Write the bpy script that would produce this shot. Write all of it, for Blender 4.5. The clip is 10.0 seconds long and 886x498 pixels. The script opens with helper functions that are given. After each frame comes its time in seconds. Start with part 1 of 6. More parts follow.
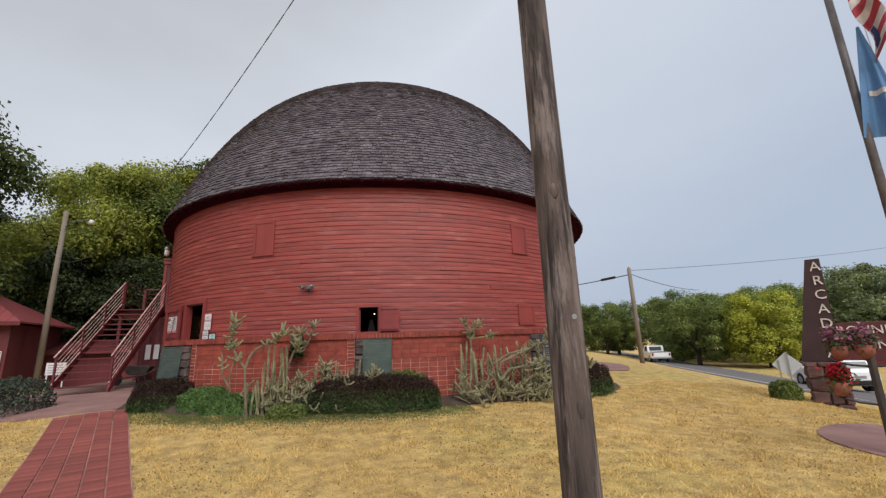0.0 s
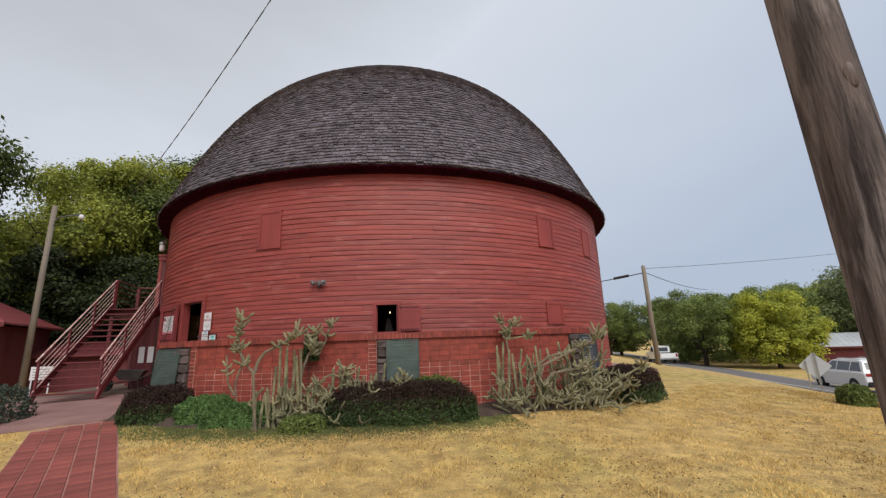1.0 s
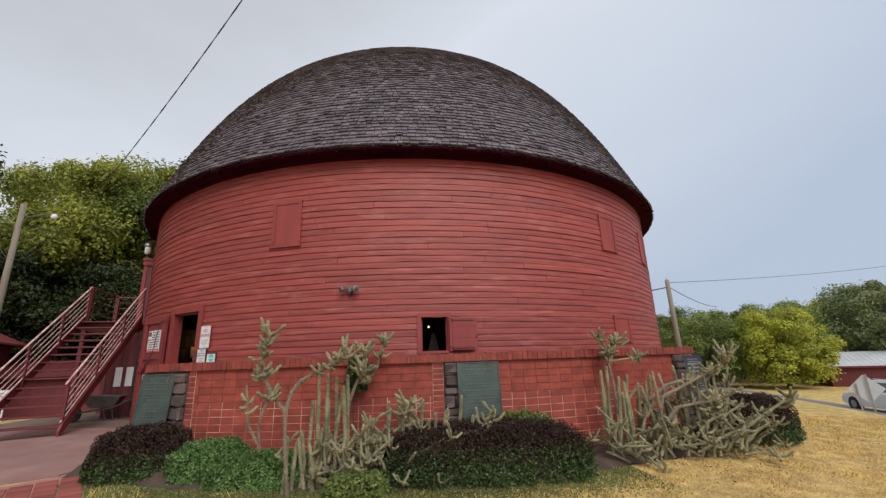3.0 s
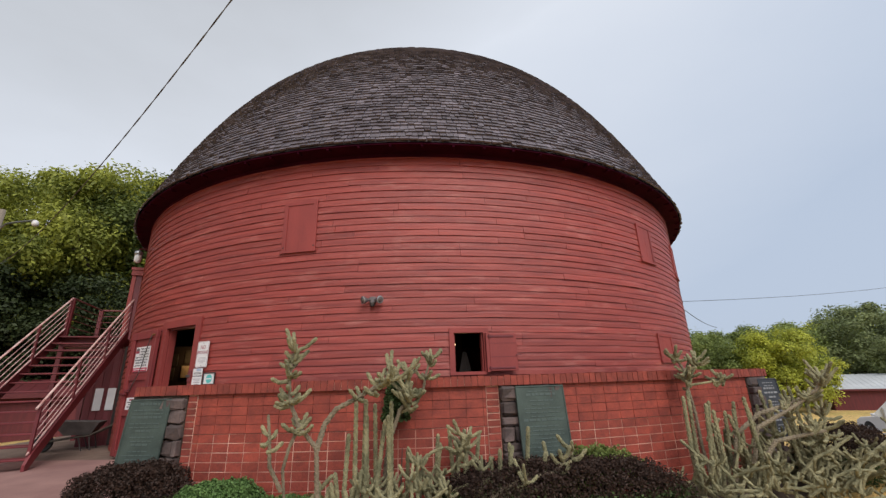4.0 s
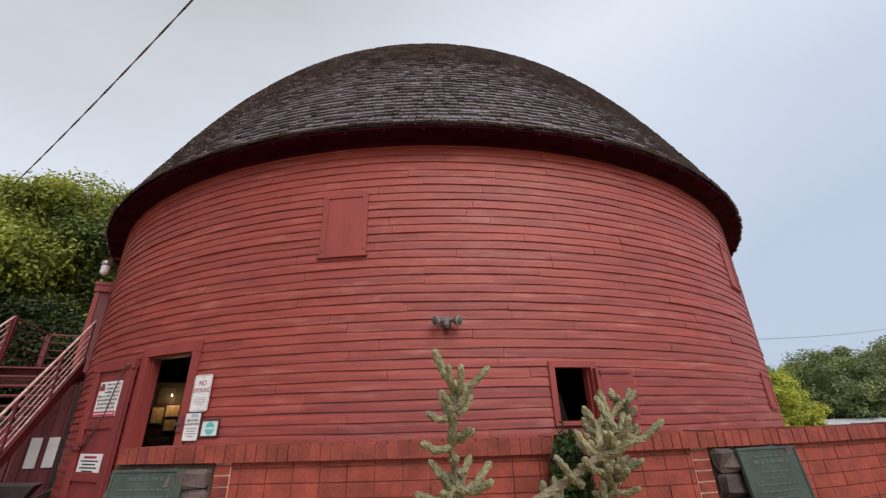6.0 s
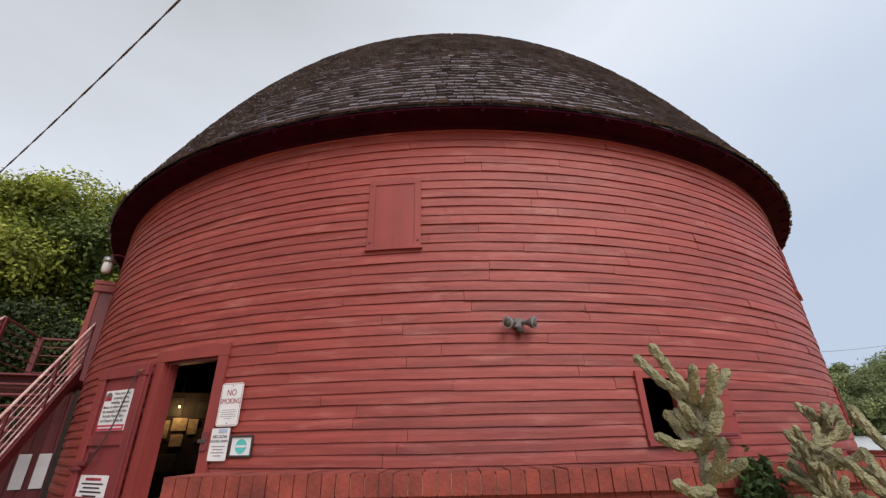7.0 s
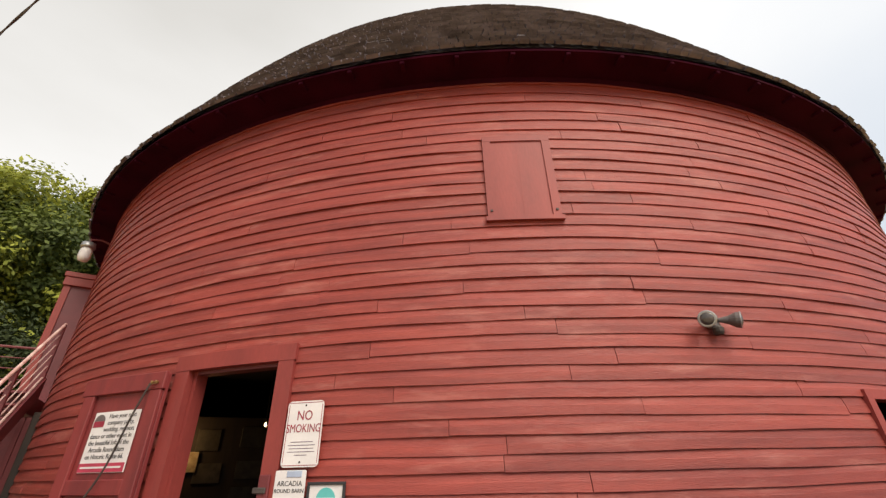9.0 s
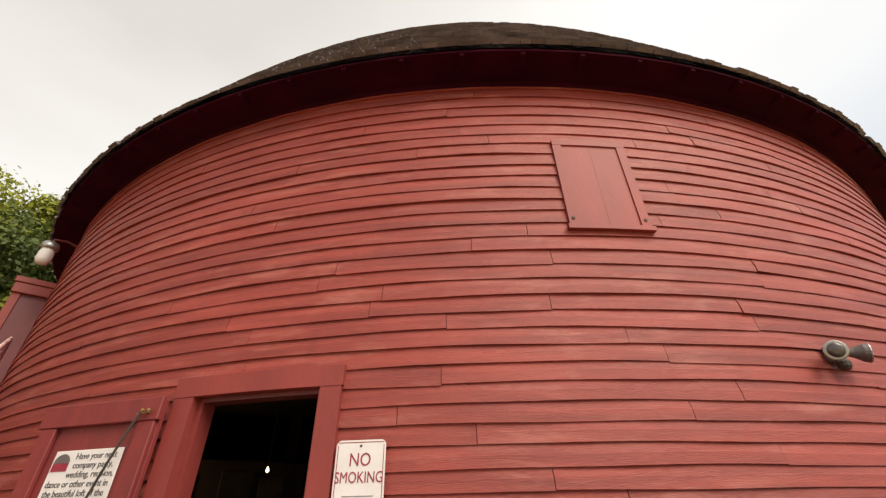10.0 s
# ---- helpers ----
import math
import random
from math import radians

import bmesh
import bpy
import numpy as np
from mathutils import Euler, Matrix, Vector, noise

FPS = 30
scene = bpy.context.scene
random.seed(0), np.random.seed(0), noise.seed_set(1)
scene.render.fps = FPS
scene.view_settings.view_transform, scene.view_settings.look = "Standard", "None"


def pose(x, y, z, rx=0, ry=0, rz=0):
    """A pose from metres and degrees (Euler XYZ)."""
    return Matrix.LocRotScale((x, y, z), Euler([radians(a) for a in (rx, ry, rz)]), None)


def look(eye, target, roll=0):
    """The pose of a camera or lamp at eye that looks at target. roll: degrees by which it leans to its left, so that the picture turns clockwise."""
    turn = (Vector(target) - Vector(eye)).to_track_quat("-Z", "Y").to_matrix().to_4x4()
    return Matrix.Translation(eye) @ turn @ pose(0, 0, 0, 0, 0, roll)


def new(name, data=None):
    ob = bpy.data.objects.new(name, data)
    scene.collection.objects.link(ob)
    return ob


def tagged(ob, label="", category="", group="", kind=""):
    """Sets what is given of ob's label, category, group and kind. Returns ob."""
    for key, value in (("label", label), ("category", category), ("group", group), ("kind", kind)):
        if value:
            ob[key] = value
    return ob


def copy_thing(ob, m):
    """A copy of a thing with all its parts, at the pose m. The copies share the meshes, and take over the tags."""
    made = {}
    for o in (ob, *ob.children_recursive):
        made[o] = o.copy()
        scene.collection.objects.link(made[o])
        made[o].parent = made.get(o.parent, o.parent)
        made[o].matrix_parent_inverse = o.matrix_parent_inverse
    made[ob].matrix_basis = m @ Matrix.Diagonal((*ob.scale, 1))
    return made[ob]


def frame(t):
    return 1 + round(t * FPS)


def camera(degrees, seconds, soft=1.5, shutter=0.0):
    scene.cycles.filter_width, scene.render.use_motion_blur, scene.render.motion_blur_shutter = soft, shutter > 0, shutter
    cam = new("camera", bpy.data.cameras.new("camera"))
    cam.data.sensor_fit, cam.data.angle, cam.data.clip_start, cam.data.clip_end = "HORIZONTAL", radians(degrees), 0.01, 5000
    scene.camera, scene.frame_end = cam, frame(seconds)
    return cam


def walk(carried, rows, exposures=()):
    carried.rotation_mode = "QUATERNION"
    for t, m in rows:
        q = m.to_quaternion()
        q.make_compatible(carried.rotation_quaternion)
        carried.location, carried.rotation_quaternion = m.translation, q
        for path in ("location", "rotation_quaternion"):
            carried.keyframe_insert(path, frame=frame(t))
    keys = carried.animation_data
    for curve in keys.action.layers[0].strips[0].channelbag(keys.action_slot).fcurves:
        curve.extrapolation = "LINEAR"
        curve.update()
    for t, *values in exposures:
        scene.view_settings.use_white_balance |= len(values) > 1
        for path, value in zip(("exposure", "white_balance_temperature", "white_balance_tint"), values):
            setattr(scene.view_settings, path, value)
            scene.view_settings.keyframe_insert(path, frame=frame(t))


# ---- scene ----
cam = camera(94.2, 10.0, soft=1.35)
METRES, EYE, TILT, LEAN, TURN = 11.62, 1.685, 0.0, 0.0, 0.0
ROWS = [
    (0.0, 0.0, 0.0, 0.0, 0.45, 13.0, 1.94),
    (0.5, -0.0297, 0.0459, -0.0005, 0.3, 13.24, 2.0),
    (1.0, -0.0605, 0.0883, 0.0018, -0.05, 13.16, 2.1),
    (1.5, -0.089, 0.1298, 0.0051, -0.58, 13.17, 2.16),
    (2.0, -0.115, 0.1729, 0.0096, -1.03, 13.55, 2.22),
    (2.5, -0.1496, 0.2111, 0.0124, -1.52, 14.33, 2.1),
    (4.0, -0.2475, 0.3314, 0.0188, -3.52, 17.98, 1.71),
    (4.5, -0.2807, 0.3716, 0.0225, -4.7, 19.41, 1.64),
    (5.0, -0.3157, 0.4085, 0.0276, -6.02, 20.71, 1.61),
    (5.5, -0.3474, 0.4502, 0.0306, -7.18, 21.9, 1.59),
    (7.0, -0.4475, 0.5616, 0.0385, -9.57, 24.63, 1.13),
    (7.5, -0.478, 0.5977, 0.0417, -10.05, 25.05, 1.09),
    (8.0, -0.5053, 0.6369, 0.0458, -10.68, 25.39, 1.2),
    (8.5, -0.5372, 0.6721, 0.048, -12.09, 26.23, 1.28),
    (9.0, -0.5626, 0.7087, 0.0506, -14.18, 27.9, 1.21),
    (9.5, -0.5881, 0.7461, 0.0536, -17.45, 30.34, 1.01),
    (10.0, -0.6173, 0.7813, 0.0584, -19.63, 32.89, 0.98),
]
walk(cam, [(t, pose(0, 0, EYE, TILT, LEAN, TURN) @ pose(METRES * x, METRES * y, METRES * z, 90 + pitch, roll, yaw)) for t, x, y, z, yaw, pitch, roll in ROWS],
     [(0.0, -0.11, 6500, 10), (2.5, -0.06, 6500, 10), (4.5, 0.05, 6500, 10), (7.5, 0.18, 6500, 10), (8.2, 0.29, 6650, 10), (9.0, 0.48, 7450, 10), (10.0, 0.51, 7700, 10)])

# ---------------------------------------------------------------- light
world = bpy.data.worlds.new("overcast_sky")
scene.world = world
world.use_nodes = True


def build_sky():
    nt = world.node_tree
    nt.nodes.clear()
    n, lk = nt.nodes.new, nt.links.new
    out, bg = n("ShaderNodeOutputWorld"), n("ShaderNodeBackground")
    sky = n("ShaderNodeTexSky")
    sky.sky_type, sky.sun_disc = "NISHITA", False
    sky.sun_elevation, sky.sun_rotation = radians(52), radians(200)
    sky.dust_density, sky.air_density = 4.0, 1.0
    dim = n("ShaderNodeMixRGB")
    dim.blend_type, dim.inputs[0].default_value = "MULTIPLY", 1.0
    dim.inputs[2].default_value = (0.07, 0.07, 0.07, 1)
    lk(sky.outputs[0], dim.inputs[1])
    tc, sep = n("ShaderNodeTexCoord"), n("ShaderNodeSeparateXYZ")
    lk(tc.outputs["Generated"], sep.inputs[0])
    ramp = n("ShaderNodeValToRGB")
    ramp.color_ramp.elements[0].color = (0.415, 0.485, 0.60, 1)
    ramp.color_ramp.elements[0].position = 0.0
    ramp.color_ramp.elements[1].color = (0.435, 0.455, 0.485, 1)
    ramp.color_ramp.elements[1].position = 0.9
    e = ramp.color_ramp.elements.new(0.58)
    e.color = (0.625, 0.665, 0.735, 1)
    # the cloud layer is brighter towards the hidden sun, over the left
    add = n("ShaderNodeVectorMath")
    add.operation = "DOT_PRODUCT"
    add.inputs[1].default_value = (-0.40, 0.05, 0.92)
    lk(tc.outputs["Generated"], add.inputs[0])
    cl = n("ShaderNodeTexNoise")
    cl.inputs["Scale"].default_value, cl.inputs["Detail"].default_value = 1.6, 5.0
    mp = n("ShaderNodeMapping")
    mp.inputs["Scale"].default_value = (1, 1, 2.6)
    lk(tc.outputs["Generated"], mp.inputs[0])
    lk(mp.outputs[0], cl.inputs["Vector"])
    ma = n("ShaderNodeMath")
    ma.operation = "MULTIPLY_ADD"
    ma.inputs[1].default_value, ma.inputs[2].default_value = 0.34, -0.17
    lk(cl.outputs["Fac"], ma.inputs[0])
    su = n("ShaderNodeMath")
    su.operation = "ADD"
    lk(add.outputs["Value"], su.inputs[0])
    lk(ma.outputs[0], su.inputs[1])
    lk(su.outputs[0], ramp.inputs[0])
    mix = n("ShaderNodeMixRGB")
    mix.inputs[0].default_value = 0.93
    lk(dim.outputs[0], mix.inputs[1])
    lk(ramp.outputs[0], mix.inputs[2])
    lk(mix.outputs[0], bg.inputs[0])
    bg.inputs[1].default_value = 1.23
    lk(bg.outputs[0], out.inputs[0])


build_sky()
sun = new("sun", bpy.data.lights.new("sun", "SUN"))
sun.data.energy, sun.data.angle, sun.data.color = 2.75, radians(40), (1.0, 0.96, 0.9)
sun.matrix_world = look((9, -14, 27), (0, 12, 0))


# ---------------------------------------------------------------- materials
def material(name, colour, dark=None, scale=4.0, fine=60.0, rough=0.8, bump=0.3, depth=0.004, metal=0.0, per="", spread=0.25,
             stretch=(1, 1, 1), fine_amount=0.25, spec=0.5, trans=0.0):
    """Two scales of noise between two colours, a bump, and a change from piece to piece (per: 'object' or 'island')."""
    m = bpy.data.materials.new(name)
    m.use_nodes = True
    nt = m.node_tree
    n, lk = nt.nodes.new, nt.links.new
    p = nt.nodes["Principled BSDF"]
    p.inputs["Roughness"].default_value, p.inputs["Metallic"].default_value = rough, metal
    p.inputs["Specular IOR Level"].default_value = spec
    dark = dark or tuple(c * 0.6 for c in colour)
    tc, mp = n("ShaderNodeTexCoord"), n("ShaderNodeMapping")
    mp.inputs["Scale"].default_value = stretch
    lk(tc.outputs["Object"], mp.inputs[0])
    a, b = n("ShaderNodeTexNoise"), n("ShaderNodeTexNoise")
    a.inputs["Scale"].default_value, a.inputs["Detail"].default_value = scale, 6.0
    b.inputs["Scale"].default_value, b.inputs["Detail"].default_value = fine, 4.0
    lk(mp.outputs[0], a.inputs["Vector"])
    lk(mp.outputs[0], b.inputs["Vector"])
    ramp = n("ShaderNodeValToRGB")
    ramp.color_ramp.elements[0].position, ramp.color_ramp.elements[1].position = 0.32, 0.68
    ramp.color_ramp.elements[0].color, ramp.color_ramp.elements[1].color = (*dark, 1), (*colour, 1)
    lk(a.outputs["Fac"], ramp.inputs[0])
    mul = n("ShaderNodeMath")
    mul.operation = "MULTIPLY_ADD"
    mul.inputs[1].default_value, mul.inputs[2].default_value = fine_amount * 2, 1 - fine_amount
    lk(b.outputs["Fac"], mul.inputs[0])
    value = mul.outputs[0]
    if per:
        src = n("ShaderNodeObjectInfo" if per == "object" else "ShaderNodeNewGeometry")
        rnd = src.outputs["Random" if per == "object" else "Random Per Island"]
        k = n("ShaderNodeMath")
        k.operation = "MULTIPLY_ADD"
        k.inputs[1].default_value, k.inputs[2].default_value = 2 * spread, 1 - spread
        lk(rnd, k.inputs[0])
        t = n("ShaderNodeMath")
        t.operation = "MULTIPLY"
        lk(value, t.inputs[0])
        lk(k.outputs[0], t.inputs[1])
        value = t.outputs[0]
    hsv = n("ShaderNodeHueSaturation")
    lk(ramp.outputs[0], hsv.inputs["Color"])
    lk(value, hsv.inputs["Value"])
    lk(hsv.outputs[0], p.inputs["Base Color"])
    if bump:
        bp = n("ShaderNodeBump")
        bp.inputs["Strength"].default_value, bp.inputs["Distance"].default_value = bump, depth
        lk(b.outputs["Fac"], bp.inputs["Height"])
        lk(bp.outputs[0], p.inputs["Normal"])
    if trans:
        tr, ms = n("ShaderNodeBsdfTranslucent"), n("ShaderNodeMixShader")
        lk(hsv.outputs[0], tr.inputs["Color"])
        ms.inputs[0].default_value = trans
        o = nt.nodes["Material Output"]
        lk(p.outputs[0], ms.inputs[1])
        lk(tr.outputs[0], ms.inputs[2])
        lk(ms.outputs[0], o.inputs["Surface"])
    return m


def glowing(name, colour, strength):
    m = bpy.data.materials.new(name)
    m.use_nodes = True
    p = m.node_tree.nodes["Principled BSDF"]
    p.inputs["Base Color"].default_value = (*colour, 1)
    p.inputs["Emission Color"].default_value, p.inputs["Emission Strength"].default_value = (*colour, 1), strength
    return m


def glass_material(name, colour=(0.05, 0.06, 0.07)):
    m = bpy.data.materials.new(name)
    m.use_nodes = True
    p = m.node_tree.nodes["Principled BSDF"]
    p.inputs["Base Color"].default_value, p.inputs["Roughness"].default_value = (*colour, 1), 0.05
    return m


SIDING = material("red_painted_siding", (0.310, 0.050, 0.038), (0.205, 0.030, 0.025), 1.1, 22, 0.52, 0.8, 0.005, per="object", spread=0.11, spec=0.5, stretch=(1, 1, 14), fine_amount=0.30)


def weather(m, colour, scale, low, high, amount, stretch):
    """Worn patches of another colour over a material, in uneven streaks."""
    nt = m.node_tree
    n, lk = nt.nodes.new, nt.links.new
    p = nt.nodes["Principled BSDF"]
    src = p.inputs["Base Color"].links[0].from_socket
    tc, mp, noise, r, mix = n("ShaderNodeTexCoord"), n("ShaderNodeMapping"), n("ShaderNodeTexNoise"), n("ShaderNodeMapRange"), n("ShaderNodeMixRGB")
    mp.inputs["Scale"].default_value = stretch
    noise.inputs["Scale"].default_value, noise.inputs["Detail"].default_value = scale, 8.0
    noise.inputs["Roughness"].default_value = 0.65
    r.inputs["From Min"].default_value, r.inputs["From Max"].default_value, r.inputs["To Max"].default_value = low, high, amount
    mix.inputs[2].default_value = (*colour, 1)
    lk(tc.outputs["Object"], mp.inputs[0])
    lk(mp.outputs[0], noise.inputs["Vector"])
    lk(noise.outputs["Fac"], r.inputs["Value"])
    lk(r.outputs[0], mix.inputs[0])
    lk(src, mix.inputs[1])
    lk(mix.outputs[0], p.inputs["Base Color"])


weather(SIDING, (0.46, 0.17, 0.140), 1.3, 0.54, 0.74, 0.55, (1, 1, 5))
weather(SIDING, (0.13, 0.020, 0.020), 2.2, 0.57, 0.74, 0.30, (2.0, 2.0, 0.6))
REDWOOD = material("red_painted_wood", (0.280, 0.042, 0.035), (0.195, 0.029, 0.026), 2.0, 50, 0.6, 0.3, 0.003, stretch=(1, 1, 0.3), fine_amount=0.15)
REDDOOR = material("deep_red_door_paint", (0.225, 0.030, 0.030), (0.15, 0.021, 0.023), 3.0, 50, 0.55, 0.4, 0.003, stretch=(2, 2, 0.3), fine_amount=0.2)
REDDARK = material("maroon_painted_steel", (0.17, 0.025, 0.030), (0.11, 0.018, 0.022), 2.5, 60, 0.5, 0.2, 0.002)
# rail paint made pale: the bright highlight along the tubes is in the colour
RAILSHINE = material("handrail_highlight", (0.74, 0.55, 0.50), (0.42, 0.20, 0.18), 6, 60, 0.4, 0.2, 0.002)
SHINGLE = material("weathered_wood_shingle", (0.158, 0.134, 0.155), (0.070, 0.056, 0.067), 3.0, 30, 0.50, 0.6, 0.006, per="island", spread=0.24, fine_amount=0.3)
SHINGLE1 = material("weathered_wood_shingle_single", (0.158, 0.134, 0.155), (0.070, 0.056, 0.067), 3.0, 30, 0.50, 0.6, 0.006, per="object", spread=0.24, fine_amount=0.3)
# red eave boards, the shade below the roof put into a near-black colour
EAVESHADE = material("red_eave_with_shade", (0.040, 0.0030, 0.012), (0.024, 0.002, 0.008), 2, 40, 0.9, 0.3, spec=0.05)
TILE = material("red_clay_tile", (0.31, 0.054, 0.033), (0.20, 0.034, 0.023), 8.0, 45, 0.7, 0.7, 0.005, per="object", spread=0.15, fine_amount=0.38)
CAPBRICK = material("red_cap_brick", (0.29, 0.052, 0.034), (0.15, 0.028, 0.020), 6.0, 50, 0.8, 0.8, 0.006, per="object", spread=0.14, fine_amount=0.3)
REDJOINT = material("red_painted_joint", (0.44, 0.18, 0.13), (0.12, 0.024, 0.018), 2.0, 60, 0.9, 0.5, fine_amount=0.25)
MORTAR = material("pink_mortar", (0.78, 0.50, 0.40), (0.36, 0.13, 0.095), 2.4, 60, 0.9, 0.4, fine_amount=0.25)
STONE = material("brown_fieldstone", (0.14, 0.095, 0.085), (0.055, 0.042, 0.042), 5, 40, 0.85, 0.7, 0.01, per="object", spread=0.35)
BRONZE = material("green_bronze_plaque", (0.066, 0.090, 0.076), (0.036, 0.050, 0.044), 5, 80, 0.5, 0.2, metal=0.3)
BRONZETEXT = material("raised_plaque_lettering", (0.085, 0.112, 0.102), (0.06, 0.08, 0.073), 8, 80, 0.5, 0.1, metal=0.3)
DIRT = material("bed_soil", (0.085, 0.056, 0.040), (0.045, 0.030, 0.023), 5, 60, 0.95, 0.8, 0.02)
CONCRETE = material("pinkish_concrete", (0.30, 0.17, 0.15), (0.21, 0.11, 0.10), 1.5, 70, 0.85, 0.4)
PAVER = material("red_paving_brick", (0.30, 0.073, 0.056), (0.19, 0.048, 0.040), 3, 50, 0.85, 0.5, 0.004, per="object", spread=0.20)
JOINT = material("pale_paving_joint", (0.42, 0.23, 0.19), (0.25, 0.11, 0.095), 2, 60, 0.9, 0.3)
# near-black for the barn room: its lack of light is put into the colour
BLACK = material("room_shade_black", (0.016, 0.012, 0.010), (0.008, 0.006, 0.006), 2, 30, 0.8, 0.2)
WHITE = material("white_sign_enamel", (0.72, 0.70, 0.70), (0.62, 0.60, 0.61), 4, 50, 0.4, 0.05, fine_amount=0.06)
INKRED = material("dark_red_ink", (0.35, 0.03, 0.06), rough=0.5, bump=0, fine_amount=0.05)
INKBLACK = material("black_ink", (0.03, 0.03, 0.035), rough=0.5, bump=0, fine_amount=0.05)
TEAL = material("teal_print", (0.10, 0.48, 0.46), (0.08, 0.40, 0.40), 4, 40, 0.5, 0.0, fine_amount=0.06)
PRINTGREY = material("grey_small_print", (0.22, 0.17, 0.22), rough=0.5, bump=0, fine_amount=0.05)
BLUEINK = material("blue_print", (0.42, 0.50, 0.66), rough=0.5, bump=0, fine_amount=0.05)
PINKINK = material("crimson_band", (0.52, 0.05, 0.10), rough=0.5, bump=0, fine_amount=0.05)
STEEL = material("galvanised_steel", (0.42, 0.42, 0.42), (0.32, 0.32, 0.33), 6, 60, 0.4, 0.1, metal=0.8)
LAMPGREY = material("grey_lamp_housing", (0.15, 0.13, 0.13), (0.085, 0.072, 0.072), 6, 60, 0.5, 0.1)
LENS = material("clear_lamp_lens", (0.13, 0.115, 0.11), (0.05, 0.045, 0.045), 20, 60, 0.15, 0.1)
BRASS = material("worn_brass", (0.40, 0.24, 0.10), rough=0.4, metal=0.8)
IRON = material("rusty_iron", (0.06, 0.045, 0.04), (0.035, 0.028, 0.026), 8, 60, 0.7, 0.3)


# ---------------------------------------------------------------- mesh building
class Build:
    """Vertices and faces of one mesh."""

    def __init__(self):
        self.v, self.f = [], []

    def add(self, verts, faces):
        k = len(self.v)
        self.v.extend(verts)
        self.f.extend([tuple(i + k for i in f) for f in faces])
        return self

    def box(self, x0, x1, y0, y1, z0, z1, bevel=0.0, m=None):
        """A box with chamfered edges."""
        if bevel <= 0:
            vs = [(x, y, z) for x in (x0, x1) for y in (y0, y1) for z in (z0, z1)]
            fs = [(0, 1, 3, 2), (4, 6, 7, 5), (0, 4, 5, 1), (2, 3, 7, 6), (0, 2, 6, 4), (1, 5, 7, 3)]
        else:
            b = min(bevel, (x1 - x0) * 0.45, (y1 - y0) * 0.45, (z1 - z0) * 0.45)
            vs, fs, idx = [], [], {}
            for i, x in enumerate((x0, x1)):
                for j, y in enumerate((y0, y1)):
                    for k, z in enumerate((z0, z1)):
                        dx, dy, dz = b * (1 - 2 * i), b * (1 - 2 * j), b * (1 - 2 * k)
                        for ax, q in enumerate(((x, y + dy, z + dz), (x + dx, y, z + dz), (x + dx, y + dy, z))):
                            idx[i, j, k, ax] = len(vs)
                            vs.append(q)
            for i in (0, 1):
                fs.append([idx[i, j, k, 0] for j, k in ((0, 0), (0, 1), (1, 1), (1, 0))][:: 1 if i == 0 else -1])
                fs.append([idx[j, i, k, 1] for j, k in ((0, 0), (1, 0), (1, 1), (0, 1))][:: 1 if i == 0 else -1])
                fs.append([idx[j, k, i, 2] for j, k in ((0, 0), (0, 1), (1, 1), (1, 0))][:: 1 if i == 0 else -1])
            for j in (0, 1):
                for k in (0, 1):
                    fs.append([idx[0, j, k, 1], idx[1, j, k, 1], idx[1, j, k, 2], idx[0, j, k, 2]])
                    fs.append([idx[j, 0, k, 0], idx[j, 1, k, 0], idx[j, 1, k, 2], idx[j, 0, k, 2]])
                    fs.append([idx[j, k, 0, 0], idx[j, k, 1, 0], idx[j, k, 1, 1], idx[j, k, 0, 1]])
                    for i in (0, 1):
                        fs.append([idx[i, j, k, 0], idx[i, j, k, 1], idx[i, j, k, 2]])
        if m is not None:
            vs = [tuple(m @ Vector(q)) for q in vs]
        return self.add(vs, fs)

    def tube(self, path, radii, sides=8, cap=True):
        """A tube along points, with a radius at each."""
        pts = [Vector(p) for p in path]
        if not isinstance(radii, (list, tuple)):
            radii = [radii] * len(pts)
        base, ref = len(self.v), None
        for i, p in enumerate(pts):
            d = (pts[min(i + 1, len(pts) - 1)] - pts[max(i - 1, 0)]).normalized()
            if ref is None:
                ref = Vector((1, 0, 0)) if abs(d.x) < 0.8 else Vector((0, 1, 0))
            u = (ref - d * ref.dot(d)).normalized()
            ref, w = u, d.cross(u)
            for s in range(sides):
                a = 2 * math.pi * s / sides
                self.v.append(tuple(p + (u * math.cos(a) + w * math.sin(a)) * radii[i]))
        for i in range(len(pts) - 1):
            for s in range(sides):
                a, b = base + i * sides + s, base + i * sides + (s + 1) % sides
                self.f.append((a, b, b + sides, a + sides))
        if cap:
            self.f.append(tuple(base + s for s in range(sides))[::-1])
            self.f.append(tuple(base + (len(pts) - 1) * sides + s for s in range(sides)))
        return self

    def lathe(self, profile, sides=16, m=None):
        """A solid turned about z from (radius, z) pairs."""
        base = len(self.v)
        for r, z in profile:
            for s in range(sides):
                a = 2 * math.pi * s / sides
                q = Vector((r * math.cos(a), r * math.sin(a), z))
                self.v.append(tuple(m @ q if m is not None else q))
        for i in range(len(profile) - 1):
            for s in range(sides):
                a, b = base + i * sides + s, base + i * sides + (s + 1) % sides
                self.f.append((a, b, b + sides, a + sides))
        self.f.append(tuple(base + s for s in range(sides))[::-1])
        self.f.append(tuple(base + (len(profile) - 1) * sides + s for s in range(sides)))
        return self

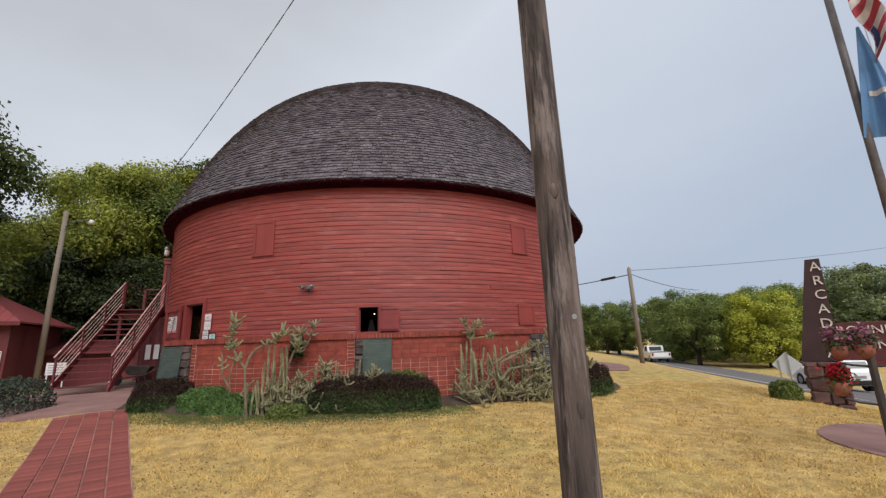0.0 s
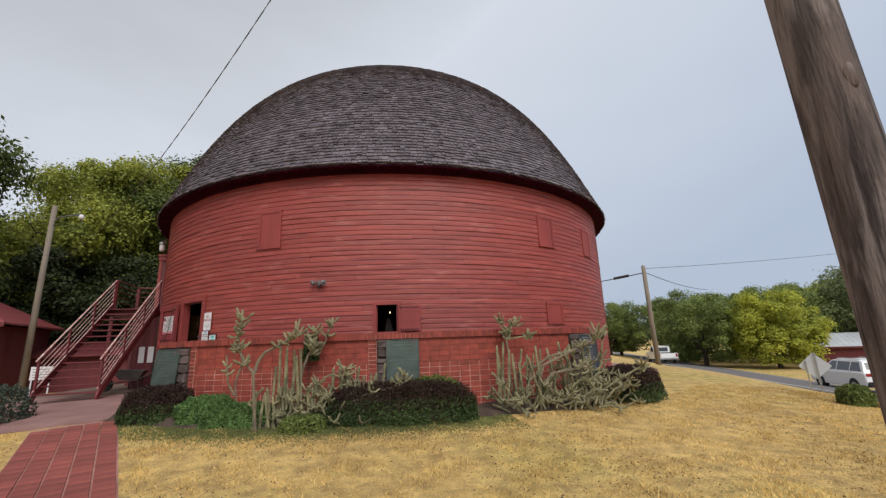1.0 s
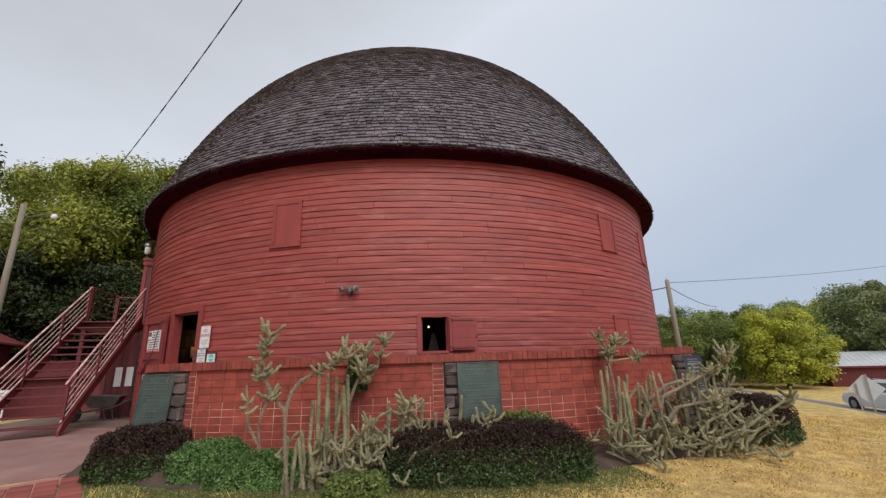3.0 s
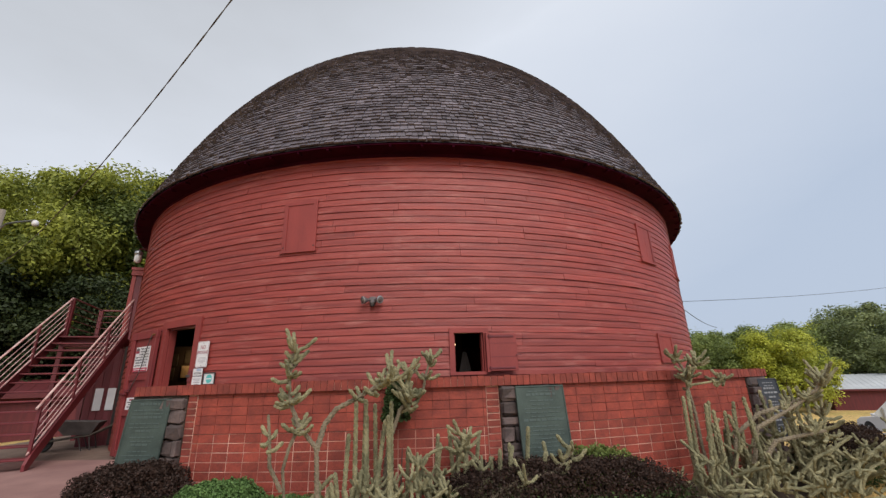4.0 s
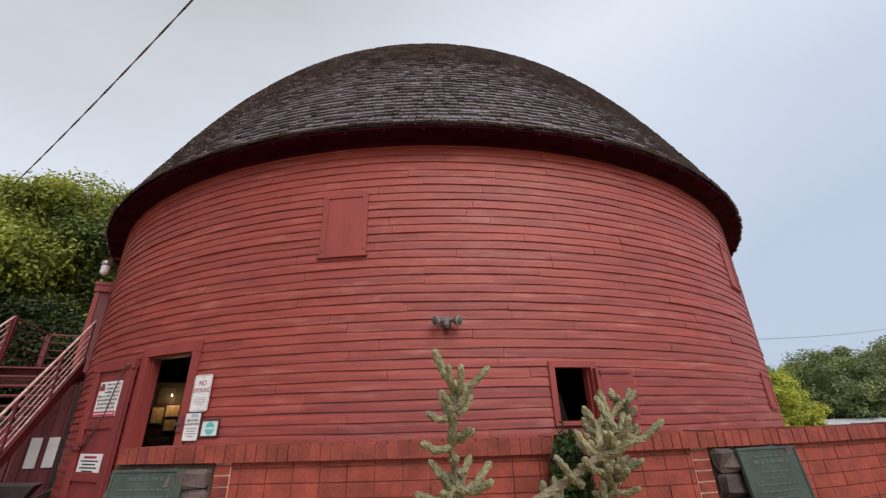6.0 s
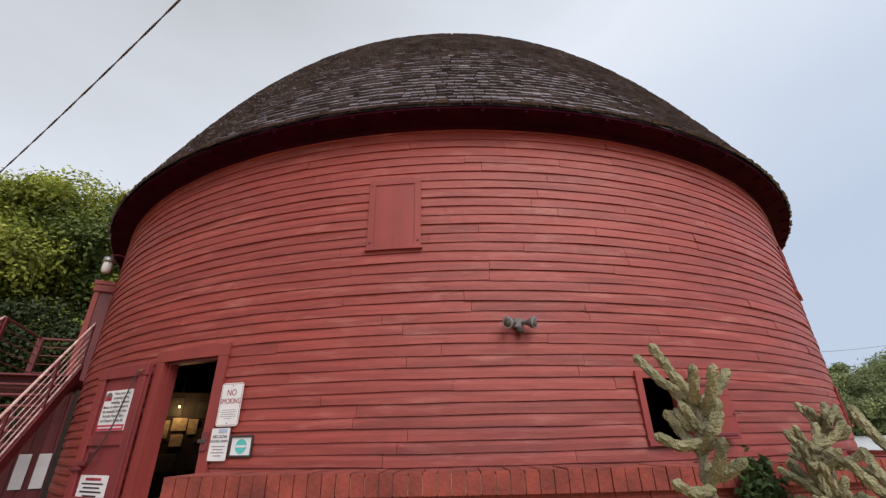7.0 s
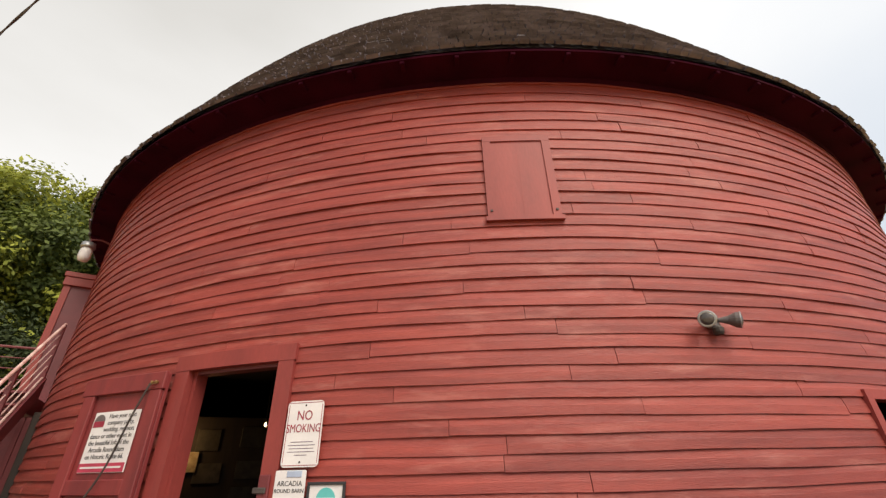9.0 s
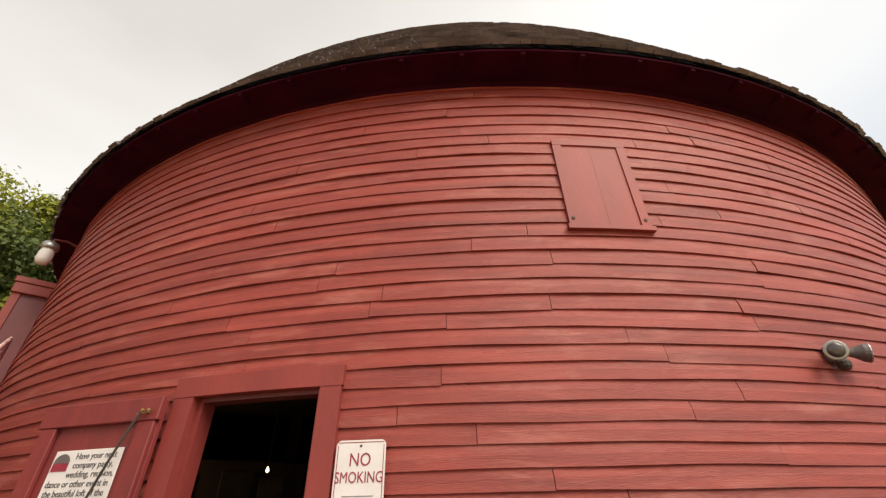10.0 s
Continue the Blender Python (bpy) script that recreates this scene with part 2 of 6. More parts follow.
    def arc(self, a0, a1, ri, ro, z0, z1, rtop=None, step=1.5):
        """A curved block about the origin, between two angles (degrees from -y, to the right); rtop: its outer radius at the top."""
        n = max(1, math.ceil(abs(a1 - a0) / step))
        rtop = ro if rtop is None else rtop
        base = len(self.v)
        for i in range(n + 1):
            a = radians(a0 + (a1 - a0) * i / n)
            s, c = math.sin(a), -math.cos(a)
            self.v += [(ri * s, ri * c, z0), (ro * s, ro * c, z0), (rtop * s, rtop * c, z1), (ri * s, ri * c, z1)]
        for i in range(n):
            k = base + 4 * i
            for j in range(4):
                j2 = (j + 1) % 4
                self.f.append((k + j, k + 4 + j, k + 4 + j2, k + j2))
        self.f += [(base, base + 1, base + 2, base + 3)[::-1], tuple(base + 4 * n + j for j in range(4))]
        return self

    def mesh(self, name, mat, smooth=False):
        me = bpy.data.meshes.new(name)
        me.from_pydata(self.v, [], self.f)
        bm = bmesh.new()
        bm.from_mesh(me)
        bmesh.ops.recalc_face_normals(bm, faces=bm.faces)
        bm.to_mesh(me)
        bm.free()
        if smooth:
            me.shade_smooth()
        me.materials.append(mat)
        return me


def part(name, b, mat, parent=None, label="", smooth=False, m=None):
    """One mesh object, from a Build or a ready mesh, under its thing or part."""
    me = b.mesh(name, mat, smooth) if isinstance(b, Build) else b
    ob = new(name, me)
    if parent is not None:
        ob.parent = parent
    if m is not None:
        ob.matrix_basis = m
    return tagged(ob, label)


def thing(name, x, y, z, label, category, group="", kind="", rz=0.0):
    ob = new(name)
    ob.empty_display_size = 0.2
    ob.matrix_basis = pose(x, y, z, 0, 0, rz)
    return tagged(ob, label, category, group, kind)


def lettering(name, text, size, mat, parent, m, extrude=0.002, label=""):
    """Built-in font, turned into a mesh, in the plane x-y of m, centred."""
    cu = bpy.data.curves.new(name, "FONT")
    cu.body, cu.size, cu.extrude, cu.align_x, cu.align_y = text, size, extrude, "CENTER", "CENTER"
    cu.resolution_u = 3
    tmp = bpy.data.objects.new(name + "_tmp", cu)
    me = bpy.data.meshes.new_from_object(tmp)
    bpy.data.objects.remove(tmp)
    me.materials.clear()
    me.materials.append(mat)
    ob = new(name, me)
    ob.parent = parent
    ob.matrix_basis = m
    return tagged(ob, label)


# ---------------------------------------------------------------- ground
CX, CY, R = -2.731, 19.465, 8.63


def height(x, y):
    """The lawn rises gently to the barn, and a little more on the side of the stairs."""
    d = math.hypot(x - CX, y - CY)
    z = 0.048 * 4.0 * math.log1p(math.exp((19.9 - max(d, 10.0)) / 4.0)) - 0.06
    left = max(0.0, min(1.0, (-4.5 - x) / 4.0)) * max(0.0, min(1.0, (17.0 - d) / 5.0))
    z += 0.13 * left
    near = max(0.0, min(1.0, (13.8 - d) / 2.6))
    z += 0.12 * near * near * (3 - 2 * near)
    # the bank down to the road on the far side, and the slow fall beyond it
    q = x - 0.25 * (y - 20)
    s = max(0.0, min(1.0, (q - 9.5) / 7.0))
    return z - 1.05 * s * s * (3 - 2 * s) - 0.11 * max(0.0, min(7.0, q - 16.5))


def polar(a, r, z=0.0):
    return (CX + r * math.sin(radians(a)), CY - r * math.cos(radians(a)), z)


def build_ground():
    xs = sorted(set([-900, -500, -300, -200, -150, -110, -80, -60, -45, -35] + [round(-28 + 0.5 * i, 2) for i in range(113)] + [32, 36, 45, 60, 80, 110, 150, 200, 300, 500, 900]))
    ys = sorted(set([-400, -150, -60, -30, -15, -8] + [round(-5 + 0.5 * i, 2) for i in range(91)] + [44, 50, 60, 80, 110, 150, 200, 300, 500, 1200]))
    vs = [(x, y, height(x, y)) for y in ys for x in xs]
    w = len(xs)
    fs = [(j * w + i, j * w + i + 1, (j + 1) * w + i + 1, (j + 1) * w + i) for j in range(len(ys) - 1) for i in range(w - 1)]
    me = bpy.data.meshes.new("ground")
    me.from_pydata(vs, [], fs)
    me.shade_smooth()
    me.materials.append(GRASS)
    tagged(new("ground", me), "dry straw-coloured lawn rising gently to the barn", "lawn", kind="structure")


def grass_material():
    m = material("dry_lawn", (0.76, 0.525, 0.190), (0.39, 0.258, 0.098), 4.5, 38, 0.95, 1.0, 0.05, fine_amount=0.45)
    nt = m.node_tree
    n, lk = nt.nodes.new, nt.links.new
    p = nt.nodes["Principled BSDF"]
    src = p.inputs["Base Color"].links[0].from_socket
    patch = n("ShaderNodeTexNoise")
    patch.inputs["Scale"].default_value, patch.inputs["Detail"].default_value = 0.22, 5
    tc = n("ShaderNodeTexCoord")
    lk(tc.outputs["Object"], patch.inputs["Vector"])
    r = n("ShaderNodeValToRGB")
    r.color_ramp.elements[0].position, r.color_ramp.elements[1].position = 0.50, 0.72
    lk(patch.outputs["Fac"], r.inputs[0])
    mix = n("ShaderNodeMixRGB")
    mix.blend_type = "MULTIPLY"
    mix.inputs[2].default_value = (0.80, 0.94, 0.74, 1)
    lk(r.outputs[0], mix.inputs[0])
    lk(src, mix.inputs[1])
    lk(mix.outputs[0], p.inputs["Base Color"])
    return m


GRASS = grass_material()
build_ground()


# ---------------------------------------------------------------- the barn
WALL_TOP, WALL_FOOT = 6.06, 0.55
# openings and covers in the wall: first and last angle, foot and head
DOOR = (-35.7, -29.45, 0.75, 3.08)
WINDOW = (3.2, 6.55, 2.06, 2.69)
HOLES = [DOOR, WINDOW]
barn = thing("round_barn", CX, CY, 0, "large round red clapboard barn with a dark shingled dome roof", "barn")


def core_wall():
    b = Build()
    angles = sorted(set([i * 3.0 - 180 for i in range(121)] + [h[0] for h in HOLES] + [h[1] for h in HOLES]))
    levels = sorted(set([WALL_FOOT - 0.3, 6.25] + [h[2] for h in HOLES] + [h[3] for h in HOLES]))
    for a0, a1 in zip(angles, angles[1:]):
        for z0, z1 in zip(levels, levels[1:]):
            if any(h[0] - 0.01 <= a0 and a1 <= h[1] + 0.01 and h[2] - 0.01 <= z0 and z1 <= h[3] + 0.01 for h in HOLES):
                continue
            b.arc(a0, a1, R - 0.11, R - 0.012, z0, z1, step=9)
    return part("wall", b, REDWOOD, barn, "red wooden wall of lapped boards")


barn_wall = core_wall()


def lap(b, a0, a1, z0, z1, dr, ph):
    """One board with a proud lapped foot and a shallow drip groove half way up its face, a little wavy along its length."""
    n = max(1, math.ceil((a1 - a0) / 1.6))
    h = z1 - z0
    base = len(b.v)
    for i in range(n + 1):
        deg = a0 + (a1 - a0) * i / n
        a = radians(deg)
        s, c = math.sin(a), -math.cos(a)
        w = 0.0042 * math.sin(deg * 0.23 + ph) + 0.0026 * math.sin(deg * 0.71 + 2.3 * ph)
        out = dr + 0.0035 * max(0.0, math.sin(deg * 0.37 + 1.7 * ph)) + 0.002 * math.sin(deg * 0.93 + ph)
        b.v.extend((r * s, r * c, z) for r, z in ((R - 0.03, z0 + w), (R + 0.0175 + out, z0 + w), (R + 0.0135 + out, z0 + w + 0.50 * h), (R + 0.0115 + out * 0.9, z0 + w + 0.52 * h), (R + 0.0020 + dr * 0.4, z1 + w), (R - 0.03, z1 + w)))
    k = 6
    for i in range(n):
        for j in range(k - 1):
            p = base + i * k + j
            b.f.append((p, p + k, p + k + 1, p + 1))
    b.f.append(tuple(base + j for j in range(k))[::-1])
    b.f.append(tuple(base + n * k + j for j in range(k)))


def siding():
    """Lapped boards, course by course, in uneven lengths, cut at the openings."""
    rnd = random.Random(5)
    rest = Build()
    z, made = 0.584, 0
    cuts = [(DOOR[0] - 0.3, DOOR[1] + 0.3, 0, 3.12), (WINDOW[0] - 0.1, WINDOW[1] + 0.1, 2.02, 2.70)]
    while z < WALL_TOP:
        # the courses widen a little towards the eave
        course = 0.1176 + 0.0152 * max(0.0, min(1.0, (z - 2.3) / 3.2))
        top = min(z + course + 0.012, WALL_TOP + 0.02)
        ph = rnd.uniform(0, 6.28)
        a = -100 + rnd.uniform(-10, 0)
        while a < 80:
            end = a + rnd.choice((9, 12, 18, 23, 27, 31)) * rnd.uniform(0.8, 1.1)
            spans = [(a, end - 0.03)]
            for c in cuts:
                if c[2] < z + course * 0.9 and z + course * 0.1 < c[3]:
                    spans = [s for p, q in spans for s in ((p, min(q, c[0])), (max(p, c[1]), q)) if s[1] - s[0] > 0.15]
            for p, q in spans:
                dz, dr = rnd.gauss(0, 0.0035), abs(rnd.gauss(0, 0.003))
                if rnd.random() < 0.06:
                    dr += 0.007
                near = -64 < p < 50 and made < 420
                b = Build() if near else rest
                lap(b, p, q, z + dz, top + dz, dr, ph + rnd.gauss(0, 0.25))
                if near:
                    part("plank", b, SIDING, barn_wall)
                    made += 1
            a = end
        z += course
    tagged(part("far_planks", rest, SIDING, barn_wall, "boards round the far side"), kind="stuff")
    b = Build()
    b.arc(80, 262, R - 0.03, R + 0.012, WALL_FOOT, WALL_TOP + 0.02, step=3)
    part("back_boarding", b, REDWOOD, barn_wall)


def trim():
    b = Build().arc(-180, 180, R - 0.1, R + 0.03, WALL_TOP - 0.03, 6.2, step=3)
    part("frieze", b, EAVESHADE, barn, "red board under the eave, shade put into its colour")


PEAK, EAVE_R, EAVE_Z = 6.393, 9.02, 6.16


def dome_z(r):
    return EAVE_Z + PEAK * max(0.0, 1 - (r / EAVE_R) ** 3.95) ** 1.1


def dome_profile(n=700):
    """Even steps along the roof's slope, from the eave up: (radius, height)."""
    rs = [EAVE_R * math.cos(0.5 * math.pi * i / n) for i in range(n + 1)]
    pts = [(r, dome_z(r)) for r in rs]
    length = [0.0]
    for p, q in zip(pts, pts[1:]):
        length.append(length[-1] + math.dist(p, q))
    return pts, length


def roof():
    pts, length = dome_profile()
    b = Build()
    rows = pts[::20] + [pts[-1]]
    sides = 120
    for r, z in rows:
        for s in range(sides):
            a = 2 * math.pi * s / sides
            b.v.append((max(r - 0.02, 0.01) * math.sin(a), -max(r - 0.02, 0.01) * math.cos(a), z - 0.02))
    for i in range(len(rows) - 1):
        for s in range(sides):
            k, k2 = i * sides + s, i * sides + (s + 1) % sides
            b.f.append((k, k2, k2 + sides, k + sides))
    body = part("roof", b, SHINGLE, barn, "dark weathered wooden shingle dome", smooth=True)
    rnd = random.Random(8)
    rest, made = Build(), 0
    exposure, along, row = 0.118, 0.0, 0
    while along < length[-1] - 0.25:
        k = np.searchsorted(length, along)
        k2 = min(np.searchsorted(length, along + exposure * 1.35), len(pts) - 1)
        (r0, z0), (r1, z1) = pts[k], pts[k2]
        nx, nz = (z1 - z0), (r0 - r1)
        L = math.hypot(nx, nz)
        nx, nz = nx / L, nz / L
        a = -118 + rnd.uniform(0, 1)
        row_dz = rnd.gauss(0, 0.006)
        while a < 112:
            w = rnd.uniform(0.085, 0.19) / max(r0, 0.5) * 57.3
            g = rnd.uniform(0.006, 0.016) / max(r0, 0.5) * 57.3
            t = rnd.uniform(0.030, 0.050)
            drop = rnd.gauss(0, 0.012) + row_dz
            if rnd.random() < 0.05:
                drop += rnd.choice((-0.045, 0.03))
            sx, cx2 = math.sin(radians(a + g)), -math.cos(radians(a + g))
            sx2, cx3 = math.sin(radians(a + w)), -math.cos(radians(a + w))
            tz = z0 - drop * nx
            tr = r0 + drop * nz
            o, oz = tr + nx * t, tz + nz * t
            i0, iz = tr + nx * 0.002, tz + nz * 0.002
            v = [(o * sx, o * cx2, oz), (o * sx2, o * cx3, oz), (r1 * sx2, r1 * cx3, z1 + 0.003), (r1 * sx, r1 * cx2, z1 + 0.003),
                 (i0 * sx, i0 * cx2, iz), (i0 * sx2, i0 * cx3, iz)]
            f = [(0, 1, 2, 3), (4, 5, 1, 0), (4, 0, 3), (1, 5, 2)]
            if row < 3 and -33 < a < 12 and made < 300:
                me = bpy.data.meshes.new("shingle")
                me.from_pydata(v, [], f)
                me.materials.append(SHINGLE1)
                part("shingle", me, SHINGLE1, body)
                made += 1
            else:
                rest.add(v, f)
            a += w
        along += exposure * rnd.uniform(0.94, 1.06)
        row += 1
    me = bpy.data.meshes.new("shingles")
    me.from_pydata(rest.v, [], rest.f)
    me.materials.append(SHINGLE)
    tagged(part("shingles", me, SHINGLE, body), kind="stuff")
    # soffit ring and rafter tails, in the red that holds the eave's shade
    part("soffit", Build().arc(-180, 180, R - 0.05, EAVE_R - 0.03, 6.10, 6.13, rtop=EAVE_R - 0.03, step=3), EAVESHADE, barn, "red boards under the eave, shade put into their colour")
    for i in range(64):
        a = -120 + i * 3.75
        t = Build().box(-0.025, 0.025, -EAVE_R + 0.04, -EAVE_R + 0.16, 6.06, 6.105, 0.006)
        part("rafter_tail", t, EAVESHADE, barn, m=pose(0, 0, 0, 0, 0, a))
    part("peak_cap", Build().lathe([(0.34, EAVE_Z + PEAK - 0.06), (0.30, EAVE_Z + PEAK + 0.02), (0.05, EAVE_Z + PEAK + 0.06)], 20), SHINGLE, barn)


def shutter(a0, a1, z0, z1, closed=True):
    """A boarded shutter in a plain frame, with a drip board at its foot."""
    mid = (a0 + a1) / 2
    t = part("shutter", Build().arc(a0 + 0.45, a1 - 0.45, R, R + 0.030, z0 + 0.05, z1 - 0.06, step=0.6), REDWOOD, barn, "closed red boarded shutter")
    part("frame_board", Build().arc(a0, a0 + 0.52, R, R + 0.042, z0 + 0.04, z1 - 0.02), REDWOOD, t)
    part("frame_board", Build().arc(a1 - 0.52, a1, R, R + 0.042, z0 + 0.04, z1 - 0.02), REDWOOD, t)
    part("head_board", Build().arc(a0, a1, R, R + 0.044, z1 - 0.062, z1), REDWOOD, t)
    part("drip_board", Build().arc(a0 - 0.12, a1 + 0.12, R, R + 0.062, z0, z0 + 0.042), REDWOOD, t)
    part("board_joint", Build().arc(mid - 0.012, mid + 0.012, R + 0.02, R + 0.0312, z0 + 0.06, z1 - 0.08), REDWOOD, t)
    for a in (a0 + 0.25, a1 - 0.25):
        part("screw", Build().arc(a - 0.07, a + 0.07, R + 0.03, R + 0.050, z0 + 0.10, z0 + 0.12), IRON, t)
    return mid


siding()
trim()
roof()
for cover in ((-17.4, -12.95, 4.22, 5.22), (34.1, 38.4, 4.32, 5.23), (50.3, 54.4, 4.34, 5.25), (34.5, 39.1, 2.16, 2.76)):
    shutter(*cover)


# ---------------------------------------------------------------- door, window, signs and lamps of the barn
def on_wall(a, z, out=0.0):
    """A pose on the barn's wall, in the barn's own space: x along the wall, y outwards is -y, z up."""
    r = R + out
    return pose(r * math.sin(radians(a)), -r * math.cos(radians(a)), z, 0, 0, a)


def flat_on_wall(a, z, out):
    """The same, with x-y as the upright plane that faces outwards (for lettering)."""
    return on_wall(a, z, out) @ pose(0, 0, 0, 90, 0, 0)


def door_frame():
    a0, a1, z0, z1 = DOOR
    d = part("doorway", Build().arc(a0 - 1.15, a1 + 1.02, R - 0.02, R + 0.050, z1, z1 + 0.135, step=1), REDWOOD, barn, "plain red head board over the open doorway")
    part("jamb", Build().arc(a1, a1 + 0.95, R - 0.02, R + 0.046, z0, z1), REDWOOD, d)
    part("jamb", Build().arc(a0 - 1.1, a0, R - 0.02, R + 0.046, z0, z1), REDWOOD, d)
    for a in (a0 + 0.12, a1 - 0.12):
        part("reveal", Build().arc(a - 0.12, a + 0.12, R - 0.13, R - 0.02, z0, z1), REDWOOD, d)
    part("reveal_head", Build().arc(a0, a1, R - 0.13, R - 0.02, z1 - 0.03, z1), REDDARK, d)
    part("threshold", Build().arc(a0, a1, R - 0.32, R + 0.08, z0 - 0.05, z0), CONCRETE, d)
    part("latch_plate", Build().box(-0.045, 0.045, -0.02, 0.0, -0.1, 0.1, 0.006), REDDARK, d, "painted latch box", m=on_wall(a1 + 0.35, 2.15, 0.047))
    part("latch_bolt", Build().box(-0.075, 0.03, -0.035, -0.015, -0.02, 0.02, 0.006), IRON, d, m=on_wall(a1 + 0.35, 2.15, 0.047))


def door_leaf():
    """The leaf stands open, swung nearly back on the wall: framed, with two recessed panels."""
    leaf = part("door", Build().box(-1.0, 0.0, -0.035, 0.0, 0.0, 2.32, 0.004), REDDOOR, barn, "open red panelled door swung back to the wall", m=pose(-7.945 - CX, 12.497 - CY, 0.745, 0, 0, -35.5))
    for x0, x1 in ((-1.0, -0.86), (-0.14, 0.0)):
        part("stile", Build().box(x0, x1, -0.070, -0.037, 0.0, 2.18, 0.006), REDDOOR, leaf)
    part("top_rail", Build().box(-1.03, 0.02, -0.076, -0.037, 2.18, 2.33, 0.006), REDDOOR, leaf)
    for z in (0.0, 0.72, 1.38):
        part("rail", Build().box(-0.86, -0.14, -0.066, -0.037, z, z + 0.115, 0.006), REDDOOR, leaf)
    part("hasp", Build().box(-0.90, -0.72, -0.084, -0.070, 1.16, 1.21, 0.005).box(-0.76, -0.72, -0.084, -0.070, 1.16, 1.34, 0.005).box(-0.76, -0.60, -0.084, -0.070, 1.30, 1.34, 0.005), REDDARK, leaf, "painted iron hasp")
    part("slide_bolt", Build().box(-1.0, -0.82, -0.095, -0.070, 1.10, 1.15, 0.005).tube([(-1.02, -0.09, 1.125), (-0.78, -0.09, 1.125)], 0.012), REDDARK, leaf)
    h = Build()
    for x in (-0.10, -0.05):
        h.lathe([(0.010, 0), (0.010, 0.02), (0.015, 0.024), (0.006, 0.03)], 8, pose(x, -0.076, 2.24, 90, 0, 0))
    part("brass_hook", h.tube([(-0.13, -0.1, 2.22), (-0.02, -0.1, 2.225)], 0.006, 6), BRASS, leaf, "two small brass hooks")
    b = Build()
    pts = []
    for i in range(15):
        k = i / 14
        pts.append((-0.10 - 0.5 * k, -0.105 - 0.01 * math.sin(k * 9), 2.23 - 1.05 * k - 0.10 * math.sin(k * math.pi)))
    part("chain", b.tube(pts, 0.008, 6), IRON, leaf, "thin dark hanging chain")
    sign = part("party_notice", Build().box(-0.78, -0.20, -0.048, -0.038, 1.545, 2.03, 0.003), WHITE, leaf, "white printed notice for hiring the loft")
    face = pose(-0.49, -0.0495, 0, 90, 0, 0)
    lines = ("Have your next", "company party,", "wedding, reunion,", "dance or other event in", "the beautiful loft of the", "Arcadia Round Barn", "on Historic Route 66.")
    for i, text in enumerate(lines):
        x = 0.08 if i < 3 else 0.0
        lettering("notice_line", text, 0.055, INKBLACK, sign, pose(x, 0, 1.990 - 0.054 * i, 0, 0, 0) @ face, 0.001)
    part("notice_band", Build().box(-0.775, -0.205, -0.0500, -0.0485, 1.550, 1.618), PINKINK, sign, "crimson band at the foot")
    part("notice_band_text", Build().box(-0.75, -0.24, -0.0515, -0.0503, 1.578, 1.592), WHITE, sign)
    dome = Build()
    ring = [(0.07 * math.cos(math.pi * i / 10), 0.055 * math.sin(math.pi * i / 10)) for i in range(11)]
    dome.add([(x - 0.695, -0.0500, 1.955 + z) for x, z in ring] + [(x - 0.695, -0.0512, 1.955 + z) for x, z in ring],
             [tuple(range(11)), tuple(range(11, 22))[::-1]] + [(i, i + 11, i + 12, i + 1) for i in range(10)])
    part("barn_picture_roof", dome, LAMPGREY, sign)
    part("barn_picture_wall", Build().box(-0.765, -0.625, -0.0512, -0.0500, 1.905, 1.954), INKRED, sign)
    low = part("rules_notice", Build().box(-0.80, -0.22, -0.048, -0.038, 0.745, 1.06, 0.003), WHITE, leaf, "white notice with dark and red lines")
    for i in range(6):
        w = (0.16, 0.22, 0.17, 0.22, 0.14, 0.19)[i]
        part("notice_bar", Build().box(-0.51 - w, -0.51 + w, -0.0505, -0.0485, 1.005 - 0.042 * i, 1.022 - 0.042 * i + (0.012 if i == 0 else 0)), INKRED if i == 0 else INKBLACK, low)


def rounded_plate(w, h, t, r, n=5):
    pts = []
    for cx, cz, s in ((w / 2 - r, h / 2 - r, 0), (-w / 2 + r, h / 2 - r, 90), (-w / 2 + r, -h / 2 + r, 180), (w / 2 - r, -h / 2 + r, 270)):
        for i in range(n + 1):
            a = radians(s + 90 * i / n)
            pts.append((cx + r * math.cos(a), cz + r * math.sin(a)))
    k = len(pts)
    b = Build()
    b.add([(x, -t, z) for x, z in pts] + [(x, 0, z) for x, z in pts], [tuple(range(k)), tuple(range(k, 2 * k))[::-1]] + [(i, (i + 1) % k, k + (i + 1) % k, k + i) for i in range(k)])
    return b


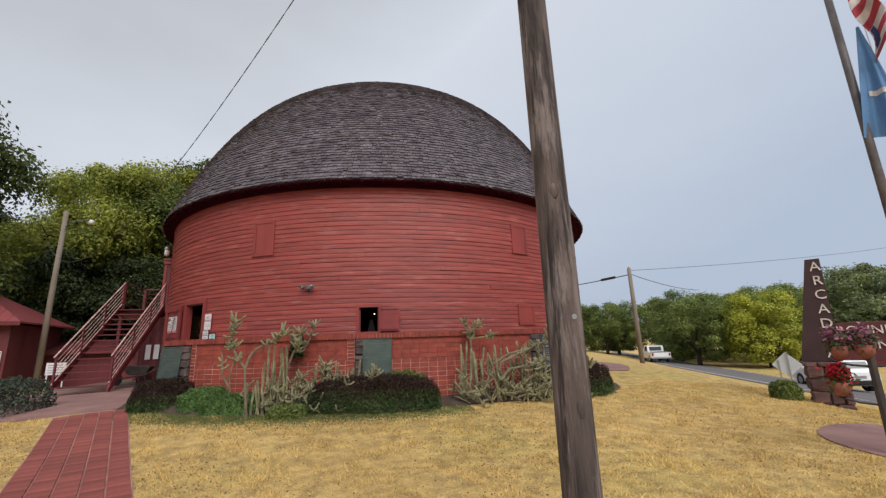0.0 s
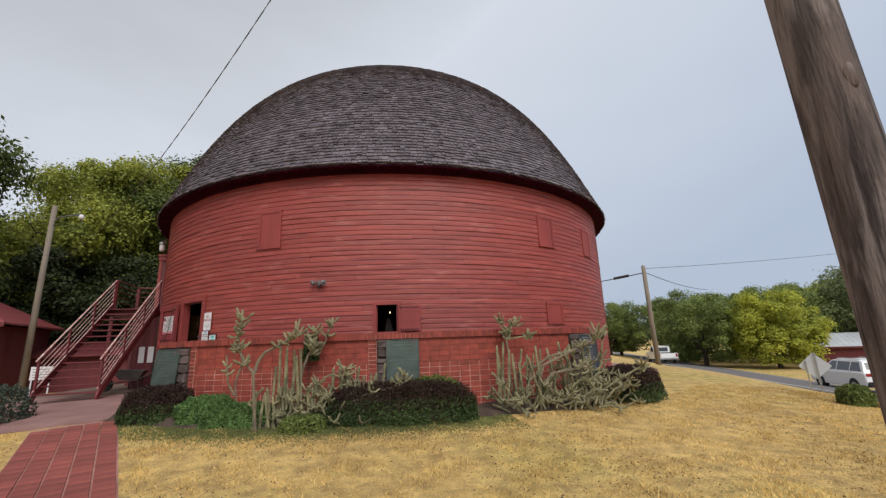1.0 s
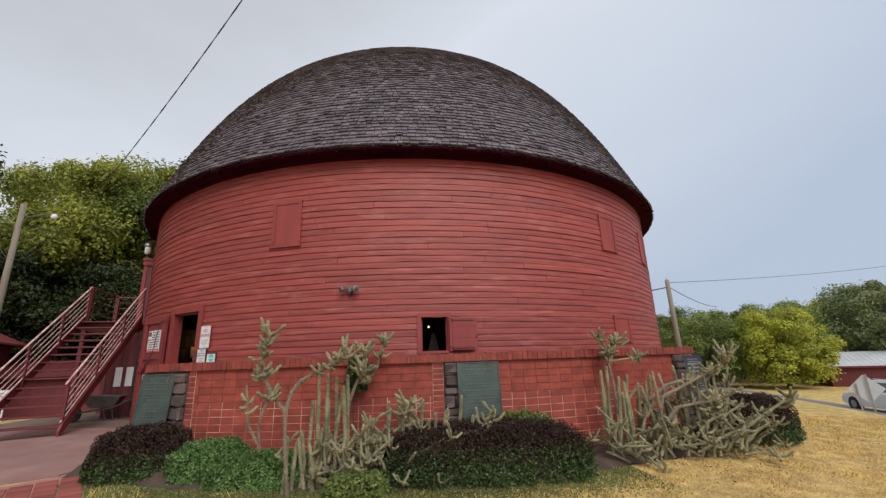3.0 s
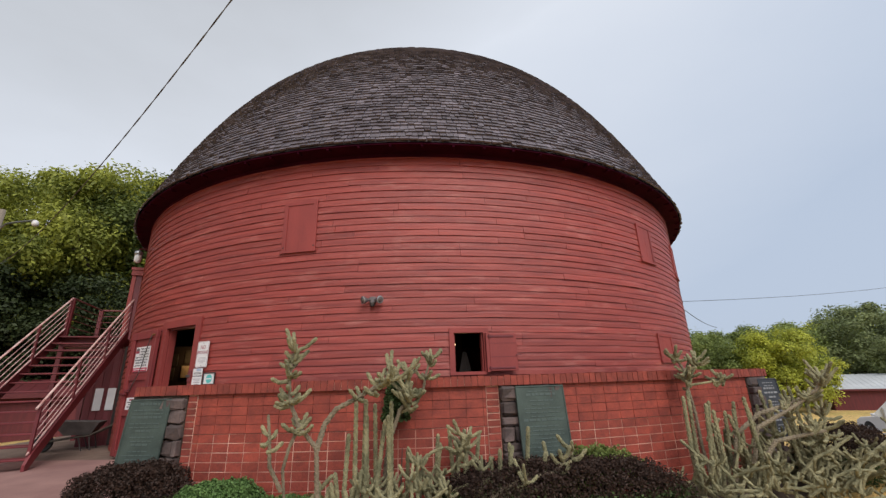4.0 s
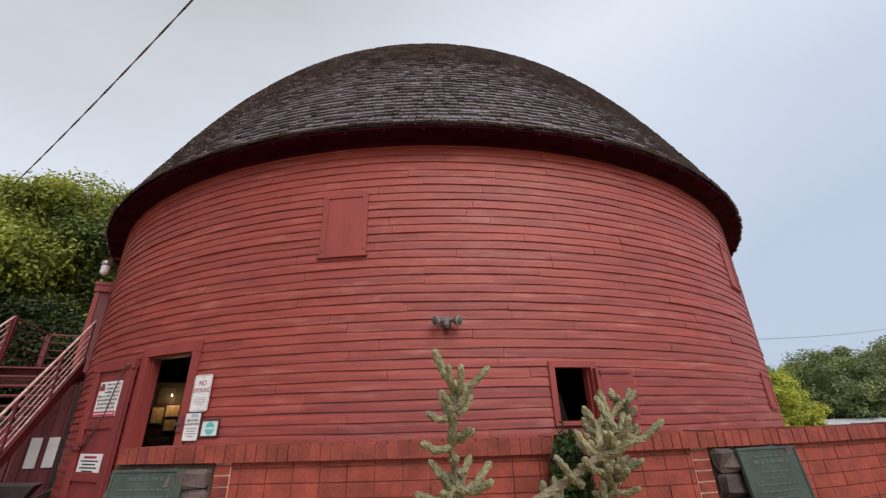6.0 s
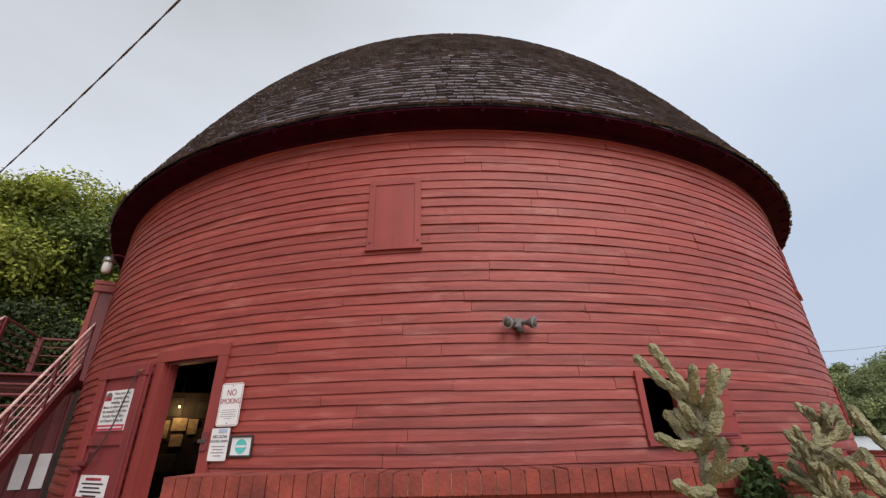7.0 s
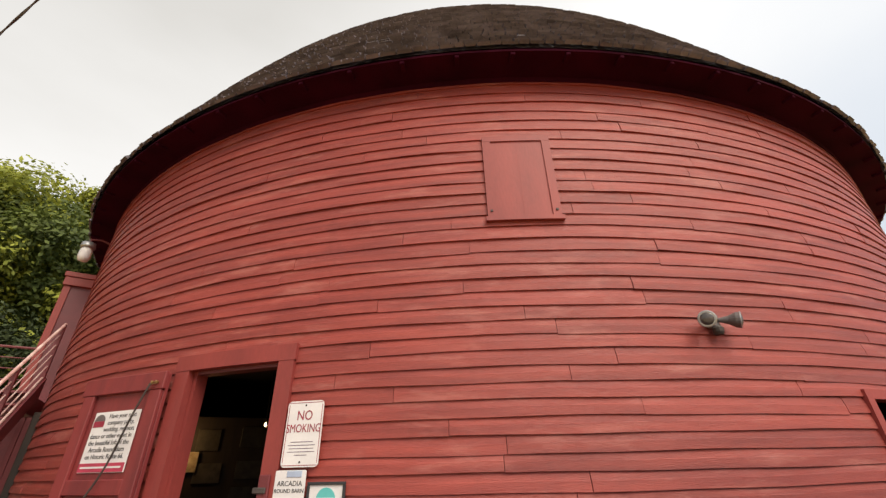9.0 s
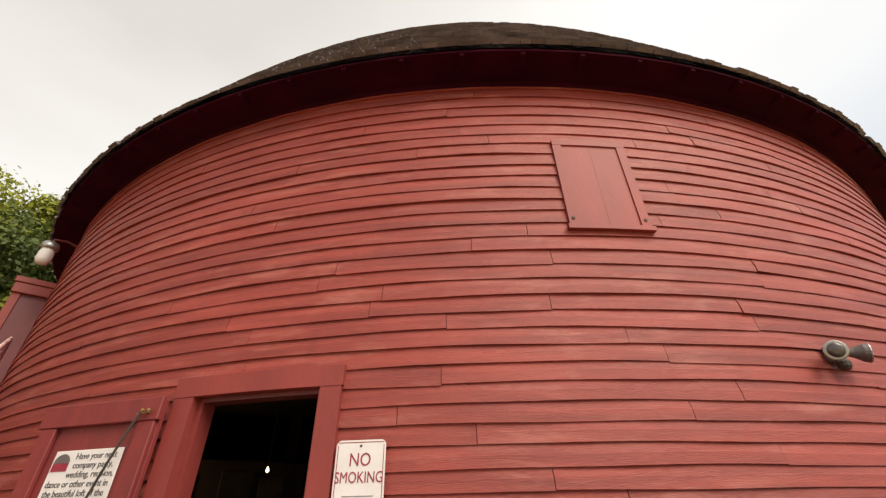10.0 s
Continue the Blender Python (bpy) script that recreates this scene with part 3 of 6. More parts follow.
def wall_signs():
    m = on_wall(-27.38, 2.520, 0.050)
    s = part("no_smoking_sign", rounded_plate(0.300, 0.455, 0.003, 0.03), WHITE, None, m=Matrix.Translation((CX, CY, 0)) @ m)
    tagged(s, "white no smoking sign with dark red letters on the barn", "sign")
    edge = Build()
    for x0, x1, z0, z1 in ((-0.14, 0.14, 0.213, 0.217), (-0.14, 0.14, -0.217, -0.213), (-0.140, -0.136, -0.2, 0.2), (0.136, 0.140, -0.2, 0.2)):
        edge.box(x0, x1, -0.0045, -0.0032, z0, z1)
    part("border_line", edge, INKRED, s)
    up = pose(0, -0.0045, 0, 90, 0, 0)
    lettering("word", "NO", 0.098, INKRED, s, pose(0, 0, 0.120) @ up @ Matrix.Diagonal((0.85, 1, 1, 1)), 0.001)
    lettering("word", "SMOKING", 0.082, INKRED, s, pose(0, 0, 0.030) @ up @ Matrix.Diagonal((0.78, 1, 1, 1)), 0.001)
    for i in range(5):
        w = (0.09, 0.11, 0.10, 0.11, 0.05)[i]
        part("small_print", Build().box(-w, w, -0.0045, -0.0032, -0.063 - 0.022 * i, -0.058 - 0.022 * i), PRINTGREY, s)
    for z in (0.195, -0.195):
        part("screw", Build().lathe([(0.008, 0), (0.006, 0.003)], 8, pose(0, -0.003, z, 90, 0, 0)), IRON, s)
    # the smaller plates under it
    p = part("round_barn_plate", rounded_plate(0.245, 0.320, 0.003, 0.012), WHITE, None, m=Matrix.Translation((CX, CY, 0)) @ on_wall(-27.74, 2.115, 0.050))
    tagged(p, "small white plate naming the round barn", "sign")
    lettering("word", "ARCADIA", 0.046, INKBLACK, p, pose(0, 0, 0.075) @ up, 0.001)
    lettering("word", "ROUND BARN", 0.036, INKBLACK, p, pose(0, 0, 0.030) @ up, 0.001)
    for i in range(4):
        w = (0.09, 0.07, 0.085, 0.05)[i]
        part("small_print", Build().box(-w, w, -0.0045, -0.0032, -0.026 - 0.030 * i, -0.017 - 0.030 * i), PRINTGREY, p)
    part("blue_label", Build().box(-0.03, 0.09, -0.008, -0.0035, 0.115, 0.155, 0.002), BLUEINK, p, "small blue and white label")
    t = thing("framed_notice", *(Matrix.Translation((CX, CY, 0)) @ on_wall(-25.92, 2.093, 0.022)).translation, "small black frame with a teal round emblem on the barn", "frame", rz=-25.92)
    fr = Build()
    for x0, x1, z0, z1 in ((-0.145, 0.145, 0.086, 0.105), (-0.145, 0.145, -0.105, -0.086), (-0.145, -0.126, -0.086, 0.086), (0.126, 0.145, -0.086, 0.086)):
        fr.box(x0, x1, -0.018, 0.0, z0, z1, 0.003)
    part("frame", fr, INKBLACK, t)
    part("paper", Build().box(-0.127, 0.127, -0.006, -0.001, -0.088, 0.088), WHITE, t)
    part("emblem", Build().lathe([(0.072, 0), (0.072, 0.002)], 28, pose(0, -0.0065, -0.002, 90, 0, 0)), TEAL, t, "teal disc")
    part("emblem_band", Build().box(-0.065, 0.065, -0.0100, -0.0088, -0.012, 0.008), WHITE, t)


def small_window():
    a0, a1, z0, z1 = WINDOW
    w = part("window", Build().arc(a0 - 0.5, a1 + 0.55, R - 0.02, R + 0.046, z1, z1 + 0.075, step=1), REDWOOD, barn, "small unglazed window with an open red shutter")
    part("window_frame", Build().arc(a0 - 0.5, a0, R - 0.02, R + 0.046, z0, z1), REDWOOD, w)
    part("window_frame", Build().arc(a1, a1 + 0.42, R - 0.02, R + 0.046, z0, z1), REDWOOD, w)
    part("window_sill", Build().arc(a0 - 0.5, a1 + 0.42, R - 0.02, R + 0.060, z0 - 0.05, z0), REDWOOD, w)
    for a in (a0 + 0.08, a1 - 0.08):
        part("reveal", Build().arc(a - 0.08, a + 0.08, R - 0.12, R - 0.02, z0, z1), REDWOOD, w)
    leaf = part("shutter_leaf", Build().box(0.0, 0.47, -0.03, 0.0, 0.0, 0.60, 0.005), REDWOOD, barn, "small open red shutter", m=on_wall(a1 + 0.5, z0 + 0.0, 0.085) @ pose(0, 0, 0, 0, 0, -3))
    for z in (0.22, 0.44):
        part("board_joint", Build().box(0.005, 0.465, -0.0325, -0.029, z, z + 0.006), REDDARK, leaf)
    for z in (0.03, 0.54):
        part("strap_hinge", Build().box(-0.03, 0.42, -0.042, -0.031, z, z + 0.032, 0.004).tube([(0.0, -0.045, z - 0.01), (0.0, -0.045, z + 0.045)], 0.012), REDDARK, leaf, "painted iron strap hinge")
    part("hook", Build().tube([(0.44, -0.04, 0.25), (0.50, -0.045, 0.26), (0.53, -0.03, 0.25)], 0.007, 6), REDDARK, leaf)
    part("hinge_post", Build().box(-0.055, 0.0, -0.035, 0.09, -0.02, 0.62, 0.005), REDWOOD, leaf)


def twin_flood():
    m = Matrix.Translation((CX, CY, 0)) @ on_wall(-5.75, 3.275, 0.02)
    t = thing("twin_floodlight", *m.translation, "grey twin floodlight with clear lenses on the barn wall", "floodlight", rz=-5.75)
    part("mounting_box", Build().box(-0.055, 0.055, -0.05, 0.0, -0.055, 0.055, 0.012), LAMPGREY, t)
    part("sensor", Build().lathe([(0.028, -0.12), (0.040, -0.10), (0.042, -0.07), (0.028, -0.05)], 12, pose(0, -0.06, 0)), IRON, t)
    for s in (-1, 1):
        turn = pose(0.050 * s, -0.06, 0.0, 100, 0, 48 * s) @ Matrix.Scale(0.78, 4)
        head = part("lamp_head", Build().lathe([(0.022, -0.02), (0.03, 0.02), (0.045, 0.07), (0.078, 0.13), (0.082, 0.165), (0.076, 0.168)], 18, turn @ pose(0, 0, 0)), LAMPGREY, t, smooth=False)
        part("lens", Build().lathe([(0.074, 0.165), (0.060, 0.182), (0.03, 0.192)], 18, turn), LENS, head, "clear ribbed lens", smooth=True)
        part("rim", Build().lathe([(0.078, 0.160), (0.086, 0.166), (0.086, 0.174), (0.076, 0.178)], 18, turn), STEEL, head)


def jar_lamp():
    m = Matrix.Translation((CX, CY, 0)) @ on_wall(-64.0, 5.62, 0.0)
    t = thing("barn_lamp", *m.translation, "white glass jar lamp on a bracket under the eave", "lamp", rz=-64)
    part("bracket", Build().tube([(0, 0.0, 0.16), (0, -0.14, 0.20), (0, -0.27, 0.17), (0, -0.28, 0.10)], 0.018, 8), REDDARK, t)
    part("cap", Build().lathe([(0.03, 0.13), (0.09, 0.10), (0.11, 0.03), (0.10, 0.0)], 18, pose(0, -0.28, 0)), STEEL, t, smooth=True)
    part("jar", Build().lathe([(0.075, 0.0), (0.085, -0.05), (0.088, -0.16), (0.070, -0.22), (0.03, -0.24)], 20, pose(0, -0.28, 0)), WHITE, t, "white glass jar", smooth=True)


BULB = glowing("lit_bulb", (1.0, 0.70, 0.38), 4.5)


def interior():
    """What shows through the doorway and the window: a room with posts, pictures and a few bulbs, its shade put into
    the colours.
    """
    tagged(part("barn_floor", Build().lathe([(R - 0.2, 0.66), (R - 0.2, 0.72)], 48), BLACK, None, m=pose(CX, CY, 0)), "wooden floor inside the barn, shade put into its colour", "floor", kind="structure")
    tagged(part("loft_floor", Build().lathe([(R - 0.2, 3.70), (R - 0.2, 3.82)], 48), BLACK, None, m=pose(CX, CY, 0)), "boards of the loft above the barn room, shade put into their colour", "floor", kind="structure")
    # photographs and wood darkened, the room's shade put into their colours
    PICT = material("photograph_in_room_shade", (0.055, 0.045, 0.032), (0.022, 0.018, 0.013), 9, 40, 0.6, 0, per="object", spread=0.4)
    WOOD = material("brown_wood_in_room_shade", (0.026, 0.015, 0.010), (0.014, 0.009, 0.007), 3, 40, 0.7, 0.3, stretch=(4, 4, 0.4))
    w = thing("display_partition", -8.55, 15.55, 0.72, "brown display partition hung with old photographs", "partition", rz=12)
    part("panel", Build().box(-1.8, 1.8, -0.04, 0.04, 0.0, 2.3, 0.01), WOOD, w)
    rnd = random.Random(3)
    for i in range(6):
        for j in range(3):
            x, z = -1.5 + 0.55 * i + rnd.uniform(-0.05, 0.05), 1.0 + 0.42 * j + rnd.uniform(-0.04, 0.04)
            part("photograph", Build().box(x, x + rnd.uniform(0.24, 0.42), -0.062, -0.042, z, z + rnd.uniform(0.22, 0.34), 0.004), PICT, w)
    # warm pale copy for four prints: lamp light is put into the colour
    lit = material("photograph_with_lamp_glow", (0.50, 0.40, 0.26), (0.30, 0.22, 0.13), 14, 60, 0.6, 0)
    for x, z, a, c in ((-0.44, 1.50, 0.20, 0.30), (-0.20, 1.62, 0.24, 0.22), (0.06, 1.56, 0.16, 0.26), (-0.18, 1.36, 0.20, 0.20)):
        part("photograph", Build().box(x, x + a, -0.085, -0.065, z, z + c, 0.004), lit, w, "pale print, bulb light put into its colour")
    bulbs = ((-7.25, 13.70, 2.74), (-2.10, 12.3, 2.62), (-8.62, 15.30, 2.74))
    for x, y, z in bulbs:
        t = thing("hanging_bulb", x, y, z, "lit bare warm bulb hanging from the loft", "lamp", group="bulbs in the barn")
        part("bulb", Build().lathe([(0.005, 0.03), (0.009, 0.02), (0.015, 0.0), (0.009, -0.013), (0.003, -0.017)], 12), BULB, t, smooth=True)
        part("cord", Build().tube([(0, 0, 0.06), (0, 0, 3.70 - z)], 0.006, 6), BLACK, t)
    for x, y, z, e in ((-8.60, 15.22, 2.70, 5.0), (-1.9, 12.3, 2.45, 1.2)):
        lamp = new("bulb_light", bpy.data.lights.new("bulb_light", "POINT"))
        lamp.data.energy, lamp.data.color, lamp.data.shadow_soft_size = e, (1.0, 0.62, 0.28), 0.05
        lamp.location = (x, y, z)
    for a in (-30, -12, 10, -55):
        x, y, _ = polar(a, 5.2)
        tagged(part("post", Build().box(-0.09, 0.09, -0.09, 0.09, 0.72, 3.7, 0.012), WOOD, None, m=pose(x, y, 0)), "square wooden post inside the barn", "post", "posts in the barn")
    x, y, _ = polar(-30, 7.0)
    c = thing("display_table", x, y, 0.72, "table with a white cloth inside the barn, shade put into its colour", "table", rz=20)
    part("tabletop", Build().box(-0.6, 0.6, -0.35, 0.35, 0.72, 0.76, 0.008), WOOD, c)
    for sx in (-0.52, 0.52):
        for sy in (-0.28, 0.28):
            part("leg", Build().box(sx - 0.03, sx + 0.03, sy - 0.03, sy + 0.03, 0, 0.72, 0.005), WOOD, c)
    x, y, _ = polar(5.2, 8.1)
    s = thing("leaning_boards", x, y, 2.0, "grey and brown boards leaning inside the small window", "boards", rz=5)
    part("shelf", Build().box(-0.5, 0.5, -0.25, 0.25, -0.04, 0.0, 0.006), WOOD, s)
    for i in range(4):
        part("board", Build().box(-0.025, 0.025, -0.01, 0.01, 0, 0.42, 0.003), WOOD, s, m=pose(-0.12 + 0.07 * i, 0.0, 0, 8, 12 - 9 * i, 0))


door_frame()
door_leaf()
wall_signs()
small_window()
twin_flood()
jar_lamp()
interior()


# ---------------------------------------------------------------- the low brick wall before the barn
RW, RW_TOP, RW_A0, RW_A1 = 10.62, 1.965, -19.7, 29.4
FOOT = 0.35


def low_wall():
    w = thing("low_wall", CX, CY, 0, "curved low wall of red clay tiles with a brick cap", "wall")
    # painted joints above, bare pale mortar in the lower courses
    split = 1.42
    upper = part("wall_body", Build().arc(RW_A0, RW_A1, RW - 0.24, RW - 0.011, split, RW_TOP - 0.10, step=1.0), REDJOINT, w)
    body = part("wall_body", Build().arc(RW_A0, RW_A1, RW - 0.24, RW - 0.012, FOOT, split - 0.002, step=1.0), MORTAR, w, "tiles with bare pale mortar joints")
    for a in (RW_A0, RW_A1 - 1.3):
        b = Build().arc(a, a + 1.3, R + 0.03, RW - 0.24, FOOT, RW_TOP - 0.10)
        part("return_wall", b, CAPBRICK, w)
    part("raised_bed_soil", Build().arc(RW_A0, RW_A1, R - 0.05, RW - 0.2, 1.2, 1.55, step=2), DIRT, w)
    rnd = random.Random(11)
    tile_w, tile_h = 0.194, 0.0975
    da = math.degrees(tile_w / RW)
    gap = math.degrees(0.010 / RW)
    far_up, far_low = Build(), Build()
    n = round((RW_A1 - RW_A0) / da)
    for row in range(-5, 9):
        z1 = split - row * tile_h
        z0 = max(z1 - tile_h, FOOT)
        z1 = min(z1, RW_TOP - 0.112)
        painted = row < 0
        g = gap * (0.5 if painted else 1.0)
        for i in range(n):
            a = RW_A0 + i * da
            k = rnd.uniform(-0.25, 0.25) * g
            single = -15.6 < a < 18 and (-3 <= row <= 4) and not 3.4 < a < 8.6
            b = Build() if single else (far_up if painted else far_low)
            b.arc(a + g / 2 + k, min(a + da - g / 2 + k, RW_A1), RW - 0.05, RW + rnd.uniform(-0.003, 0.002) - (0.0 if painted else 0.006), z0 + (0.004 if painted else 0.005), z1 - (0.003 if painted else 0.005), step=3)
            if single:
                part("tile", b, TILE, upper if painted else body)
    tagged(part("further_tiles", far_up, TILE, upper), kind="stuff")
    tagged(part("further_tiles", far_low, TILE, body), kind="stuff")
    # upright columns of small bricks beside the stone piers
    for a0, a1 in ((-15.5, -14.85), (3.55, 4.35)):
        col = part("brick_column", Build().arc(a0, a1, RW - 0.1, RW + 0.004, FOOT, RW_TOP - 0.115), MORTAR, w, "column of small bricks with pale joints")
        z = RW_TOP - 0.12
        while z > 0.62:
            part("brick", Build().arc(a0 + 0.03, a1 - 0.03, RW - 0.05, RW + 0.014 + rnd.uniform(-0.002, 0.002), z - 0.066, z - 0.008), CAPBRICK, col)
            z -= 0.072
    cap = part("cap", Build().arc(RW_A0, RW_A1, RW - 0.26, RW + 0.030, RW_TOP - 0.108, RW_TOP - 0.016, step=1.0), MORTAR, w)
    a, step = RW_A0, math.degrees(0.078 / RW)
    while a < RW_A1 - step * 0.5:
        part("brick", Build().arc(a + step * 0.04, a + step * 0.96, RW - 0.275, RW + 0.043 + rnd.uniform(-0.004, 0.004), RW_TOP - 0.112, RW_TOP + rnd.uniform(-0.006, 0.004), step=3), CAPBRICK, cap)
        a += step


def stone(b, w, d, h, rnd):
    """One rough stone, as a box with pushed-about corners."""
    k = min(w, h) * 0.16
    b.box(-w / 2, w / 2, -d, 0.02, 0, h, k)
    b.v = [(x + rnd.uniform(-k, k) * 0.5, y + rnd.uniform(-k, k) * 0.8 * (y < 0), z + rnd.uniform(-k, k) * 0.5) for x, y, z in b.v]
    return b


def pier(a0, a1, top, seed):
    """A pier of rough stones set into the wall."""
    rnd = random.Random(seed)
    p = thing("stone_pier", CX, CY, 0, "pier of rough brown stones set in the low wall", "pier", "stone piers")
    part("core", Build().arc(a0, a1, RW - 0.2, RW + 0.012, FOOT, top), DIRT, p)
    z = FOOT
    while z < top - 0.06:
        h = min(rnd.uniform(0.09, 0.19), top - z)
        a = a0
        while a < a1 - 0.2:
            w = min(rnd.uniform(0.14, 0.34), radians(a1 - a) * RW)
            mid = a + math.degrees(w / RW) / 2
            m = pose((RW + 0.01) * math.sin(radians(mid)), -(RW + 0.01) * math.cos(radians(mid)), z, 0, 0, mid)
            part("stone", stone(Build(), w - 0.012, rnd.uniform(0.03, 0.085), h - 0.012, rnd), STONE, p, m=m)
            a += math.degrees(w / RW)
        z += h


def plaque(a, z0, w, h, mat, text_mat, label, turn=0.0, lean=6, seed=1):
    m = Matrix.Translation((CX, CY, 0)) @ pose((RW + 0.14) * math.sin(radians(a)), -(RW + 0.14) * math.cos(radians(a)), z0, -lean, 0, a + turn)
    p = part("plaque", Build().box(-w / 2, w / 2, -0.03, 0.0, 0, h, 0.008), mat, None, label)
    p.matrix_basis = m
    tagged(p, label, "plaque")
    fr = Build()
    for x0, x1, c0, c1 in ((-w / 2, w / 2, h - 0.018, h), (-w / 2, w / 2, 0, 0.018), (-w / 2, -w / 2 + 0.018, 0.018, h - 0.018), (w / 2 - 0.018, w / 2, 0.018, h - 0.018)):
        fr.box(x0, x1, -0.037, -0.029, c0, c1, 0.003)
    part("border", fr, mat, p)
    rnd = random.Random(seed)
    z = h - 0.07
    while z > 0.06:
        k = rnd.uniform(0.45, 0.95) * (w / 2 - 0.04)
        big = rnd.random() < 0.15
        x = -k
        while x < k - 0.02:
            l = min(rnd.uniform(0.03, 0.09), k - x)
            part("raised_line", Build().box(x, x + l, -0.0335, -0.029, z, z + (0.026 if big else 0.014), 0.002), text_mat, p)
            x += l + 0.014
        z -= 0.062 if big else 0.042
    return p


low_wall()
pier(-19.9, -15.55, RW_TOP - 0.11, 2)
pier(4.4, 8.35, RW_TOP - 0.11, 5)
pier(26.2, 29.6, RW_TOP - 0.11, 9)
plaque(-17.95, 0.98, 0.55, 0.84, BRONZE, BRONZETEXT, "green bronze plaque with raised lines on a stone pier", 4, seed=4)
plaque(6.92, 0.98, 0.60, 0.86, BRONZE, BRONZETEXT, "large green bronze plaque with raised lines on a stone pier", 2, seed=7)
SLATE = material("black_slate_plaque", (0.035, 0.038, 0.045), (0.02, 0.022, 0.026), 5, 60, 0.35, 0.1)
SLATETEXT = material("worn_pale_lettering", (0.26, 0.26, 0.27), (0.14, 0.14, 0.15), 9, 60, 0.6, 0)
plaque(28.6, 0.98, 0.44, 0.84, SLATE, SLATETEXT, "black plaque with pale lines on a stone pier", -10, seed=12)


# ---------------------------------------------------------------- outside stairs
def stairs():
    u = Vector((-0.29, 0.957, 0)).normalized()
    v = Vector((u.y, -u.x, 0))
    foot = Vector((-10.12, 11.83, 0.70))
    t = thing("outside_stairs", *foot, "maroon steel outside stairs with pale worn handrails", "stairs", rz=math.degrees(math.atan2(u.y, u.x)) - 90)
    # local frame: y up the flight, x to its right
    half, rise, run, n = 0.66, 0.1845, 0.252, 14
    top_z, top_y = rise * n, run * n
    slope = math.atan2(top_z, top_y)
    for s in (-1, 1):
        b = Build()
        x = s * half
        x0, x1 = (x, x + 0.045) if s > 0 else (x - 0.045, x)
        sec = [(-0.05, -0.02), (top_y, top_z - 0.06), (top_y, top_z + 0.22), (0.0, 0.24), (-0.12, 0.10), (-0.12, -0.02)]
        k = len(sec)
        b.add([(x0, y, z) for y, z in sec] + [(x1, y, z) for y, z in sec], [tuple(range(k)), tuple(range(k, 2 * k))[::-1]] + [(i, (i + 1) % k, k + (i + 1) % k, k + i) for i in range(k)])
        part("stringer", b, REDDARK, t, "maroon steel stringer")
        part("stringer_cap", Build().tube([(x, -0.05, 0.245), (x, top_y, top_z + 0.235)], 0.015, 6), RAILSHINE, t, "stringer edge, pale highlight put into its colour")
        part("handrail", Build().tube([(x, -0.10, 0.98), (x, top_y + 0.02, top_z + 1.00)], 0.020, 8), RAILSHINE, t, "handrail, pale highlight put into its colour")
        for i in range(4):
            y = 0.02 + (top_y - 0.04) * i / 3
            z = top_z * y / top_y
            part("rail_post", Build().box(x - 0.025, x + 0.025, y - 0.025, y + 0.025, z - 0.02 if i else -0.02, z + 1.0, 0.004), REDDARK, t)
        for j in range(1, 5):
            h = 0.25 + 0.15 * j
            part("cable_rail", Build().tube([(x, 0, h), (x, top_y, top_z + h)], 0.0085, 6), RAILSHINE, t)
    for i in range(1, n + 1):
        part("tread", Build().box(-half + 0.002, half - 0.002, run * (i - 1) - 0.02, run * i - 0.002, rise * i - 0.032, rise * i, 0.006), REDDARK, t)
    # landing with its posts, rails and boarded porch
    part("landing", Build().box(-half - 0.045, half - 0.05, top_y, top_y + 2.0, top_z - 0.24, top_z, 0.01), REDDARK, t, "maroon landing deck")
    for x, y in ((-half, top_y + 0.05), (-half, top_y + 1.95), (half - 0.10, top_y + 0.05)):
        part("landing_post", Build().box(x - 0.05, x + 0.05, y - 0.05, y + 0.05, -0.1, top_z + (1.0 if x < 0 else 0.0), 0.006), REDDARK, t)
    for j in range(5):
        h = 1.0 - 0.18 * j
        part("landing_rail", Build().tube([(-half, top_y + 0.05, top_z + h), (-half, top_y + 1.95, top_z + h), (half - 0.6, top_y + 1.95, top_z + h)], 0.022 if j == 0 else 0.010, 6), REDDARK, t)


def porch():
    """The boarded upper doorcase that stands out of the wall above the landing."""
    m = Matrix.Translation((CX, CY, 0)) @ on_wall(-72.0, 3.28, 0)
    p = thing("upper_porch", *m.translation, "boarded red doorcase standing out of the barn wall", "porch", rz=-72)
    part("side", Build().box(0.42, 0.50, -0.42, 0.06, 0, 2.05, 0.008), REDDARK, p)
    part("side", Build().box(-0.50, -0.42, -0.42, 0.06, 0, 2.05, 0.008), REDDARK, p)
    part("cap", Build().box(-0.58, 0.58, -0.48, 0.10, 2.05, 2.14, 0.01), REDWOOD, p)
    part("fascia", Build().box(-0.56, 0.56, -0.46, 0.08, 1.90, 2.048, 0.006), REDWOOD, p)
    part("corner_board", Build().box(0.50, 0.522, -0.44, -0.34, 0, 1.90, 0.004), REDWOOD, p)
    part("door", Build().box(-0.41, 0.41, -0.05, 0.0, 0, 1.89, 0.006), REDDARK, p)


stairs()
porch()


# ---------------------------------------------------------------- brick path and paving
PATH_A, PATH_U = Vector((0.36, 0.0, 0)), Vector((-0.613, 0.790, 0))
PATH_L = Vector((-0.790, -0.613, 0))


def path_pose(s, w):
    p = PATH_A + PATH_U * s + PATH_L * w
    return p.x, p.y


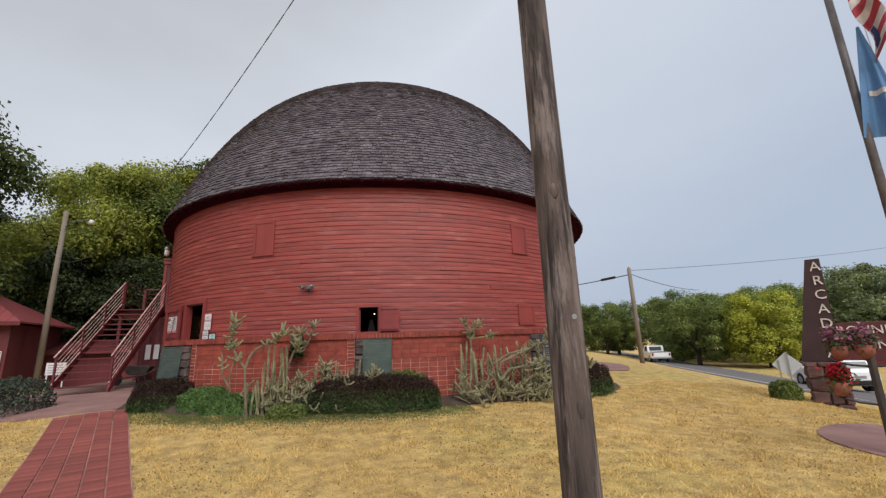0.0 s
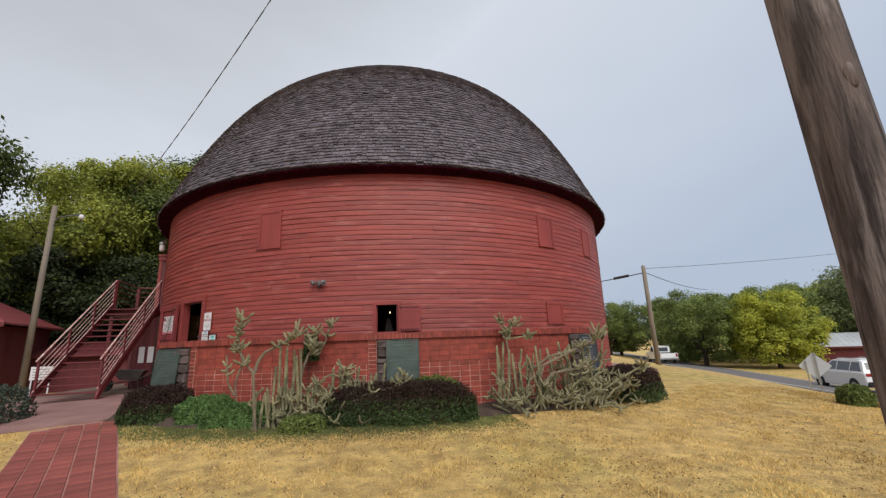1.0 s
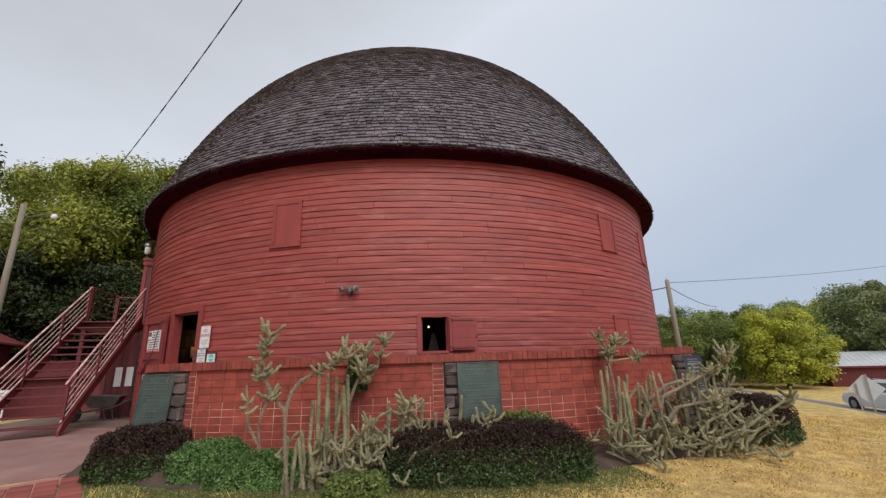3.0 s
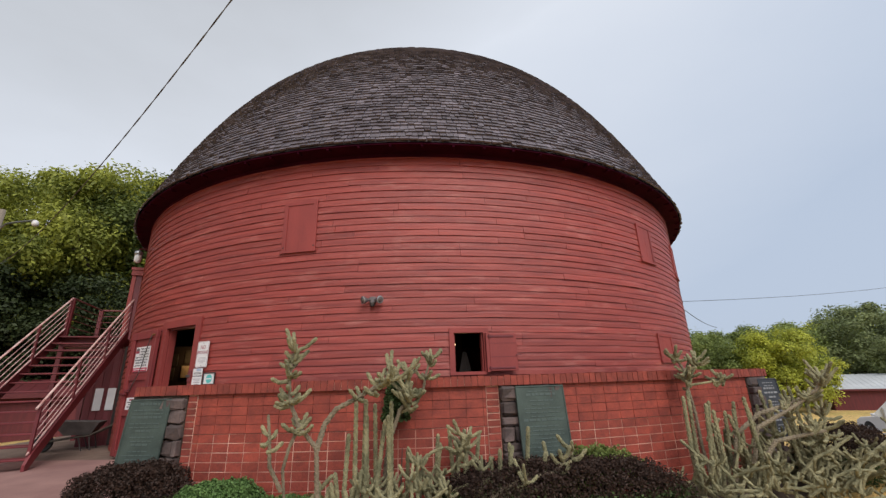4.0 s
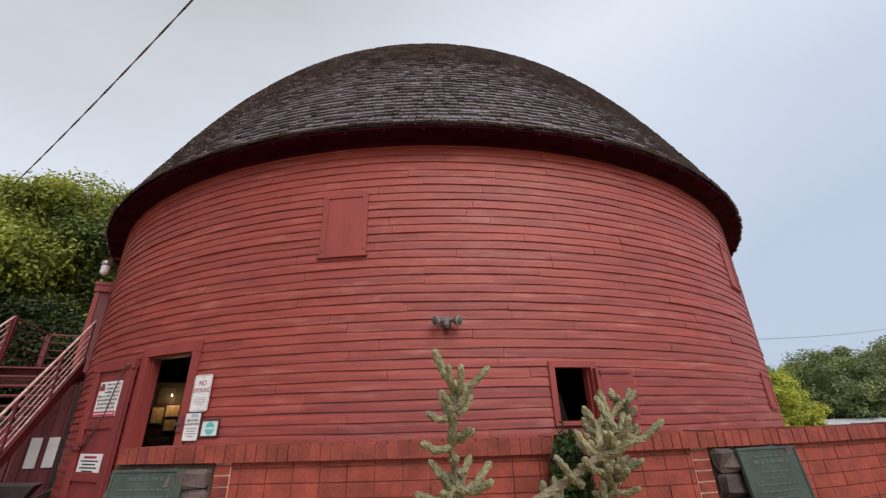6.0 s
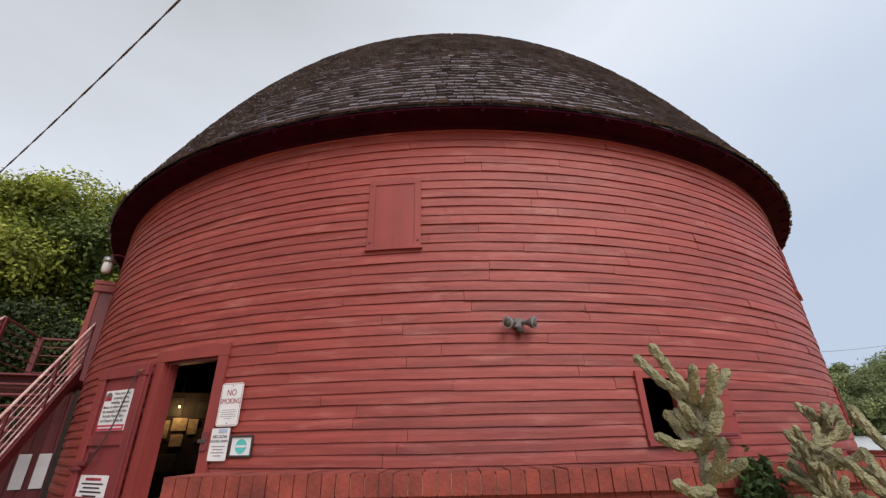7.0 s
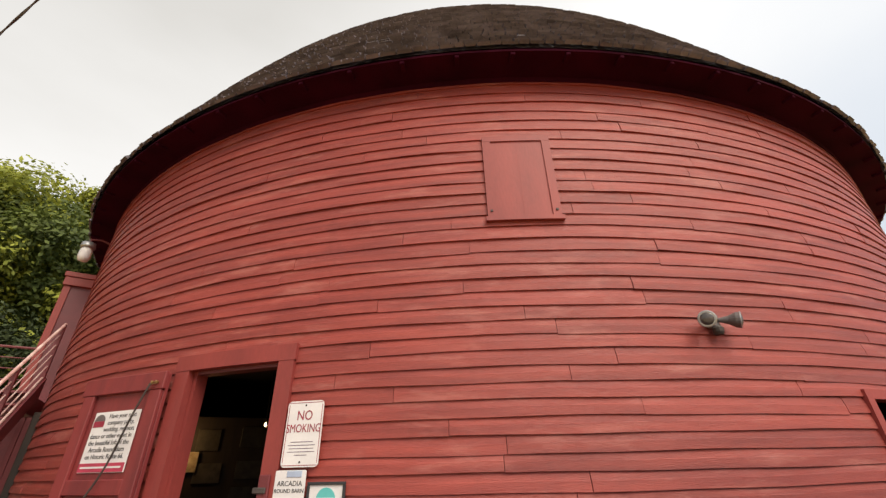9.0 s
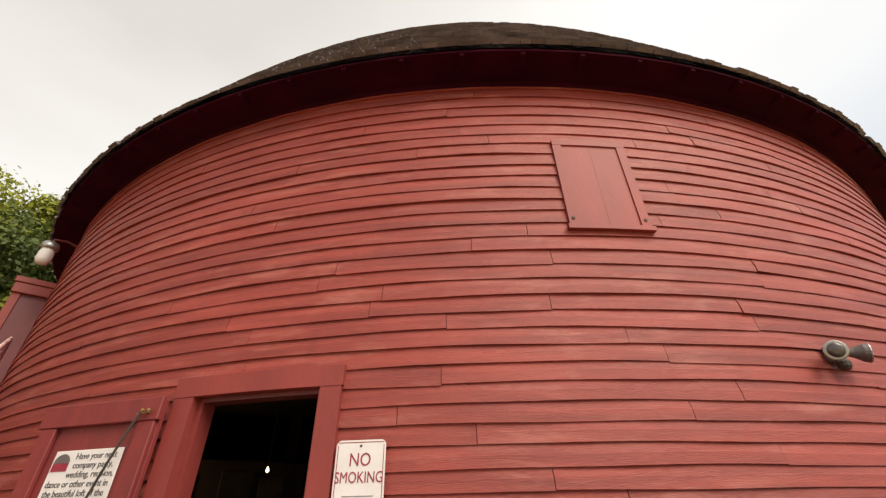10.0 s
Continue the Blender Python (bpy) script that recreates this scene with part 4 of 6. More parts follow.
def paving():
    # bed of the path, a thin curved slab on the ground
    def sheet(name, outline_fn, n, k, lift, mat, label):
        b = Build()
        for i in range(n + 1):
            for j in range(k + 1):
                x, y = outline_fn(i / n, j / k)
                b.v.append((x, y, height(x, y) + lift))
        off = len(b.v)
        for i in range(n + 1):
            for j in range(k + 1):
                x, y = outline_fn(i / n, j / k)
                b.v.append((x, y, height(x, y) - 0.08))
        w = k + 1
        for i in range(n):
            for j in range(k):
                a = i * w + j
                b.f.append((a, a + 1, a + 1 + w, a + w))
        ring = [j for j in range(w)] + [i * w + k for i in range(1, n + 1)] + [n * w + j for j in range(k - 1, -1, -1)] + [i * w for i in range(n - 1, 0, -1)]
        for p, q in zip(ring, ring[1:] + ring[:1]):
            b.f.append((p, q, q + off, p + off))
        return tagged(part(name, b, mat), label, "paving", kind="structure")
    bed = sheet("pavement", lambda a, c: path_pose(-7 + 18.6 * a, 1.16 * c), 93, 4, 0.014, JOINT, "red brick garden path with pale joints")
    rnd = random.Random(21)
    cols, wide, long = 5, 0.228, 0.205
    for i in range(60):
        s = -0.9 + i * long
        for c in range(cols):
            x, y = path_pose(s + long / 2, (c + 0.5) * wide + 0.01)
            gx, gy = path_pose(s + long, (c + 0.5) * wide)
            tilt = math.atan2(height(gx, gy) - height(x, y), long / 2)
            b = Build().box(-wide / 2 + 0.009, wide / 2 - 0.009, -long / 2 + 0.0035, long / 2 - 0.0035, -0.03, 0.031 + rnd.uniform(-0.002, 0.002), 0.004)
            m = Matrix.Translation((x, y, height(x, y))) @ pose(0, 0, 0, 0, 0, math.degrees(math.atan2(PATH_U.y, PATH_U.x)) - 90) @ pose(0, 0, 0, math.degrees(tilt), 0, rnd.uniform(-0.5, 0.5))
            part("paver", b, PAVER, bed, m=m)
    earth = material("bare_trodden_earth", (0.20, 0.135, 0.105), (0.12, 0.08, 0.062), 1.5, 40, 0.95, 0.6, 0.02)
    sheet("bare_earth", lambda a, c: polar(-24 - 84 * a, R - 0.03 + (1.7 + 3.4 * min(1.0, a * 2.2)) * c)[:2], 40, 12, 0.012, earth, "bare trodden earth beside the barn")
    sheet("apron", lambda a, c: (-7.0 - 7.4 * c + 0.9 * a * (1 - c), 9.05 - 0.75 * min(1.0, 6 * c) * (1 - a) + 3.3 * a + 0.5 * c + 1.1 * a * c), 18, 18, 0.024, CONCRETE, "worn pink concrete apron at the foot of the stairs")
    sheet("drive", lambda a, c: polar(64 + 70 * a, 9.1 + (0.95 + 1.0 * a) * c)[:2], 30, 6, 0.03, CONCRETE, "pink paved drive curving round the barn")
    sheet("pad", lambda a, c: (6.5 + (0.1 + 1.25 * c) * math.cos(2 * math.pi * a), 5.75 + (0.1 + 1.25 * c) * math.sin(2 * math.pi * a)), 32, 4, 0.02, CONCRETE, "round pink pad under the flagpole")
    ASPHALT = material("grey_asphalt", (0.16, 0.145, 0.145), (0.12, 0.108, 0.108), 0.5, 40, 0.9, 0.3)
    PAINT = material("white_road_line", (0.6, 0.58, 0.55), rough=0.8)
    d = Vector((0.23, 0.97, 0)).normalized()
    nrm = Vector((d.y, -d.x, 0))
    base = Vector((16.2, 21.0, 0))

    def road(a, c, w0, w1):
        s = -45 + 150 * a
        p = base + d * s + nrm * (w0 + (w1 - w0) * c) + nrm * (0.0035 * s * s if s < 0 else 0.0)
        return p.x, p.y
    sheet("road", lambda a, c: road(a, c, 0.0, 6.8), 90, 6, 0.03, ASPHALT, "grey asphalt road beyond the lawn")
    for w in (0.45, 6.2):
        sheet("road_line", lambda a, c: road(a, c, w, w + 0.12), 90, 1, 0.038, PAINT, "white edge line of the road")


paving()


# ---------------------------------------------------------------- plants
def leaf_mat(name, light, dark, spread=0.35, trans=0.35):
    return material(name, light, dark, 0.5, 12, 0.6, 0, per="island", spread=spread, fine_amount=0.15, trans=trans, spec=0.25)


OAK = leaf_mat("oak_leaf", (0.145, 0.18, 0.042), (0.050, 0.074, 0.022), 0.3, 0.3)
# oak leaf again, darkened for the shade low down behind the barn
SHADEDLEAF = leaf_mat("shaded_oak_leaf", (0.052, 0.070, 0.025), (0.022, 0.033, 0.013), 0.4, 0.2)
# oak leaf again, paled and greyed: the haze of distance is in the colour
HAZYLEAF = leaf_mat("hazy_oak_leaf", (0.27, 0.31, 0.135), (0.12, 0.15, 0.068), 0.3, 0.35)
LIME = leaf_mat("yellow_green_leaf", (0.50, 0.51, 0.072), (0.28, 0.32, 0.058), 0.3)
OLIVE = leaf_mat("olive_green_leaf", (0.42, 0.43, 0.072), (0.15, 0.182, 0.040), 0.3, 0.35)
MIDGREEN = leaf_mat("elm_leaf", (0.26, 0.31, 0.085), (0.12, 0.16, 0.050), 0.3)
BARBERRY = leaf_mat("barberry_leaf", (0.062, 0.034, 0.024), (0.034, 0.020, 0.016), 0.4, 0.2)
HEDGEGREEN = leaf_mat("dark_hedge_leaf", (0.090, 0.135, 0.045), (0.036, 0.060, 0.022), 0.4, 0.2)
JUNIPER = leaf_mat("bright_juniper", (0.20, 0.33, 0.10), (0.060, 0.115, 0.036), 0.4, 0.2)
GREYGREEN = leaf_mat("grey_green_leaf", (0.105, 0.13, 0.095), (0.045, 0.060, 0.043), 0.4, 0.2)
BARK = material("brown_bark", (0.085, 0.065, 0.050), (0.045, 0.035, 0.028), 3, 30, 0.95, 0.8, 0.02, stretch=(2, 2, 0.4))
GREENBLADE = material("green_blade", (0.19, 0.21, 0.068), (0.11, 0.13, 0.042), 0.6, 20, 0.9, 0, per="island", spread=0.4, trans=0.25)
DRYGRASS = material("straw_blade", (0.78, 0.555, 0.205), (0.48, 0.33, 0.115), 0.6, 20, 0.9, 0, per="island", spread=0.4, trans=0.25)


def leaves(points, size, rng, flat=0.4, facing=None):
    """A mesh of four-cornered leaves at the points, turned at random or to face about the given way."""
    n = len(points)
    u = rng.normal(size=(n, 3))
    u[:, 2] *= flat
    w = rng.normal(size=(n, 3))
    if facing is not None:
        u -= (u * facing).sum(1, keepdims=True) * facing
        w = np.cross(facing, u)
    u /= np.linalg.norm(u, axis=1, keepdims=True)
    w -= (w * u).sum(1, keepdims=True) * u
    w /= np.linalg.norm(w, axis=1, keepdims=True)
    s = (size * rng.uniform(0.6, 1.35, n))[:, None]
    p = np.asarray(points)
    quad = np.stack([p - u * s, p + w * s * 0.55, p + u * s, p - w * s * 0.55], 1).reshape(-1, 3)
    me = bpy.data.meshes.new("leaves")
    me.vertices.add(4 * n)
    me.vertices.foreach_set("co", quad.ravel())
    me.loops.add(4 * n)
    me.loops.foreach_set("vertex_index", np.arange(4 * n, dtype=np.int32))
    me.polygons.add(n)
    me.polygons.foreach_set("loop_start", np.arange(0, 4 * n, 4, dtype=np.int32))
    me.update(calc_edges=True)
    return me


def tree(seed, tall, wide, mat, label, n=9000, leaf=0.20, low=0.18):
    """Tapered trunk, forked limbs and a crown of leaf clumps with gaps between them. Stands at the origin."""
    rnd, rng = random.Random(seed), np.random.default_rng(seed)
    t = thing("tree", 0, 0, 0, label, "tree", "trees round the barn")
    b = Build()
    lean = Vector((rnd.uniform(-0.05, 0.05), rnd.uniform(-0.05, 0.05), 1))
    fork = tall * 0.32
    r0 = tall * 0.028
    b.tube([lean * (fork * k) for k in (-0.03, 0.05, 0.5, 1.0)], [r0 * 1.5, r0 * 1.1, r0 * 0.9, r0 * 0.8], 10)
    ends = []
    part("trunk", b, BARK, t)
    for i in range(9):
        limbs = Build()
        a = 2 * math.pi * (i / 9 + rnd.uniform(-0.05, 0.05))
        reach = wide * 0.5 * rnd.uniform(0.45, 0.95)
        up = tall * rnd.uniform(0.42, 0.92) * (1.05 - 0.35 * reach / (wide * 0.5))
        start = lean * (fork * rnd.uniform(0.55, 1.0))
        end = Vector((math.cos(a) * reach, math.sin(a) * reach, up))
        mid = start.lerp(end, 0.5) + Vector((0, 0, tall * 0.06))
        limbs.tube([start, mid, end], [r0 * 0.5, r0 * 0.3, r0 * 0.08], 6)
        for k in range(4):
            q = mid.lerp(end, rnd.uniform(0.0, 0.9))
            e2 = q + Vector((rnd.gauss(0, 1), rnd.gauss(0, 1), rnd.gauss(0.25, 0.7))) * wide * 0.13
            limbs.tube([q, e2], [r0 * 0.18, r0 * 0.05], 5)
            ends.append(e2)
        ends.append(end)
        part("limb", limbs, BARK, t)
    centres = [np.array(e) for e in ends]
    while len(centres) < 140:
        a, c = rng.uniform(0, 2 * math.pi), rng.uniform(low, 0.97)
        edge = wide * 0.5 * math.sqrt(max(0.02, 1 - (abs(c - 0.52) / 0.50) ** 2.2)) * rng.uniform(0.3, 1.0) ** 0.6
        centres.append(np.array([math.cos(a) * edge, math.sin(a) * edge, tall * c]))
    pts, ways = [], []
    for c in centres:
        k = int(n / len(centres) * rng.uniform(0.4, 1.6))
        spread = wide * 0.088 * rng.uniform(0.55, 1.35)
        # each clump is a domed spray: leaves lie thickest on its upper shell and hang thin below
        d = rng.normal(size=(k, 3))
        d /= np.linalg.norm(d, axis=1, keepdims=True)
        d[:, 2] = np.where(rng.random(k) < 0.45, np.abs(d[:, 2]), d[:, 2])
        q = d * (1.15 * rng.random(k) ** 0.4 + np.abs(rng.normal(0, 0.22, k)))[:, None] * (spread, spread, spread * 0.85)
        f = d * 0.8 + (0, 0, 0.45) + rng.normal(0, 0.45, (k, 3))
        pts.append(q + c)
        ways.append(f / np.linalg.norm(f, axis=1, keepdims=True))
    pts, ways = np.concatenate(pts), np.concatenate(ways)
    keep = pts[:, 2] > tall * 0.08
    me = leaves(pts[keep], leaf, rng, 1.0, ways[keep])
    me.materials.append(mat)
    part("crown", me, mat, t)
    return t


def plant_trees():
    oak = tree(1, 14.0, 12.5, OAK, "tall dark green oak behind the barn", 85000, 0.110, 0.10)
    lime = tree(2, 13.5, 11.0, OLIVE, "tall yellow-green tree behind the barn", 85000, 0.110, 0.12)
    elm = tree(3, 10.5, 11.0, MIDGREEN, "broad green tree beyond the road", 42000, 0.140, 0.05)
    young = tree(4, 9.0, 9.0, LIME, "bushy yellow-green tree beyond the road", 40000, 0.13, 0.04)
    dark = tree(5, 11.5, 11.0, SHADEDLEAF, "broad green tree in the distance, shade put into its leaf colour", 36000, 0.15, 0.05)
    wood = tree(6, 11.0, 11.0, HAZYLEAF, "rounded dark green tree in the distance, haze put into its leaf colour", 32000, 0.16, 0.05)
    near = {}
    spots = [
        (oak, -27.8, 16.3, 1.12, 20), (lime, -25.7, 30.3, 1.06, 200), (lime, -21.8, 31.5, 1.10, 100), (oak, -18.5, 33.5, 1.12, 250), (lime, -29.0, 36.0, 1.25, 40),
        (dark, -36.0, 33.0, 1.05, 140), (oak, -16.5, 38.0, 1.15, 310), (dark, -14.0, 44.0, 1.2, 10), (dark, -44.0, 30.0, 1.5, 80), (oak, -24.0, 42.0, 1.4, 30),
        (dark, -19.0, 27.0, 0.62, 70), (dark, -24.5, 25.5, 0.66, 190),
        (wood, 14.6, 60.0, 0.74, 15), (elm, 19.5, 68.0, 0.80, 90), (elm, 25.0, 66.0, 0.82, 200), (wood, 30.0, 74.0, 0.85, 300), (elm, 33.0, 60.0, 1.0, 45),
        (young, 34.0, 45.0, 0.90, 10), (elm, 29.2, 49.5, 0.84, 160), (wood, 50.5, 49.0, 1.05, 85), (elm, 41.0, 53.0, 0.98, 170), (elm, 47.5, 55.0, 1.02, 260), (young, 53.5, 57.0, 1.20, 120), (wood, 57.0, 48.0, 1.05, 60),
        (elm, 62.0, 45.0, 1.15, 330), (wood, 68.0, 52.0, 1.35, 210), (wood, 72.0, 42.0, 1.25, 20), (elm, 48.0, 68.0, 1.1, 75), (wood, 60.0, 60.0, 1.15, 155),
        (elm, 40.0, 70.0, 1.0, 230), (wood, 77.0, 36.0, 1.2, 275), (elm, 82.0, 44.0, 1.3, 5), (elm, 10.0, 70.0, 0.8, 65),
    ]
    for ob, x, y, s, a in spots:
        m = pose(x, y, height(x, y) - 0.1, 0, 0, a) @ Matrix.Diagonal((s, s, s * (1.06 if x < 0 else 0.95), 1))
        if ob not in near:
            near[ob] = m
        else:
            copy_thing(ob, m)
    for ob, m in near.items():
        ob.matrix_basis = m


def mound(seed, x, y, size, parts, label, name="hedge", rz=0.0, category="hedge", twigs=22):
    """A clipped shrub: twigs inside and leaves in a thick uneven shell. parts: (name, material, count, leaf, lowest, highest)."""
    rng, rnd = np.random.default_rng(seed), random.Random(seed)
    t = thing(name, x, y, height(x, y), label, category, rz=rz)
    sx, sy, sz = size
    b = Build()
    for i in range(twigs):
        a, k = rnd.uniform(0, 6.283), rnd.uniform(0.2, 0.85)
        b.tube([(math.cos(a) * sx * 0.25 * k, math.sin(a) * sy * 0.25 * k, -0.03), (math.cos(a) * sx * 0.45 * k, math.sin(a) * sy * 0.45 * k, sz * rnd.uniform(0.5, 0.9))], [0.012, 0.005], 5)
    part("twig_core", b, BARK, t)
    for pname, mat, n, leaf, lo, hi in parts:
        d = rng.normal(size=(n, 3))
        d /= np.linalg.norm(d, axis=1, keepdims=True)
        d[:, 2] = np.abs(d[:, 2])
        p = d * ((np.abs(d) ** 3.4).sum(1, keepdims=True)) ** (-1 / 3.4)
        bump = 1 + 0.07 * np.sin(p[:, 0] * 9 + seed) * np.cos(p[:, 1] * 7 + p[:, 2] * 5) + 0.04 * np.sin(p[:, 0] * 23 + p[:, 1] * 19)
        p = p * bump[:, None] * (1 - np.abs(rng.normal(0, 0.09, n)))[:, None] * (sx / 2, sy / 2, sz)
        p = p[(p[:, 2] > lo * sz - 0.02) & (p[:, 2] < hi * sz + 0.02 + 0.1 * sz * rng.random(n))]
        me = leaves(p, leaf, rng, 0.9)
        me.materials.append(mat)
        part(pname, me, mat, t)
    return t


CHOLLA = material("cholla_skin", (0.345, 0.310, 0.175), (0.135, 0.130, 0.070), 7, 130, 0.85, 1.0, 0.012, fine_amount=0.45)
CHOLLAWOOD = material("woody_cholla_stem", (0.25, 0.20, 0.135), (0.13, 0.105, 0.07), 7, 90, 0.9, 0.8, 0.01, fine_amount=0.4)


def joint(b, path, r0, r1, sides=10, pitch=0.0125):
    """A blunt stem along a bent path, covered in knobs that wind round it like a plait."""
    pts = [Vector(p) for p in path]
    seg = [(q - p).length for p, q in zip(pts, pts[1:])]
    total = sum(seg)
    n = max(5, int(total / pitch))
    out, rad = [], []
    cap = min(0.4, 1.3 * r1 / max(total, 1e-6))
    for i in range(n + 1):
        d = total * i / n
        k = 0
        while k < len(seg) - 1 and d > seg[k]:
            d -= seg[k]
            k += 1
        out.append(pts[k].lerp(pts[k + 1], min(1.0, d / max(seg[k], 1e-6))))
        f = i / n
        rad.append((r0 + (r1 - r0) * f) * math.sqrt(max(0.08, 1 - max(0.0, (f - 1 + cap) / cap) ** 2)))
    start = len(b.v)
    b.tube(out, rad, sides)
    for i in range(len(out)):
        for s in range(sides):
            # two knobs in five stand out, and each ring is turned by one place against the last
            k = 1.12 if (2 * s + i) % 5 < 2 else 0.86
            v = Vector(b.v[start + i * sides + s])
            b.v[start + i * sides + s] = tuple(out[i] + (v - out[i]) * k)


def arms(b, rnd, at, n, length, r, up=0.50, parent=None):
    """A rosette of short arms: each a part of its own where a parent is given, else joined into b."""
    root = at
    for i in range(n):
        a = 2 * math.pi * (i / n + rnd.uniform(-0.08, 0.08))
        l = length * rnd.uniform(0.6, 1.3)
        d = Vector((math.cos(a), math.sin(a), rnd.gauss(up, 0.45))).normalized()
        if parent is not None:
            at = root + Vector((rnd.gauss(0, 0.008), rnd.gauss(0, 0.008), rnd.uniform(-0.10, 0.04)))
        e = at + d * l
        k = Build() if parent is not None else b
        joint(k, [at, at + d * l * 0.5 + Vector((0, 0, -0.01)), e + Vector((0, 0, 0.03))], r, r * 0.98)
        if parent is not None:
            part("arm", k, CHOLLA, parent)


def cholla(seed, x, y, stems, columns, sprawl, label):
    """stems: bent main stems, each with rosettes of arms; columns: (x, y, height); sprawl: low tangled arms over a patch."""
    rnd = random.Random(seed)
    z = height(x, y)
    t = thing("cholla_cactus", x, y, z, label, "cactus", "cholla cacti")
    for path, r, rosettes in stems:
        pts = [Vector(p) - Vector((x, y, z)) for p in path]
        b = Build()
        joint(b, pts, r * 0.78, r * 0.52)
        s = part("stem", b, CHOLLAWOOD if len(pts) > 3 else CHOLLA, t, "bare woody curving stem" if len(pts) > 3 else "")
        for k, n, l in rosettes:
            i = min(int(k * (len(pts) - 1)), len(pts) - 2)
            at = pts[i].lerp(pts[i + 1], k * (len(pts) - 1) - i)
            arms(None, rnd, at, n + 2, l, 0.0185, parent=s)
    for cx, cy, h in columns:
        b = Build()
        p = Vector((cx - x, cy - y, height(cx, cy) - z - 0.05))
        tip = Vector((rnd.gauss(0, 0.06), rnd.gauss(0, 0.06), 0)) + p + Vector((0, 0, h))
        joint(b, [p, p.lerp(tip, 0.5) + Vector((rnd.gauss(0, 0.03), rnd.gauss(0, 0.03), 0)), tip], 0.024, 0.021)
        if rnd.random() < 0.15:
            q = p.lerp(tip, rnd.uniform(0.5, 0.8))
            joint(b, [q, q + Vector((rnd.choice((-1, 1)) * 0.10, 0.0, 0.06)), q + Vector((rnd.choice((-1, 1)) * 0.13, 0.02, 0.30))], 0.020, 0.018)
        part("column", b, CHOLLA, t, "upright ribbed grey-green column")
    for px, py, w, d, n in sprawl:
        b = Build()
        for i in range(n):
            ax, ay = px + rnd.gauss(0, w), py + rnd.gauss(0, d)
            p = Vector((ax - x, ay - y, height(ax, ay) - z + abs(rnd.gauss(0.12, 0.14))))
            dr = Vector((rnd.gauss(0, 0.8), rnd.gauss(-0.1, 0.6), rnd.gauss(0.75, 0.45))).normalized()
            l = rnd.uniform(0.18, 0.46)
            e = p + dr * l
            joint(b, [p, p + dr * l * 0.5 + Vector((0, 0, rnd.uniform(0, 0.06))), e], 0.0175, 0.015, 10, 0.018)
            if rnd.random() < 0.7:
                arms(b, rnd, e, rnd.randint(3, 6), 0.14, 0.0145)
        tagged(part("tangle", b, CHOLLA, t, "low tangle of spiny arms"), kind="stuff")


